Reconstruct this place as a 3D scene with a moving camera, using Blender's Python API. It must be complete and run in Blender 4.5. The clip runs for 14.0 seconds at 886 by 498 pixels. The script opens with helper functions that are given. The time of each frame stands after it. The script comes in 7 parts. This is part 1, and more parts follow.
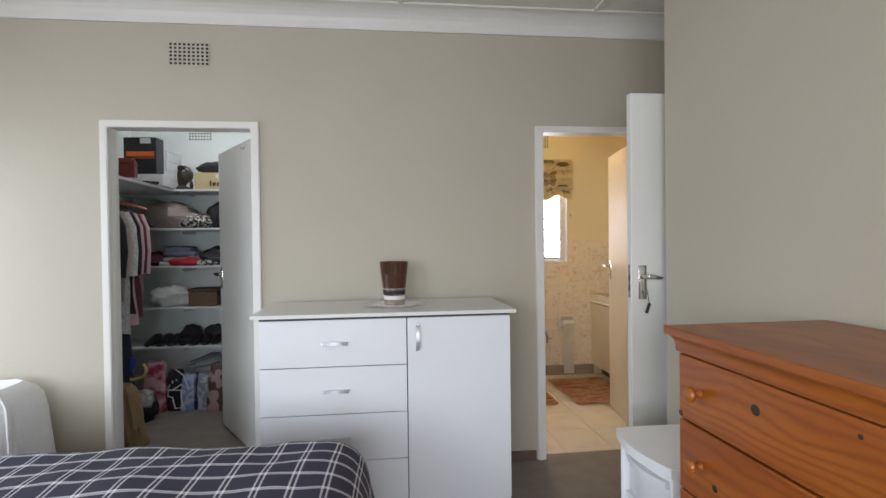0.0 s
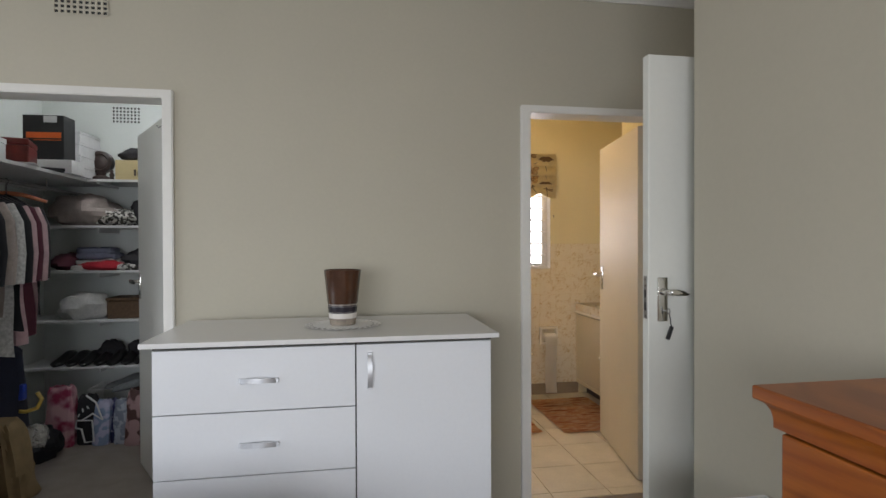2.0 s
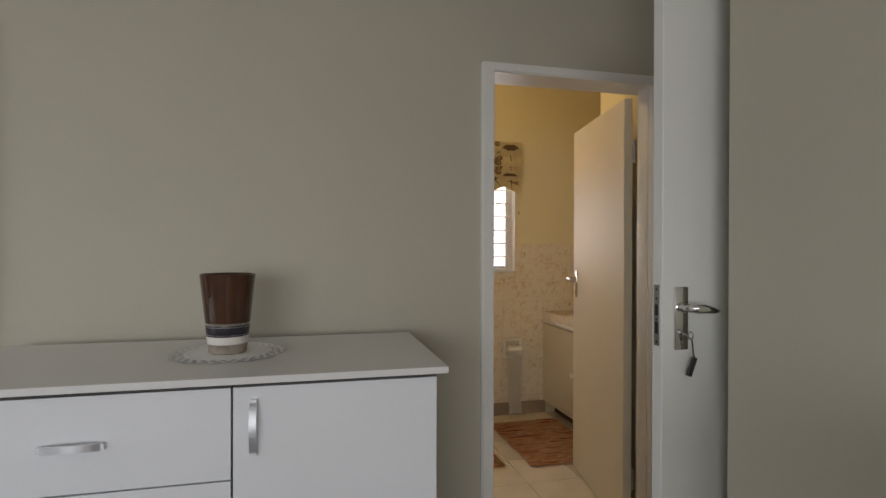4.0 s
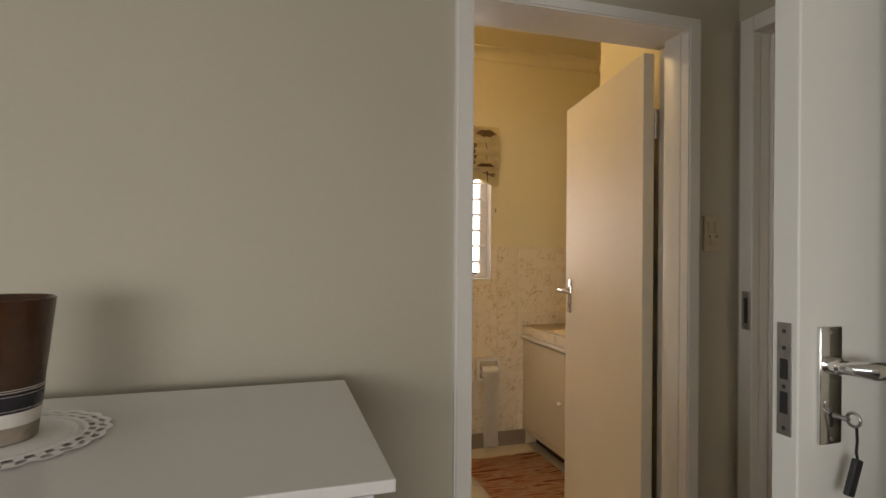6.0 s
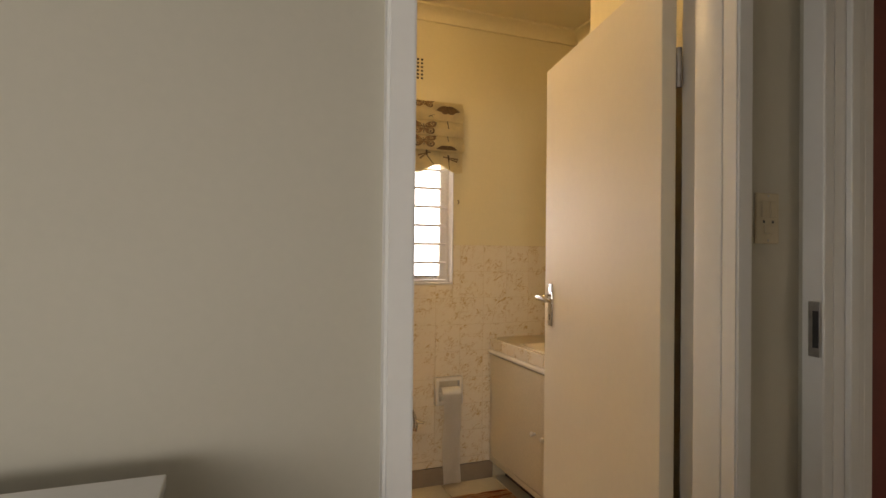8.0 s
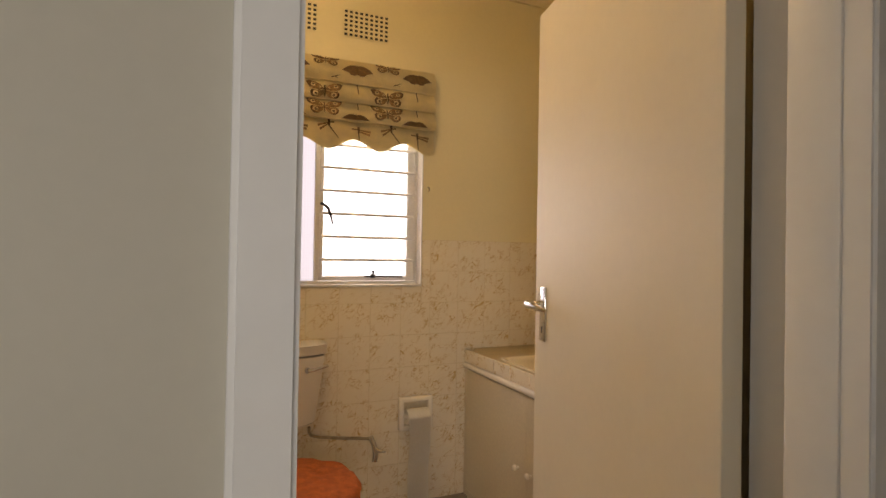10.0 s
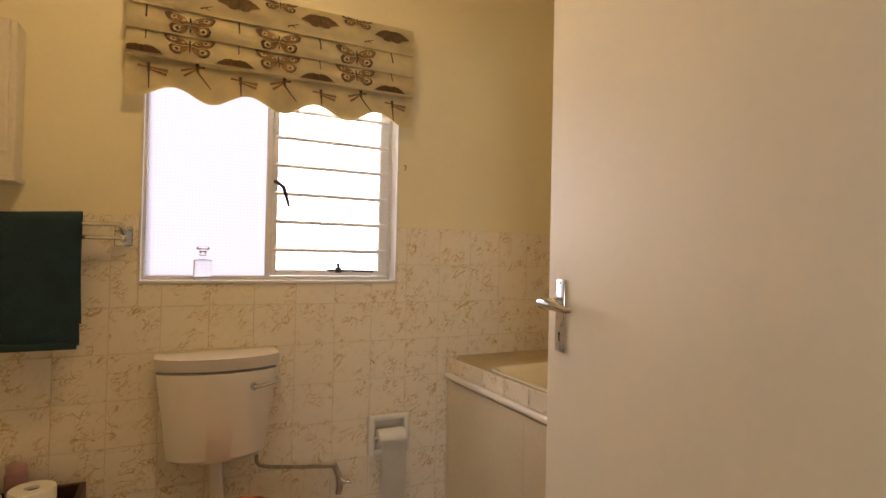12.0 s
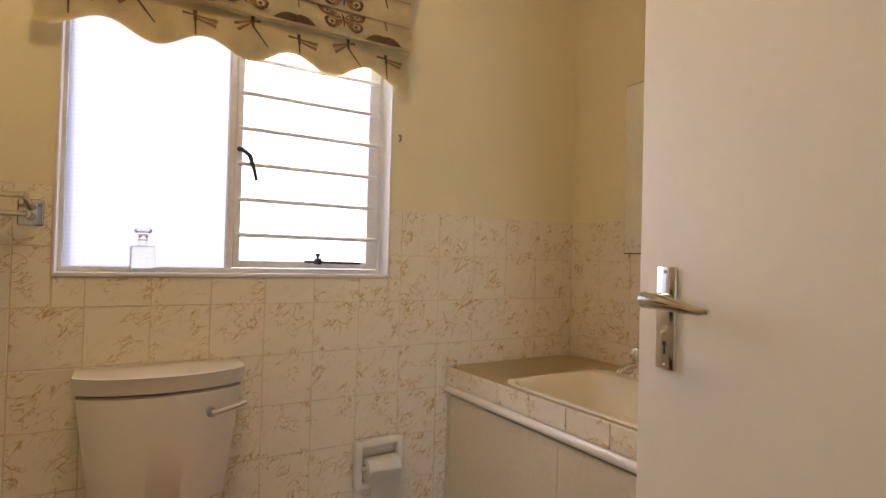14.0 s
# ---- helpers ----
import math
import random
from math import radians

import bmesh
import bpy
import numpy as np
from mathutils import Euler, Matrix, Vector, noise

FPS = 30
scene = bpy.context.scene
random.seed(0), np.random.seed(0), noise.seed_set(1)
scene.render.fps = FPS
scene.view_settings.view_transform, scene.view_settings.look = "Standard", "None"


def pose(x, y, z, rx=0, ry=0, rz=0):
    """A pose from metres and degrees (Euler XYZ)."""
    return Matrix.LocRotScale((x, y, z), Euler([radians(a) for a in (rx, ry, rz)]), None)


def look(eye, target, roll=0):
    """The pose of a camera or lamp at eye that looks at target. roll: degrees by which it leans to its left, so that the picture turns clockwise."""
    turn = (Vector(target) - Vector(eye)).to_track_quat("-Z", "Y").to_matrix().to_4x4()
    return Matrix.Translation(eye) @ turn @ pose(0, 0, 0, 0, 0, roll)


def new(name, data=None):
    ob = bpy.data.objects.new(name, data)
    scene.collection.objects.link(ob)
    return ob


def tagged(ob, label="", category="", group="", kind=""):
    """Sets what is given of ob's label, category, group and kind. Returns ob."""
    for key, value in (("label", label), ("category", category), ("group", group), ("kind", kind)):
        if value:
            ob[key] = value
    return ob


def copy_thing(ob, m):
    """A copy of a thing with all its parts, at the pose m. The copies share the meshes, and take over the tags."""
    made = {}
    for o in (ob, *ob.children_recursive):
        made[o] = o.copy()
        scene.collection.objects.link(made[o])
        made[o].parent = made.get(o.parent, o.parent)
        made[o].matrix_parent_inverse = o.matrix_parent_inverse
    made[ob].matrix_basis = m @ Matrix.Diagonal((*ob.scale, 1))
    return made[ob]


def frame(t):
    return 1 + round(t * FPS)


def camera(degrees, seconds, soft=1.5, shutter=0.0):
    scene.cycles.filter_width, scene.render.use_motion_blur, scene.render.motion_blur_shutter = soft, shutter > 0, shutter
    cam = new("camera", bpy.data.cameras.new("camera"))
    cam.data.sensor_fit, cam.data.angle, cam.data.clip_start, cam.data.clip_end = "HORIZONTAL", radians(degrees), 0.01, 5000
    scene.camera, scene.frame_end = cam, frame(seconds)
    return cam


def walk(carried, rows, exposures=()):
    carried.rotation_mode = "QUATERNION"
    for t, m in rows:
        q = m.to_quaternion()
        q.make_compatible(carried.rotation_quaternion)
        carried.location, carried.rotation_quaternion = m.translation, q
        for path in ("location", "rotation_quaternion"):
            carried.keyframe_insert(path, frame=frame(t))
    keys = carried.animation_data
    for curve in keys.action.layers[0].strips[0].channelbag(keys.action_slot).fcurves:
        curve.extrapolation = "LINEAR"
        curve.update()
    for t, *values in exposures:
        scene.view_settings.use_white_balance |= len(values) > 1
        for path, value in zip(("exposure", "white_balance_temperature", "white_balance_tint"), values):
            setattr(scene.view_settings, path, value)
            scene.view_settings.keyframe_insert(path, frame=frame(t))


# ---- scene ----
cam = camera(78.8, 14.0)
PATH = [
    (0, (0.04, -0.226, 1.363), (0.28, 1.76, 1.335), -0.7),
    (0.5, (0.061, -0.074, 1.363), (0.319, 1.909, 1.337), -0.6),
    (1, (0.096, 0.085, 1.365), (0.375, 2.066, 1.341), -0.5),
    (1.5, (0.123, 0.229, 1.364), (0.43, 2.205, 1.342), -0.4),
    (2, (0.156, 0.381, 1.364), (0.495, 2.352, 1.345), -0.2),
    (2.5, (0.203, 0.529, 1.361), (0.576, 2.494, 1.345), -0.2),
    (3, (0.247, 0.674, 1.349), (0.655, 2.632, 1.335), -0.1),
    (5.5, (0.517, 1.471, 1.338), (1.081, 3.389, 1.336), 0.4),
    (6, (0.55, 1.626, 1.341), (1.14, 3.537, 1.342), 0.4),
    (6.5, (0.592, 1.787, 1.334), (1.219, 3.686, 1.34), 0.4),
    (7, (0.645, 1.904, 1.315), (1.306, 3.792, 1.326), 0.5),
    (7.5, (0.716, 2.04, 1.31), (1.402, 3.919, 1.326), 0.6),
    (8, (0.789, 2.159, 1.311), (1.5, 4.028, 1.328), 0.6),
    (10.5, (1.052, 2.698, 1.271), (1.865, 4.525, 1.299), 1.0),
    (11, (1.106, 2.802, 1.246), (1.938, 4.614, 1.294), 0.9),
    (11.5, (1.121, 2.881, 1.246), (1.987, 4.677, 1.286), 1.0),
    (12, (1.132, 2.974, 1.246), (2.02, 4.761, 1.274), 1.2),
    (12.5, (1.146, 3.081, 1.237), (2.058, 4.861, 1.272), 1.3),
    (13, (1.153, 3.183, 1.228), (2.098, 4.946, 1.265), 1.3),
    (13.5, (1.177, 3.272, 1.226), (2.146, 5.022, 1.255), 1.4),
    (14, (1.164, 3.387, 1.205), (2.196, 5.1, 1.239), 1.5),
]
EXPOSURES = [
    (0.0, 0.27, 6400, 13), (1.0, 0.27, 6400, 13), (2.0, -0.06, 6550, 12), (3.0, -0.52, 6600, 11),
    (5.5, -0.48, 7250, 14), (6.5, -0.06, 7450, 14), (8.0, -0.12, 7500, 15),
    (10.5, -0.18, 7300, 16), (11.0, 0.0, 7100, 16), (12.0, 0.0, 6750, 16), (13.0, 0.04, 6250, 16), (14.0, 0.06, 5900, 16),
]
walk(cam, [(t, look(eye, target, roll)) for t, eye, target, roll in PATH], EXPOSURES)

# ---- light ----
world = bpy.data.worlds.new("world")
scene.world = world
world.use_nodes = True
wn = world.node_tree.nodes
sky = wn.new("ShaderNodeTexSky")
sky.sky_type = "NISHITA"
sky.sun_disc = False
sky.sun_elevation = radians(50)
sky.sun_rotation = radians(200)
world.node_tree.links.new(sky.outputs[0], wn["Background"].inputs[0])
wn["Background"].inputs[1].default_value = 0.1


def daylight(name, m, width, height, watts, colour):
    """The sky's light in a window's opening; the passage one is an added fill."""
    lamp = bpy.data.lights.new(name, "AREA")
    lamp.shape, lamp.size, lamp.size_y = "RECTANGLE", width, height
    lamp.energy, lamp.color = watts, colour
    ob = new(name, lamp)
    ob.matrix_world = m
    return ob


daylight("daylight_bedroom_west", look((-3.2, 1.8, 1.4), (-1.2, 2.2, -0.75)), 1.7, 1.6, 42, (0.82, 0.9, 1.0))
daylight("daylight_bedroom_south", look((-1.1, -2.62, 1.45), (-1.1, 0, -0.75)), 2.9, 1.5, 152, (0.88, 0.94, 1.0))
daylight("daylight_bathroom", look((1.49, 5.25, 1.62), (1.4, 3, 1.3)), 0.9, 0.95, 10.0, (1.0, 0.95, 0.97))
# Added fill to brighten the dim passage; no source is known there.
daylight("added_fill_passage", look((2.8, 0.66, 1.4), (2.8, 3, 1.0)), 0.9, 1.2, 4.5, (1.0, 0.93, 0.82))


# ---- materials ----


def mat(name, colour, rough=0.5, metal=0.0, vary=0.06, scale=6.0, bump=0.0, bump_scale=80.0, fine=0.04, **extra):
    """A surface with broad stains, fine grain and fine relief, in metres."""
    m = bpy.data.materials.new(name)
    m.use_nodes = True
    nt = m.node_tree
    b = nt.nodes["Principled BSDF"]
    b.inputs["Roughness"].default_value = rough
    b.inputs["Metallic"].default_value = metal
    for k, v in extra.items():
        b.inputs[k.replace("_", " ")].default_value = v
    tc = nt.nodes.new("ShaderNodeTexCoord")
    geo = nt.nodes.new("ShaderNodeNewGeometry")
    broad = nt.nodes.new("ShaderNodeTexNoise")
    broad.inputs["Scale"].default_value = scale
    broad.inputs["Detail"].default_value = 4
    grain = nt.nodes.new("ShaderNodeTexNoise")
    grain.inputs["Scale"].default_value = bump_scale
    grain.inputs["Detail"].default_value = 3
    for n in (broad, grain):
        nt.links.new(geo.outputs["Position"], n.inputs["Vector"])
    ramp = nt.nodes.new("ShaderNodeMapRange")
    ramp.inputs["From Min"].default_value, ramp.inputs["From Max"].default_value = 0.3, 0.7
    ramp.inputs["To Min"].default_value, ramp.inputs["To Max"].default_value = 1 - vary, 1 + vary * 0.5
    nt.links.new(broad.outputs["Fac"], ramp.inputs["Value"])
    ramp2 = nt.nodes.new("ShaderNodeMapRange")
    ramp2.inputs["From Min"].default_value, ramp2.inputs["From Max"].default_value = 0.3, 0.7
    ramp2.inputs["To Min"].default_value, ramp2.inputs["To Max"].default_value = 1 - fine, 1 + fine
    nt.links.new(grain.outputs["Fac"], ramp2.inputs["Value"])
    mul = nt.nodes.new("ShaderNodeMath")
    mul.operation = "MULTIPLY"
    nt.links.new(ramp.outputs[0], mul.inputs[0])
    nt.links.new(ramp2.outputs[0], mul.inputs[1])
    vm = nt.nodes.new("ShaderNodeVectorMath")
    vm.operation = "SCALE"
    vm.inputs[0].default_value = colour
    nt.links.new(mul.outputs[0], vm.inputs["Scale"])
    nt.links.new(vm.outputs[0], b.inputs["Base Color"])
    if bump:
        bp = nt.nodes.new("ShaderNodeBump")
        bp.inputs["Strength"].default_value = bump
        bp.inputs["Distance"].default_value = 0.004
        nt.links.new(grain.outputs["Fac"], bp.inputs["Height"])
        nt.links.new(bp.outputs[0], b.inputs["Normal"])
    return m


M_WALL = mat("cream_wall_paint", (0.465, 0.43, 0.345), 0.6, vary=0.03, scale=1.6, bump=0.05, bump_scale=60, fine=0.012)
M_BATHWALL = mat("yellow_wall_paint", (0.78, 0.69, 0.465), 0.5, vary=0.03, scale=1.6, bump=0.05, bump_scale=60, fine=0.012)
M_CLOSETWALL = mat("closet_wall_paint", (0.70, 0.73, 0.71), 0.6, vary=0.04, scale=2.0, bump=0.05, fine=0.012)
M_CEIL = mat("white_ceiling_paint", (0.72, 0.70, 0.65), 0.7, vary=0.03, scale=2.0, bump=0.06)
M_FRAME = mat("white_gloss_paint", (0.72, 0.70, 0.66), 0.4, vary=0.03, scale=5.0, bump=0.03, bump_scale=40, fine=0.01)
M_DOOR = mat("white_door_paint", (0.72, 0.72, 0.68), 0.45, vary=0.03, scale=3.0, bump=0.04, bump_scale=45, fine=0.01)
M_CREAMDOOR = mat("cream_door_paint", (0.72, 0.65, 0.52), 0.55, vary=0.03, scale=3.0, bump=0.04, bump_scale=45, fine=0.01)
M_CARPET = mat("grey_brown_carpet", (0.29, 0.25, 0.22), 0.95, vary=0.12, scale=9.0, bump=0.8, bump_scale=500, fine=0.25)
M_WHITE = mat("white_melamine", (0.78, 0.79, 0.82), 0.3, vary=0.015, scale=3.0, fine=0.008)
M_TOP = mat("white_laminate_top", (0.74, 0.73, 0.72), 0.25, vary=0.02, scale=4.0, fine=0.01)
# Near-black for strips that imitate the shade in narrow gaps.
M_GAPSHADE = mat("dark_gap", (0.06, 0.055, 0.05), 0.8)
M_CHROME = mat("chrome", (0.72, 0.71, 0.69), 0.12, 1.0, vary=0.05, scale=30)
M_BRUSHED = mat("brushed_metal", (0.72, 0.73, 0.76), 0.5, 0.75, vary=0.05, scale=30)
M_CERAMIC = mat("white_ceramic", (0.82, 0.77, 0.70), 0.18, vary=0.015, scale=4, fine=0.006)
M_PLASTIC = mat("white_plastic", (0.78, 0.79, 0.81), 0.35, vary=0.02, scale=5, fine=0.008)
M_SHELF = mat("white_shelf_board", (0.68, 0.68, 0.68), 0.5, vary=0.05, scale=6)
M_MAHOGANY = mat("dark_red_brown_paint", (0.2, 0.05, 0.036), 0.6, vary=0.15, scale=5, bump=0.05)
M_GROUT = mat("tile_grout", (0.70, 0.59, 0.40), 0.9, vary=0.1, scale=20)
M_SKIRTWOOD = mat("dark_brown_skirting_wood", (0.14, 0.095, 0.065), 0.5, vary=0.15, scale=10)
M_FLOORTILE = mat("cream_floor_tile", (0.72, 0.65, 0.53), 0.25, vary=0.08, scale=7, bump=0.04)
M_SKIRTTILE = mat("brown_skirting", (0.33, 0.26, 0.19), 0.5, vary=0.1, scale=8)
M_BLACK = mat("black_iron_and_hole_shade", (0.02, 0.02, 0.022), 0.45, vary=0.2, scale=30)

# ---- builders ----
ORIGIN = {}


def thing(name, at, label, category, group="", rz=None, kind=""):
    ob = new(name)
    ob.empty_display_size = 0.1
    ob.location = at
    if rz is None:
        ORIGIN[ob] = Vector(at)
    else:
        ob.rotation_euler = (0, 0, radians(rz))
        ORIGIN[ob] = Vector((0, 0, 0))
    return tagged(ob, label, category, group, kind)


def part(name, bm, material, parent=None, label="", smooth=False):
    """Link a bmesh as one mesh under a thing or a part."""
    root = parent
    while root is not None and root.parent:
        root = root.parent
    off = ORIGIN.get(root, Vector((0, 0, 0)))
    if off.length:
        bmesh.ops.translate(bm, verts=bm.verts, vec=-off)
    bmesh.ops.recalc_face_normals(bm, faces=bm.faces)
    me = bpy.data.meshes.new(name)
    bm.to_mesh(me)
    bm.free()
    if smooth:
        for p in me.polygons:
            p.use_smooth = True
        me.set_sharp_from_angle(angle=radians(38))
    me.materials.append(material)
    ob = new(name, me)
    if parent:
        ob.parent = parent
    if label:
        ob["label"] = label
    return ob


def box(x0, x1, y0, y1, z0, z1, bm=None, bevel=0.0, seg=2):
    bm = bm or bmesh.new()
    r = bmesh.ops.create_cube(bm, size=1.0, matrix=Matrix.Translation(((x0 + x1) / 2, (y0 + y1) / 2, (z0 + z1) / 2)) @ Matrix.Diagonal((x1 - x0, y1 - y0, z1 - z0, 1)))
    if bevel:
        es = list({e for v in r["verts"] for e in v.link_edges})
        bmesh.ops.bevel(bm, geom=es, offset=bevel, segments=seg, affect="EDGES", profile=0.5)
    return bm


def lathe(profile, n=32, bm=None, m=None):
    """A turned body from (radius, height) pairs."""
    bm = bm or bmesh.new()
    rings = []
    for r, z in profile:
        ring = [bm.verts.new((r * math.cos(2 * math.pi * i / n), r * math.sin(2 * math.pi * i / n), z)) for i in range(n)]
        rings.append(ring)
    for a, b in zip(rings, rings[1:]):
        for i in range(n):
            bm.faces.new((a[i], a[(i + 1) % n], b[(i + 1) % n], b[i]))
    bm.faces.new(rings[0][::-1])
    bm.faces.new(rings[-1])
    if m is not None:
        bmesh.ops.transform(bm, matrix=m, verts=[v for ring in rings for v in ring])
    return bm


def tube(points, radius, n=10, bm=None, flat=1.0):
    """A round bar along a line of points; radius may be a list."""
    bm = bm or bmesh.new()
    pts = [Vector(p) for p in points]
    rad = radius if isinstance(radius, (list, tuple)) else [radius] * len(pts)
    rings = []
    side = None
    for i, p in enumerate(pts):
        d = (pts[min(i + 1, len(pts) - 1)] - pts[max(i - 1, 0)]).normalized()
        if side is None:
            side = d.orthogonal().normalized()
        side = (side - d * side.dot(d)).normalized()
        up = d.cross(side)
        rings.append([bm.verts.new(p + rad[i] * (side * math.cos(2 * math.pi * k / n) + up * flat * math.sin(2 * math.pi * k / n))) for k in range(n)])
    for a, b in zip(rings, rings[1:]):
        for k in range(n):
            bm.faces.new((a[k], a[(k + 1) % n], b[(k + 1) % n], b[k]))
    bm.faces.new(rings[0][::-1])
    bm.faces.new(rings[-1])
    return bm


def extrude_outline(pts, depth, m, bevel=0.0):
    """A flat outline (x, z) made depth thick along -y, then posed by m."""
    bm = bmesh.new()
    f = bm.faces.new([bm.verts.new((x, 0, z)) for x, z in pts])
    r = bmesh.ops.extrude_face_region(bm, geom=[f])
    bmesh.ops.translate(bm, verts=[v for v in r["geom"] if isinstance(v, bmesh.types.BMVert)], vec=(0, -depth, 0))
    if bevel:
        bmesh.ops.bevel(bm, geom=list(bm.edges), offset=bevel, segments=2, affect="EDGES")
    bmesh.ops.transform(bm, matrix=m, verts=bm.verts)
    return bm


def structure(name, bm, material, label, category):
    return tagged(part(name, bm, material), label, category, kind="structure")

# ---- the large structure ----
H1, H2 = 2.745, 2.70          # ceilings of bedroom and bathroom
CL, CR = -1.455, -0.68       # clear width of the closet doorway
BL, BR = 1.06, 1.77          # clear width of the bathroom doorway
YW, YB = 3.02, 3.205          # faces of the wall between bedroom and bathroom
YN = 5.038                   # window wall of the bathroom
XG, YG = 1.343, 2.093         # corner of the projecting wall
XP = 1.985                    # wall with the passage door

structure("floor_bedroom", box(-3.4, 3.6, -2.9, 3.09, -0.12, 0.0), M_CARPET, "grey-brown fitted carpet of the bedroom", "floor")
structure("floor_closet", box(-2.35, -0.255, 3.092, 5.1, -0.12, 0.0), M_CARPET, "grey fitted carpet inside the walk-in closet", "floor")
floor_bath = structure("floor_bathroom", box(-0.1, 3.2, 3.094, 5.4, -0.12, -0.004), M_GROUT, "cream tiled bathroom floor with grey joints", "floor")

YS_ = 3.115                  # back of the door stops
w = bmesh.new()
for ya, yb, g, h in ((YW, YS_, 0.02, 0.02), (YS_, YB, 0.05, 0.075)):
    box(-3.4, CL - g, ya, yb, 0, H1, w)
    box(CL - g, CR + g, ya, yb, 2.05 + g * 0.4, H1, w)
    box(CR + g, BL - g, ya, yb, 0, H1, w)
    box(BL - g, BR + h, ya, yb, 2.05 + g * 0.4, H1, w)
    box(BR + h, XP, ya, yb, 0, H1, w)
wall_north = structure("wall_north", w, M_WALL, "cream painted plaster wall between bedroom and bathroom", "wall")

structure("wall_east_bedroom", box(XG, XG + 0.66, -2.9, YG, 0, H1), M_WALL, "cream painted projecting wall beside the passage door", "wall")
w = bmesh.new()
PY0, PY1 = 2.175, 2.955
box(XP, XP + 0.14, YG, PY0 - 0.02, 0, H1, w)
box(XP, XP + 0.14, PY0 - 0.02, PY1 + 0.02, 2.05, H1, w)
box(XP, XP + 0.14, PY1 + 0.02, YB, 0, H1, w)
structure("wall_passage", w, M_WALL, "cream painted wall round the passage doorway", "wall")
w = bmesh.new()
box(-3.4, -3.2, -2.7, 0.85, 0, H1, w)
box(-3.4, -3.2, 0.85, 2.75, 0, 0.06, w)
box(-3.4, -3.2, 0.85, 2.75, 2.12, H1, w)
box(-3.4, -3.2, 2.75, YW, 0, H1, w)
structure("wall_west_bedroom", w, M_WALL, "cream painted bedroom wall with a wide glazed opening", "wall")
w = bmesh.new()
box(-3.4, -2.6, -2.9, -2.7, 0, H1, w)
box(-2.6, 0.4, -2.9, -2.7, 0, 0.15, w)
box(-2.6, 0.4, -2.9, -2.7, 2.15, H1, w)
box(0.4, XG, -2.9, -2.7, 0, H1, w)
structure("wall_south_bedroom", w, M_WALL, "cream painted bedroom wall behind the bed", "wall")

# bathroom shell
w = bmesh.new()
WX0, WX1, WZ0, WZ1 = 1.026, 1.942, 1.141, 2.1
box(-0.1, WX0, YN, YN + 0.23, 0, H2, w)
box(WX0, WX1, YN, YN + 0.23, 0, WZ0, w)
box(WX0, WX1, YN, YN + 0.23, WZ1, H2, w)
box(WX1, 3.2, YN, YN + 0.23, 0, H2, w)
wall_window = structure("wall_window", w, M_BATHWALL, "yellow painted bathroom wall tiled below, with a window", "wall")
structure("wall_east_bathroom", box(2.785, 3.0, YB, YN, 0, H2), M_BATHWALL, "yellow painted bathroom wall beside the vanity", "wall")
structure("wall_west_bathroom", box(-0.25, -0.1, YB, YN + 0.23, 0, H2), M_BATHWALL, "yellow painted bathroom end wall", "wall")
structure("wall_partition", box(2.0, 2.783, YB + 0.004, 3.83, 0, H2), M_BATHWALL, "yellow painted partition behind the bathroom door", "wall")
structure("wall_lining", box(-0.1, BL - 0.06, YB, YB + 0.004, 0, H2), M_BATHWALL, "yellow painted bathroom face of the dividing wall", "wall")
structure("wall_lining_over_door", box(BL - 0.06, 2.0, YB, YB + 0.004, 2.08, H2), M_BATHWALL, "yellow painted bathroom face above the doorway", "wall")
structure("wall_lining_beside_door", box(BR + 0.076, 2.0, YB, YB + 0.004, 0, 2.08), M_BATHWALL, "yellow painted bathroom face beside the doorway", "wall")

# closet shell
structure("wall_closet_back", box(-2.35, -0.25, 4.95, 5.1, 0, H1), M_CLOSETWALL, "pale grey closet back wall", "wall")
structure("wall_closet_west", box(-2.35, -2.15, YB, 4.95, 0, H1), M_CLOSETWALL, "pale grey closet side wall", "wall")
structure("wall_closet_east", box(-0.4, -0.25, YB, 4.95, 0, H1), M_CLOSETWALL, "pale grey closet side wall", "wall")

# passage beyond the bedroom door
w = bmesh.new()
box(XP + 0.14, 3.6, YB - 0.1, YB, 0, H1, w)
# Opening invented to hold the added passage fill lamp.
box(XP + 0.14, 2.35, 0.6, 0.7, 0, H1, w)
box(2.35, 3.25, 0.6, 0.7, 0, 0.8, w)
box(2.35, 3.25, 0.6, 0.7, 2.05, H1, w)
box(3.25, 3.6, 0.6, 0.7, 0, H1, w)
box(3.5, 3.6, 0.7, YB - 0.1, 0, H1, w)
structure("wall_passage_end", w, M_WALL, "cream painted passage walls", "wall")

structure("ceiling_bedroom", box(-3.4, 3.6, -2.9, YB, H1, H1 + 0.1), M_CEIL, "white painted ceiling board with cover strips", "ceiling")
structure("ceiling_closet", box(-2.35, -0.25, YB, 5.1, H1, H1 + 0.1), M_CEIL, "white painted closet ceiling", "ceiling")
structure("ceiling_bathroom", box(-0.25, 3.2, YB + 0.002, 5.27, H2, H2 + 0.1), M_BATHWALL, "yellow painted bathroom ceiling", "ceiling")


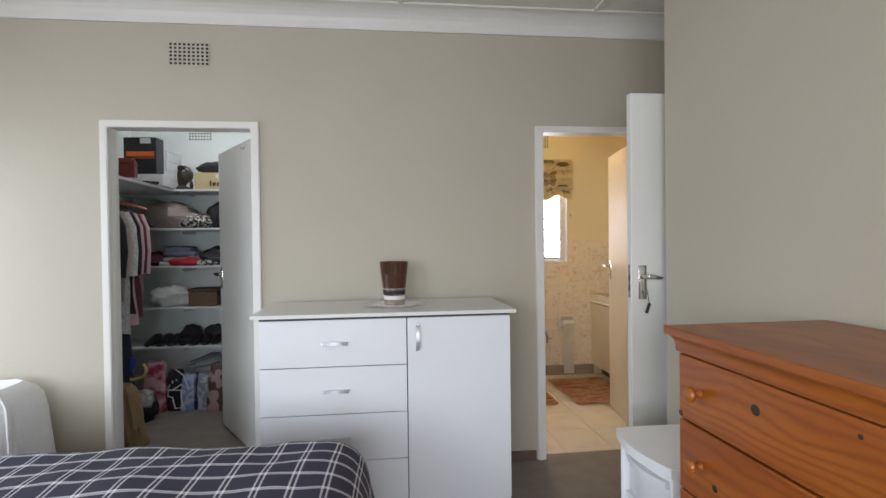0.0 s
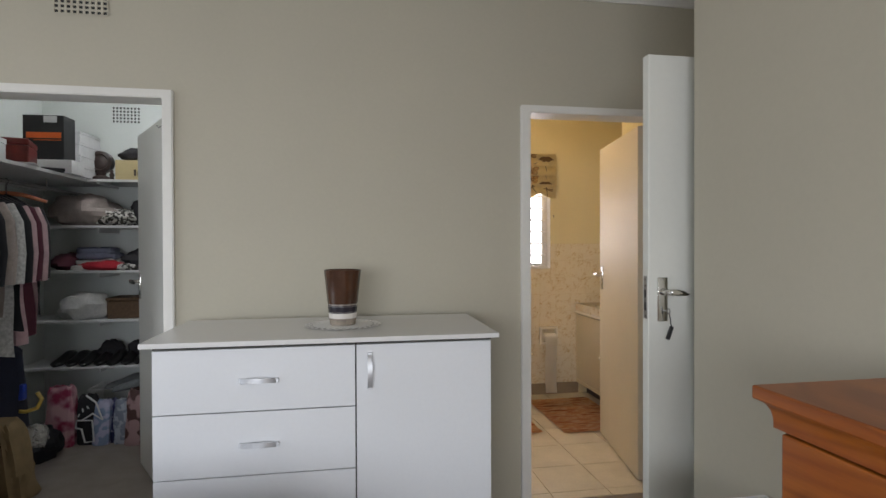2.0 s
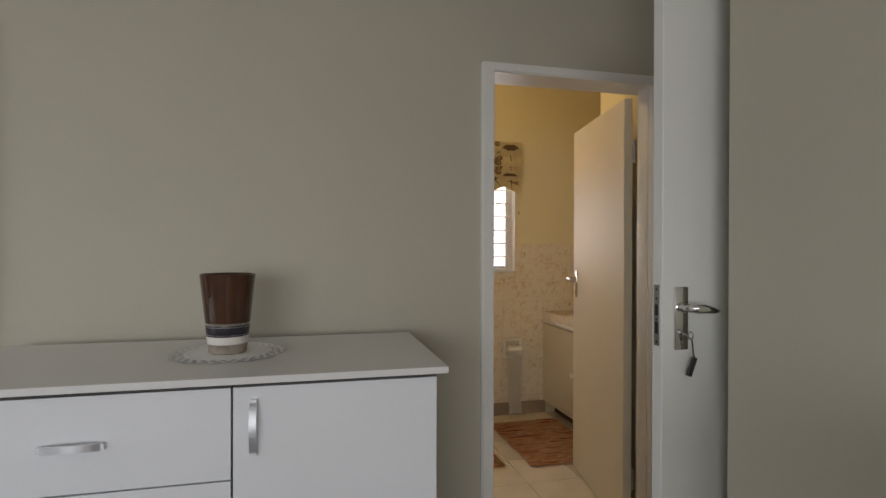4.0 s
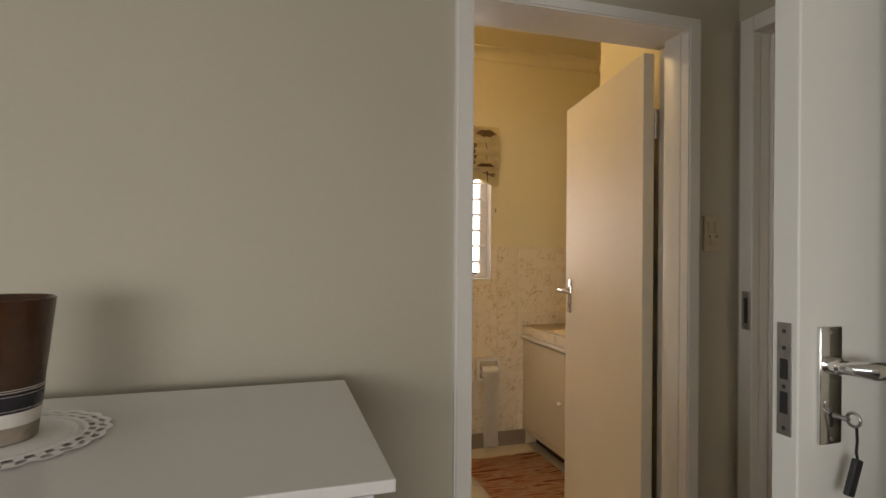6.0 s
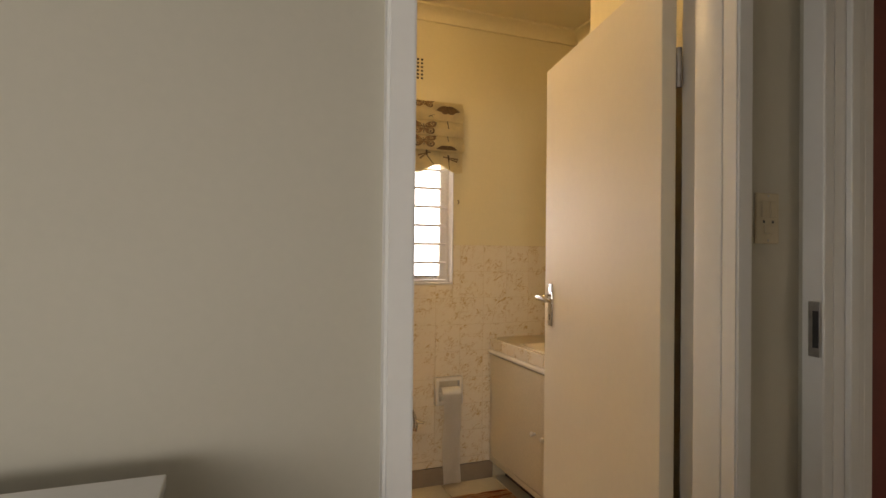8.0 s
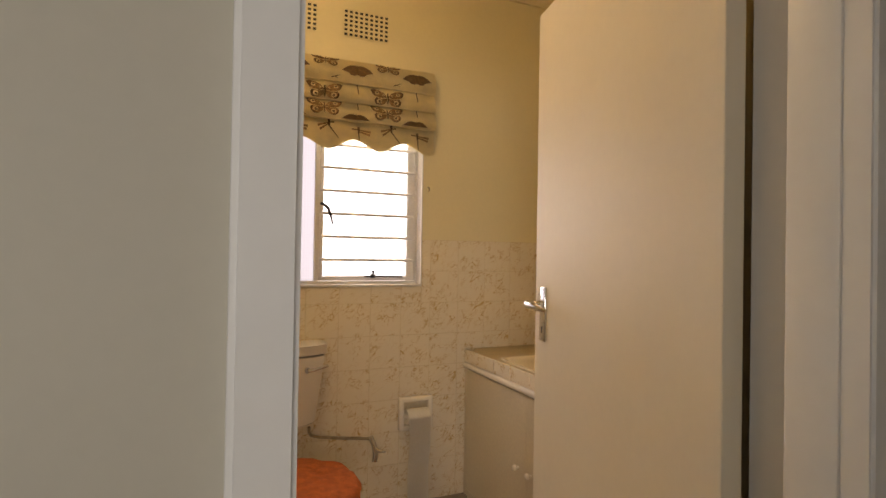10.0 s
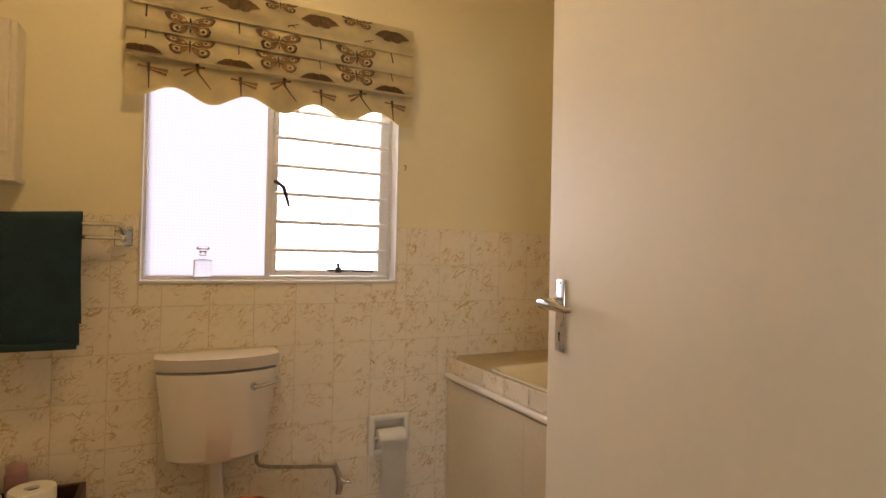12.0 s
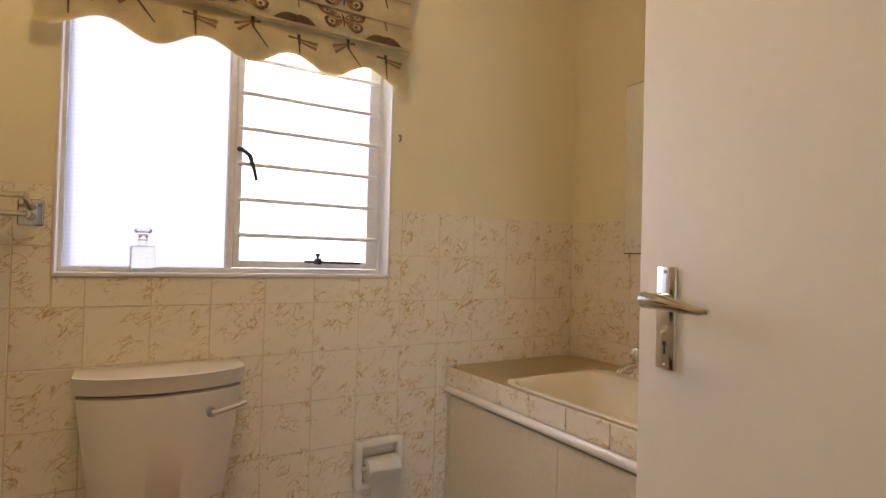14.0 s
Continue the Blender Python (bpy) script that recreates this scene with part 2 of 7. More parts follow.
def cornice_run(a, b, inward, z, size=0.11):
    """A cove cornice from a to b below the ceiling."""
    a, b, n = Vector(a), Vector(b), Vector(inward)
    prof = [(0, -size), (0.012, -size)]
    for i in range(7):
        t = i / 6 * math.pi / 2
        prof.append((size - 0.008 - (size - 0.02) * math.cos(t), -0.012 - (size - 0.024) * (1 - math.sin(t))))
    prof += [(size, -0.012), (size, 0), (0, 0)]
    bm = bmesh.new()
    rows = [[bm.verts.new((p.x + n.x * u, p.y + n.y * u, z + v)) for u, v in prof] for p in (a, b)]
    k = len(prof)
    for i in range(k):
        bm.faces.new((rows[0][i], rows[0][(i + 1) % k], rows[1][(i + 1) % k], rows[1][i]))
    bm.faces.new(rows[0])
    bm.faces.new(rows[1][::-1])
    return bm


for nm, a, b, n, z, mt, s in (
    ("cornice_north", (-3.2, YW - 0.001), (XP, YW - 0.001), (0, -1), H1 - 0.001, M_FRAME, 0.125),
    ("cornice_east", (XG - 0.001, -2.7), (XG - 0.001, YG), (-1, 0), H1 - 0.001, M_FRAME, 0.125),
    ("cornice_west", (-3.199, -2.7), (-3.199, YW), (1, 0), H1 - 0.001, M_FRAME, 0.125),
    ("cornice_bathroom_north", (-0.1, YN - 0.001), (2.785, YN - 0.001), (0, -1), H2 - 0.001, M_BATHWALL, 0.075),
    ("cornice_bathroom_east", (2.784, 3.83), (2.784, YN), (-1, 0), H2 - 0.001, M_BATHWALL, 0.075),
):
    structure(nm, cornice_run(a, b, n, z, s), mt, "cove plaster cornice under the ceiling", "cornice")
for i, x in enumerate((-2.17, -0.99, 0.185, 1.36)):
    structure("ceiling_strip_%d" % (i + 1), box(x - 0.016, x + 0.016, -2.7 if x < XG - 0.05 else YG, YW - 0.12, H1 - 0.011, H1 - 0.0005, bevel=0.003), M_CEIL, "narrow white ceiling cover strip", "trim")


def rebated_frame(name, x0, x1, g, h, face, label):
    """A pressed steel frame: a proud face, a lining, and a rebate behind the stop."""
    casing = [(x0 - face, 0), (x0, 0), (x0, 2.028), (x1, 2.028), (x1, 0), (x1 + 0.046, 0), (x1 + 0.046, 2.066), (x0 - face, 2.066)]
    bm = extrude_outline(casing, 0.042, Matrix.Translation((0, YW + 0.02, 0)), 0.005)
    box(x0 - 0.02, x0, YW + 0.02, YS_, 0, 2.048, bm, 0.003)
    box(x1, x1 + 0.02, YW + 0.02, YS_, 0, 2.048, bm, 0.003)
    box(x0, x1, YW + 0.02, YS_, 2.03, 2.048, bm)
    box(x0 - g, x0 - g + 0.012, YS_, YB + 0.01, 0, 2.058, bm)
    box(x1 + h - 0.012, x1 + h, YS_, YB + 0.01, 0, 2.058, bm)
    box(x0 - g + 0.012, x1 + h - 0.012, YS_, YB + 0.01, 2.046, 2.058, bm)
    return tagged(part(name, bm, M_FRAME, smooth=True), label, "door frame", kind="structure")


rebated_frame("door_frame_closet", CL, CR, 0.05, 0.05, 0.042, "white painted steel frame of the closet doorway")
frame_bath = rebated_frame("door_frame_bathroom", BL, BR, 0.05, 0.075, 0.05, "white painted steel frame of the bathroom doorway")
w = bmesh.new()
for xa, xb in ((XP - 0.012, XP + 0.02), (XP + 0.12, XP + 0.152)):
    box(xa, xb, PY0 - 0.05, PY0, 0, 2.08, w, 0.004)
    box(xa, xb, PY1, PY1 + 0.05, 0, 2.08, w, 0.004)
    box(xa, xb, PY0, PY1, 2.03, 2.08, w, 0.004)
box(XP + 0.02, XP + 0.12, PY0 - 0.02, PY0, 0, 2.048, w)
box(XP + 0.02, XP + 0.12, PY1, PY1 + 0.02, 0, 2.048, w)
box(XP + 0.02, XP + 0.12, PY0, PY1, 2.03, 2.048, w)
box(XP + 0.055, XP + 0.085, PY1 - 0.014, PY1, 0, 2.03, w, 0.003)
structure("door_frame_passage", w, M_FRAME, "white painted steel frame of the passage doorway", "door frame")
structure("baseboard_north", box(CR + 0.06, BL - 0.06, YW - 0.014, YW - 0.0005, 0.0, 0.062, bevel=0.003), M_SKIRTWOOD, "low brown wooden skirting along the wall", "skirting")

# ---- special materials ----


def nodes_of(m):
    nt = m.node_tree
    return nt, nt.nodes, nt.links, nt.nodes["Principled BSDF"]


def pine_material():
    """Orange varnished pine: long flame-shaped growth rings along y, fine pores, broad tone shifts."""
    m = bpy.data.materials.new("varnished_pine")
    m.use_nodes = True
    nt, n, l, b = nodes_of(m)
    geo = n.new("ShaderNodeNewGeometry")
    oi = n.new("ShaderNodeObjectInfo")
    sh = n.new("ShaderNodeVectorMath")
    sh.operation = "MULTIPLY_ADD"
    sh.inputs[1].default_value = (1, 1, 1)
    l.new(geo.outputs["Position"], sh.inputs[0])
    off = n.new("ShaderNodeMath")
    off.operation = "MULTIPLY"
    off.inputs[1].default_value = 5.0
    l.new(oi.outputs["Random"], off.inputs[0])
    l.new(off.outputs[0], sh.inputs[2])
    sc = n.new("ShaderNodeMapping")
    sc.inputs["Scale"].default_value = (1, 0.3, 1)
    l.new(sh.outputs[0], sc.inputs["Vector"])
    wave = n.new("ShaderNodeTexWave")
    wave.bands_direction = "Z"
    wave.inputs["Scale"].default_value, wave.inputs["Distortion"].default_value = 12, 19.0
    wave.inputs["Detail"].default_value, wave.inputs["Detail Scale"].default_value = 2.0, 0.5
    wave.inputs["Detail Roughness"].default_value = 0.4
    l.new(sc.outputs[0], wave.inputs["Vector"])
    late = n.new("ShaderNodeMath")
    late.operation = "POWER"
    late.inputs[1].default_value = 2.2
    l.new(wave.outputs["Fac"], late.inputs[0])
    sc2 = n.new("ShaderNodeMapping")
    sc2.inputs["Scale"].default_value = (9, 0.8, 9)
    l.new(sh.outputs[0], sc2.inputs["Vector"])
    big = n.new("ShaderNodeTexNoise")
    big.inputs["Scale"].default_value, big.inputs["Detail"].default_value = 0.9, 3
    l.new(sc2.outputs[0], big.inputs["Vector"])
    fine = n.new("ShaderNodeTexNoise")
    fine.inputs["Scale"].default_value, fine.inputs["Detail"].default_value = 26, 4
    l.new(sc2.outputs[0], fine.inputs["Vector"])
    ramp = n.new("ShaderNodeValToRGB")
    ramp.color_ramp.elements[0].position, ramp.color_ramp.elements[1].position = 0.3, 0.72
    ramp.color_ramp.elements[0].color, ramp.color_ramp.elements[1].color = (0.30, 0.07, 0.008, 1), (0.45, 0.137, 0.018, 1)
    l.new(big.outputs["Fac"], ramp.inputs[0])
    dark = n.new("ShaderNodeMix")
    dark.data_type = "RGBA"
    dark.inputs[7].default_value = (0.17, 0.034, 0.005, 1)
    l.new(ramp.outputs[0], dark.inputs[6])
    amt = n.new("ShaderNodeMath")
    amt.operation = "MULTIPLY"
    amt.inputs[1].default_value = 0.42
    l.new(late.outputs[0], amt.inputs[0])
    l.new(amt.outputs[0], dark.inputs[0])
    grain = n.new("ShaderNodeMix")
    grain.data_type, grain.blend_type = "RGBA", "MULTIPLY"
    grain.inputs[0].default_value = 0.3
    l.new(dark.outputs[2], grain.inputs[6])
    l.new(fine.outputs["Fac"], grain.inputs[7])
    l.new(grain.outputs[2], b.inputs["Base Color"])
    b.inputs["Roughness"].default_value = 0.34
    bp = n.new("ShaderNodeBump")
    bp.inputs["Strength"].default_value, bp.inputs["Distance"].default_value = 0.12, 0.002
    l.new(fine.outputs["Fac"], bp.inputs["Height"])
    l.new(bp.outputs[0], b.inputs["Normal"])
    return m


def checked_material():
    """Dark navy cotton with a woven grid of doubled white lines."""
    m = bpy.data.materials.new("checked_cotton")
    m.use_nodes = True
    nt, n, l, b = nodes_of(m)
    uv = n.new("ShaderNodeUVMap")
    sep = n.new("ShaderNodeSeparateXYZ")
    l.new(uv.outputs[0], sep.inputs[0])

    def lines(axis, period, half, shift):
        a = n.new("ShaderNodeMath")
        a.operation = "ADD"
        a.inputs[1].default_value = shift
        l.new(sep.outputs[axis], a.inputs[0])
        p = n.new("ShaderNodeMath")
        p.operation = "PINGPONG"
        p.inputs[1].default_value = period / 2
        l.new(a.outputs[0], p.inputs[0])
        c = n.new("ShaderNodeMath")
        c.operation = "LESS_THAN"
        c.inputs[1].default_value = half
        l.new(p.outputs[0], c.inputs[0])
        return c

    masks = [lines(0, 0.096, 0.003, 0.0075), lines(0, 0.096, 0.003, -0.0075), lines(1, 0.088, 0.0044, 0.003), lines(1, 0.088, 0.0026, 0.0115)]
    acc = masks[0]
    for k in masks[1:]:
        s = n.new("ShaderNodeMath")
        s.operation = "ADD"
        l.new(acc.outputs[0], s.inputs[0])
        l.new(k.outputs[0], s.inputs[1])
        acc = s
    ramp = n.new("ShaderNodeValToRGB")
    e = ramp.color_ramp.elements
    e[0].color, e[1].color = (0.034, 0.032, 0.06, 1), (0.88, 0.86, 0.9, 1)
    mid = e.new(0.5)
    mid.color = (0.5, 0.49, 0.53, 1)
    sc = n.new("ShaderNodeMath")
    sc.operation = "MULTIPLY"
    sc.inputs[1].default_value = 0.5
    l.new(acc.outputs[0], sc.inputs[0])
    l.new(sc.outputs[0], ramp.inputs[0])
    l.new(ramp.outputs[0], b.inputs["Base Color"])
    b.inputs["Roughness"].default_value = 0.85
    weave = n.new("ShaderNodeTexNoise")
    weave.inputs["Scale"].default_value = 60
    bp = n.new("ShaderNodeBump")
    bp.inputs["Strength"].default_value, bp.inputs["Distance"].default_value = 0.25, 0.003
    l.new(weave.outputs["Fac"], bp.inputs["Height"])
    l.new(bp.outputs[0], b.inputs["Normal"])
    return m


M_PINE = pine_material()
M_KNOT = mat("pine_knot", (0.035, 0.016, 0.008), 0.4, vary=0.3, scale=60)
M_CHECK = checked_material()
M_MATTRESS = mat("cream_mattress_fabric", (0.6, 0.56, 0.5), 0.9, bump=0.3)
M_SLIP = mat("white_cotton", (0.74, 0.73, 0.72), 0.9, vary=0.04, bump=0.2, bump_scale=90)
M_DARKVASE = mat("brown_glazed_ceramic", (0.075, 0.035, 0.02), 0.09, vary=0.25, scale=14)
M_VASEBAND = mat("black_glaze_band", (0.025, 0.022, 0.03), 0.25)
M_VASEWHITE = mat("white_glaze_band", (0.72, 0.68, 0.64), 0.35)
M_VASEBASE = mat("raw_stoneware_base", (0.30, 0.25, 0.2), 0.7, vary=0.3, scale=40, bump=0.3)
M_LACE = mat("white_lace", (0.88, 0.87, 0.86), 0.85, bump=0.1, bump_scale=300)
M_STEEL = mat("worn_steel_plate", (0.42, 0.41, 0.4), 0.38, 1.0, vary=0.2, scale=60)
M_SWITCH = mat("aged_ivory_plastic", (0.5, 0.42, 0.28), 0.4, vary=0.06, scale=30)

# ---- doors ----


def lever_set(door, along, z, face, sign, key=False, reach=1.0):
    """Chrome back plate and lever on a door face; sign is the way the lever points along the leaf."""
    f = -1 if face < -0.001 else 1
    y = face
    plate = part("back_plate", box(along - 0.02, along + 0.02, min(y, y + f * 0.007), max(y, y + f * 0.007), z - 0.108, z + 0.052, bevel=0.003), M_CHROME, door, "chrome back plate", True)
    bm = lathe([(0.013, 0), (0.0125, 0.012), (0.009, 0.016), (0.009, 0.022)], 20)
    bmesh.ops.transform(bm, matrix=Matrix.Translation((along, y + f * 0.006, z)) @ Matrix.Rotation(radians(-90 * f), 4, "X"), verts=bm.verts)
    part("rose", bm, M_CHROME, plate, "", True)
    pts = [(along, y + f * 0.02, z), (along + sign * 0.001, y + f * 0.04, z + 0.001), (along + sign * 0.01, y + f * 0.054, z + 0.001), (along + sign * 0.035 * reach, y + f * 0.055, z), (along + sign * 0.065 * reach, y + f * 0.05, z - 0.004), (along + sign * 0.084 * reach, y + f * 0.047, z - 0.007), (along + sign * 0.096 * reach, y + f * 0.045, z - 0.006)]
    part("lever", tube(pts, [0.0095, 0.01, 0.0125, 0.0115, 0.0085, 0.006, 0.0035], 14), M_CHROME, plate, "curved chrome lever", True)
    # Proud black mark painted for the dark inside the keyhole.
    kh = bmesh.new()
    lathe([(0.0042, 0), (0.0042, 0.0006)], 14, kh, Matrix.Translation((along, y + f * 0.0072, z - 0.068)) @ Matrix.Rotation(radians(-90 * f), 4, "X"))
    box(along - 0.002, along + 0.002, min(y + f * 0.0068, y + f * 0.0077), max(y + f * 0.0068, y + f * 0.0077), z - 0.084, z - 0.068, kh)
    part("keyhole", kh, M_BLACK, plate)
    for dz in (0.044, -0.1):
        sc = lathe([(0.0032, 0), (0.0024, 0.0012)], 10)
        bmesh.ops.transform(sc, matrix=Matrix.Translation((along, y + f * 0.007, z + dz)) @ Matrix.Rotation(radians(-90 * f), 4, "X"), verts=sc.verts)
        part("screw", sc, M_STEEL, plate)
    return plate


def door_leaf(name, hinge, angle, width, material, label, top=2.03, thick=0.04, z0=0.012):
    """A flush door, local x from the hinge along the leaf, local y = 0 and -thick its faces."""
    t = thing(name, (hinge[0], hinge[1], z0), label, "door", rz=angle, kind="structure")
    part("leaf", box(0, width, -thick, 0, 0, top - z0, bevel=0.0025), material, t)
    for z in (0.2, 1.72):
        part("hinge", tube([(0.0, -thick - 0.006, z), (0.0, -thick - 0.006, z + 0.1)], 0.007, 12), M_STEEL, t, "", True)
    return t


def lock_edge(door, width, thick, z):
    """The forend of the mortice lock let into the leaf's edge."""
    p = part("lock_plate", box(width - 0.0005, width + 0.0015, -thick / 2 - 0.011, -thick / 2 + 0.011, z - 0.085, z + 0.07, bevel=0.0005), M_STEEL, door, "worn steel lock plate")
    # Black plates imitate the dark inside the lock's bolt holes.
    for a, b, m in ((-0.008, 0.02, M_BLACK), (-0.055, -0.025, M_BLACK)):
        part("bolt_hole", box(width + 0.0012, width + 0.002, -thick / 2 - 0.006, -thick / 2 + 0.006, z + a, z + b), m, p)
    for dz in (0.058, 0.035, -0.018, -0.075):
        bm = lathe([(0.003, 0), (0.003, 0.0008)], 10)
        bmesh.ops.transform(bm, matrix=Matrix.Translation((width + 0.0012, -thick / 2, z + dz)) @ Matrix.Rotation(radians(90), 4, "Y"), verts=bm.verts)
        part("screw", bm, M_BLACK, p)


bath_door = door_leaf("door_bathroom", (1.768, 3.216), 79.2, 0.79, M_CREAMDOOR, "open cream painted flush bathroom door with chrome lever")
lever_set(bath_door, 0.724, 1.137, 0.0, -1, reach=1.25)
part("latch", box(0.79, 0.797, -0.028, -0.012, 1.12, 1.137), M_STEEL, bath_door)

bed_door = door_leaf("door_bedroom", (1.985, 2.175), 180, 0.767, M_DOOR, "open white flush bedroom door with chrome lever and key", top=2.045)
plate = lever_set(bed_door, 0.715, 1.176, 0.0, -1, reach=0.82)
lock_edge(bed_door, 0.767, 0.04, 1.162)
kb = tube([(0.713, 0.006, 1.108), (0.713, 0.028, 1.108)], 0.0035, 10)
ring = [(0.713 - 0.006, 0.03 + 0.009 * math.cos(a), 1.108 + 0.009 * math.sin(a)) for a in [i * math.pi / 8 for i in range(17)]]
tube(ring, 0.002, 8, kb)
part("key", kb, M_STEEL, bed_door, "steel key in the lock", True)
part("key_string", tube([(0.707, 0.034, 1.1), (0.7, 0.03, 1.08), (0.696, 0.026, 1.062), (0.69, 0.024, 1.05)], 0.0018, 8), M_BLACK, bed_door, "dark key string", True)
tag = box(-0.007, 0.007, -0.004, 0.004, -0.05, 0.0, bevel=0.002)
bmesh.ops.transform(tag, matrix=Matrix.Translation((0.69, 0.024, 1.052)) @ Matrix.Rotation(radians(-20), 4, "Y"), verts=tag.verts)
part("key_tag", tag, M_BLACK, bed_door, "dark worn key tag")

closet_door = door_leaf("door_closet", (-0.7, 3.235), 120, 0.87, M_DOOR, "open white flush closet door standing inside the closet", top=2.035)
lever_set(closet_door, 0.815, 1.13, 0.0, -1)
part("coat_hook", tube([(0.22, 0.0, 1.98), (0.22, 0.02, 1.965), (0.22, 0.03, 1.975)], 0.002, 8), M_BLACK, closet_door)

# strike plate in the passage frame
st = box(XP - 0.024, XP - 0.0225, PY1 + 0.002, PY1 + 0.026, 1.095, 1.215, bevel=0.0005)
strike = tagged(part("strike_plate", st, M_STEEL, None), "dark worn steel strike plate on the door frame", "strike plate")
# Black plate painted for the dark of the strike's hole.
part("bolt_hole", box(XP - 0.0252, XP - 0.0244, PY1 + 0.003, PY1 + 0.016, 1.115, 1.195), M_BLACK, strike)

# light switch
sw = thing("light_switch", (1.876, YW, 1.395), "aged ivory light switch plate on the wall", "light switch")
plate = part("plate", box(1.843, 1.912, YW - 0.008, YW - 0.0005, 1.34, 1.452, bevel=0.003), M_SWITCH, sw)
for dx in (-0.013, 0.013):
    part("rocker", box(1.8775 + dx - 0.009, 1.8775 + dx + 0.009, YW - 0.0115, YW - 0.008, 1.397, 1.434, bevel=0.002), M_SWITCH, plate)
part("rocker", box(1.8645, 1.8905, YW - 0.0115, YW - 0.008, 1.362, 1.38, bevel=0.002), M_SWITCH, plate)
# Black squares painted for the dark of the pin holes.
for dx in (-0.0135, 0.0135):
    part("pin_hole", box(1.8775 + dx - 0.003, 1.8775 + dx + 0.003, YW - 0.0086, YW - 0.0079, 1.385, 1.391), M_BLACK, plate)
for z in (1.347, 1.445):
    part("screw", lathe([(0.003, 0), (0.002, 0.001)], 10, None, Matrix.Translation((1.8775, YW - 0.008, z)) @ Matrix.Rotation(radians(90), 4, "X")), M_STEEL, plate)


def air_vent(x0, x1, z0, z1, y, label, material, cols=9, rows=6, rear=0.05):
    """A plaster air brick: a thin plate with square holes, over a black sheet imitating their shade."""
    t = thing("air_vent", ((x0 + x1) / 2, y, z0), label, "air vent", group="air vents")
    bm = bmesh.new()
    px, pz = (x1 - x0) / cols, (z1 - z0) / rows
    hx, hz = px * 0.3, pz * 0.3
    xs = [x0]
    for i in range(cols):
        c = x0 + (i + 0.5) * px
        xs += [c - hx, c + hx]
    xs.append(x1)
    zs = [z0]
    for j in range(rows):
        c = z0 + (j + 0.5) * pz
        zs += [c - hz, c + hz]
    zs.append(z1)
    for layer, yy in ((0, y - 0.006), (1, y - 0.0015)):
        g = [[bm.verts.new((x, yy, z)) for z in zs] for x in xs]
        for i in range(len(xs) - 1):
            for j in range(len(zs) - 1):
                if i % 2 == 1 and j % 2 == 1:
                    continue
                bm.faces.new((g[i][j], g[i + 1][j], g[i + 1][j + 1], g[i][j + 1]))
        if layer == 0:
            front = g
        else:
            for i in range(len(xs) - 1):
                for j in range(len(zs) - 1):
                    if i % 2 == 1 and j % 2 == 1:
                        a, b = (front, g)
                        q = [(i, j), (i + 1, j), (i + 1, j + 1), (i, j + 1)]
                        for k in range(4):
                            (p0, q0), (p1, q1) = q[k], q[(k + 1) % 4]
                            bm.faces.new((a[p0][q0], a[p1][q1], b[p1][q1], b[p0][q0]))
    part("grille", bm, material, t)
    # Black sheet imitates the shade seen through the vent holes.
    part("cavity", box(x0 + 0.003, x1 - 0.003, y - 0.0012, y - 0.0004, z0 + 0.003, z1 - 0.003), M_BLACK, t)
    return t


air_vent(-1.125, -0.903, 2.385, 2.515, YW, "cream painted air vent with square holes high on the wall", M_WALL)
air_vent(1.205, 1.422, 2.284, 2.41, YN, "yellow painted air vent above the window blind", M_BATHWALL)
air_vent(1.54, 1.757, 2.286, 2.412, YN, "yellow painted air vent above the window blind", M_BATHWALL)
air_vent(-1.66, -1.455, 2.31, 2.44, 4.95, "pale grey air vent on the closet wall", M_CLOSETWALL, cols=8, rows=5)

# ---- dresser ----
cab = thing("dresser", (0.08, 2.65, 0), "white melamine dresser with four drawers and a cupboard door", "dresser")
CX0, CX1, CM, CF = -0.519, 0.683, 0.174, 2.372
body = bmesh.new()
box(CX0, CX0 + 0.016, CF + 0.02, 2.915, 0.0, 1.008, body)
box(CX1 - 0.016, CX1, CF + 0.02, 2.915, 0.0, 1.008, body)
box(CX0 + 0.016, CX1 - 0.016, CF + 0.026, 2.91, 0.08, 1.0, body)
box(CX0 + 0.016, CX1 - 0.016, CF + 0.06, CF + 0.08, 0.0, 0.08, body)
part("carcass", body, M_WHITE, cab)
part("top", box(-0.553, 0.708, 2.345, 2.925, 1.01, 1.028, bevel=0.002), M_TOP, cab, "white laminate top")
# Solid dark strips stand in for shade under the top and between fronts.
part("top_gap", box(CX0 + 0.001, CX1 - 0.001, CF + 0.003, CF + 0.0195, 0.9995, 1.0095), M_GAPSHADE, cab, "dark strip painted as shade under the top")
part("shadow_gap", box(CX0 + 0.017, CX1 - 0.017, CF + 0.022, CF + 0.025, 0.09, 1.0), M_GAPSHADE, cab, "dark sheet painted as shade between the fronts")


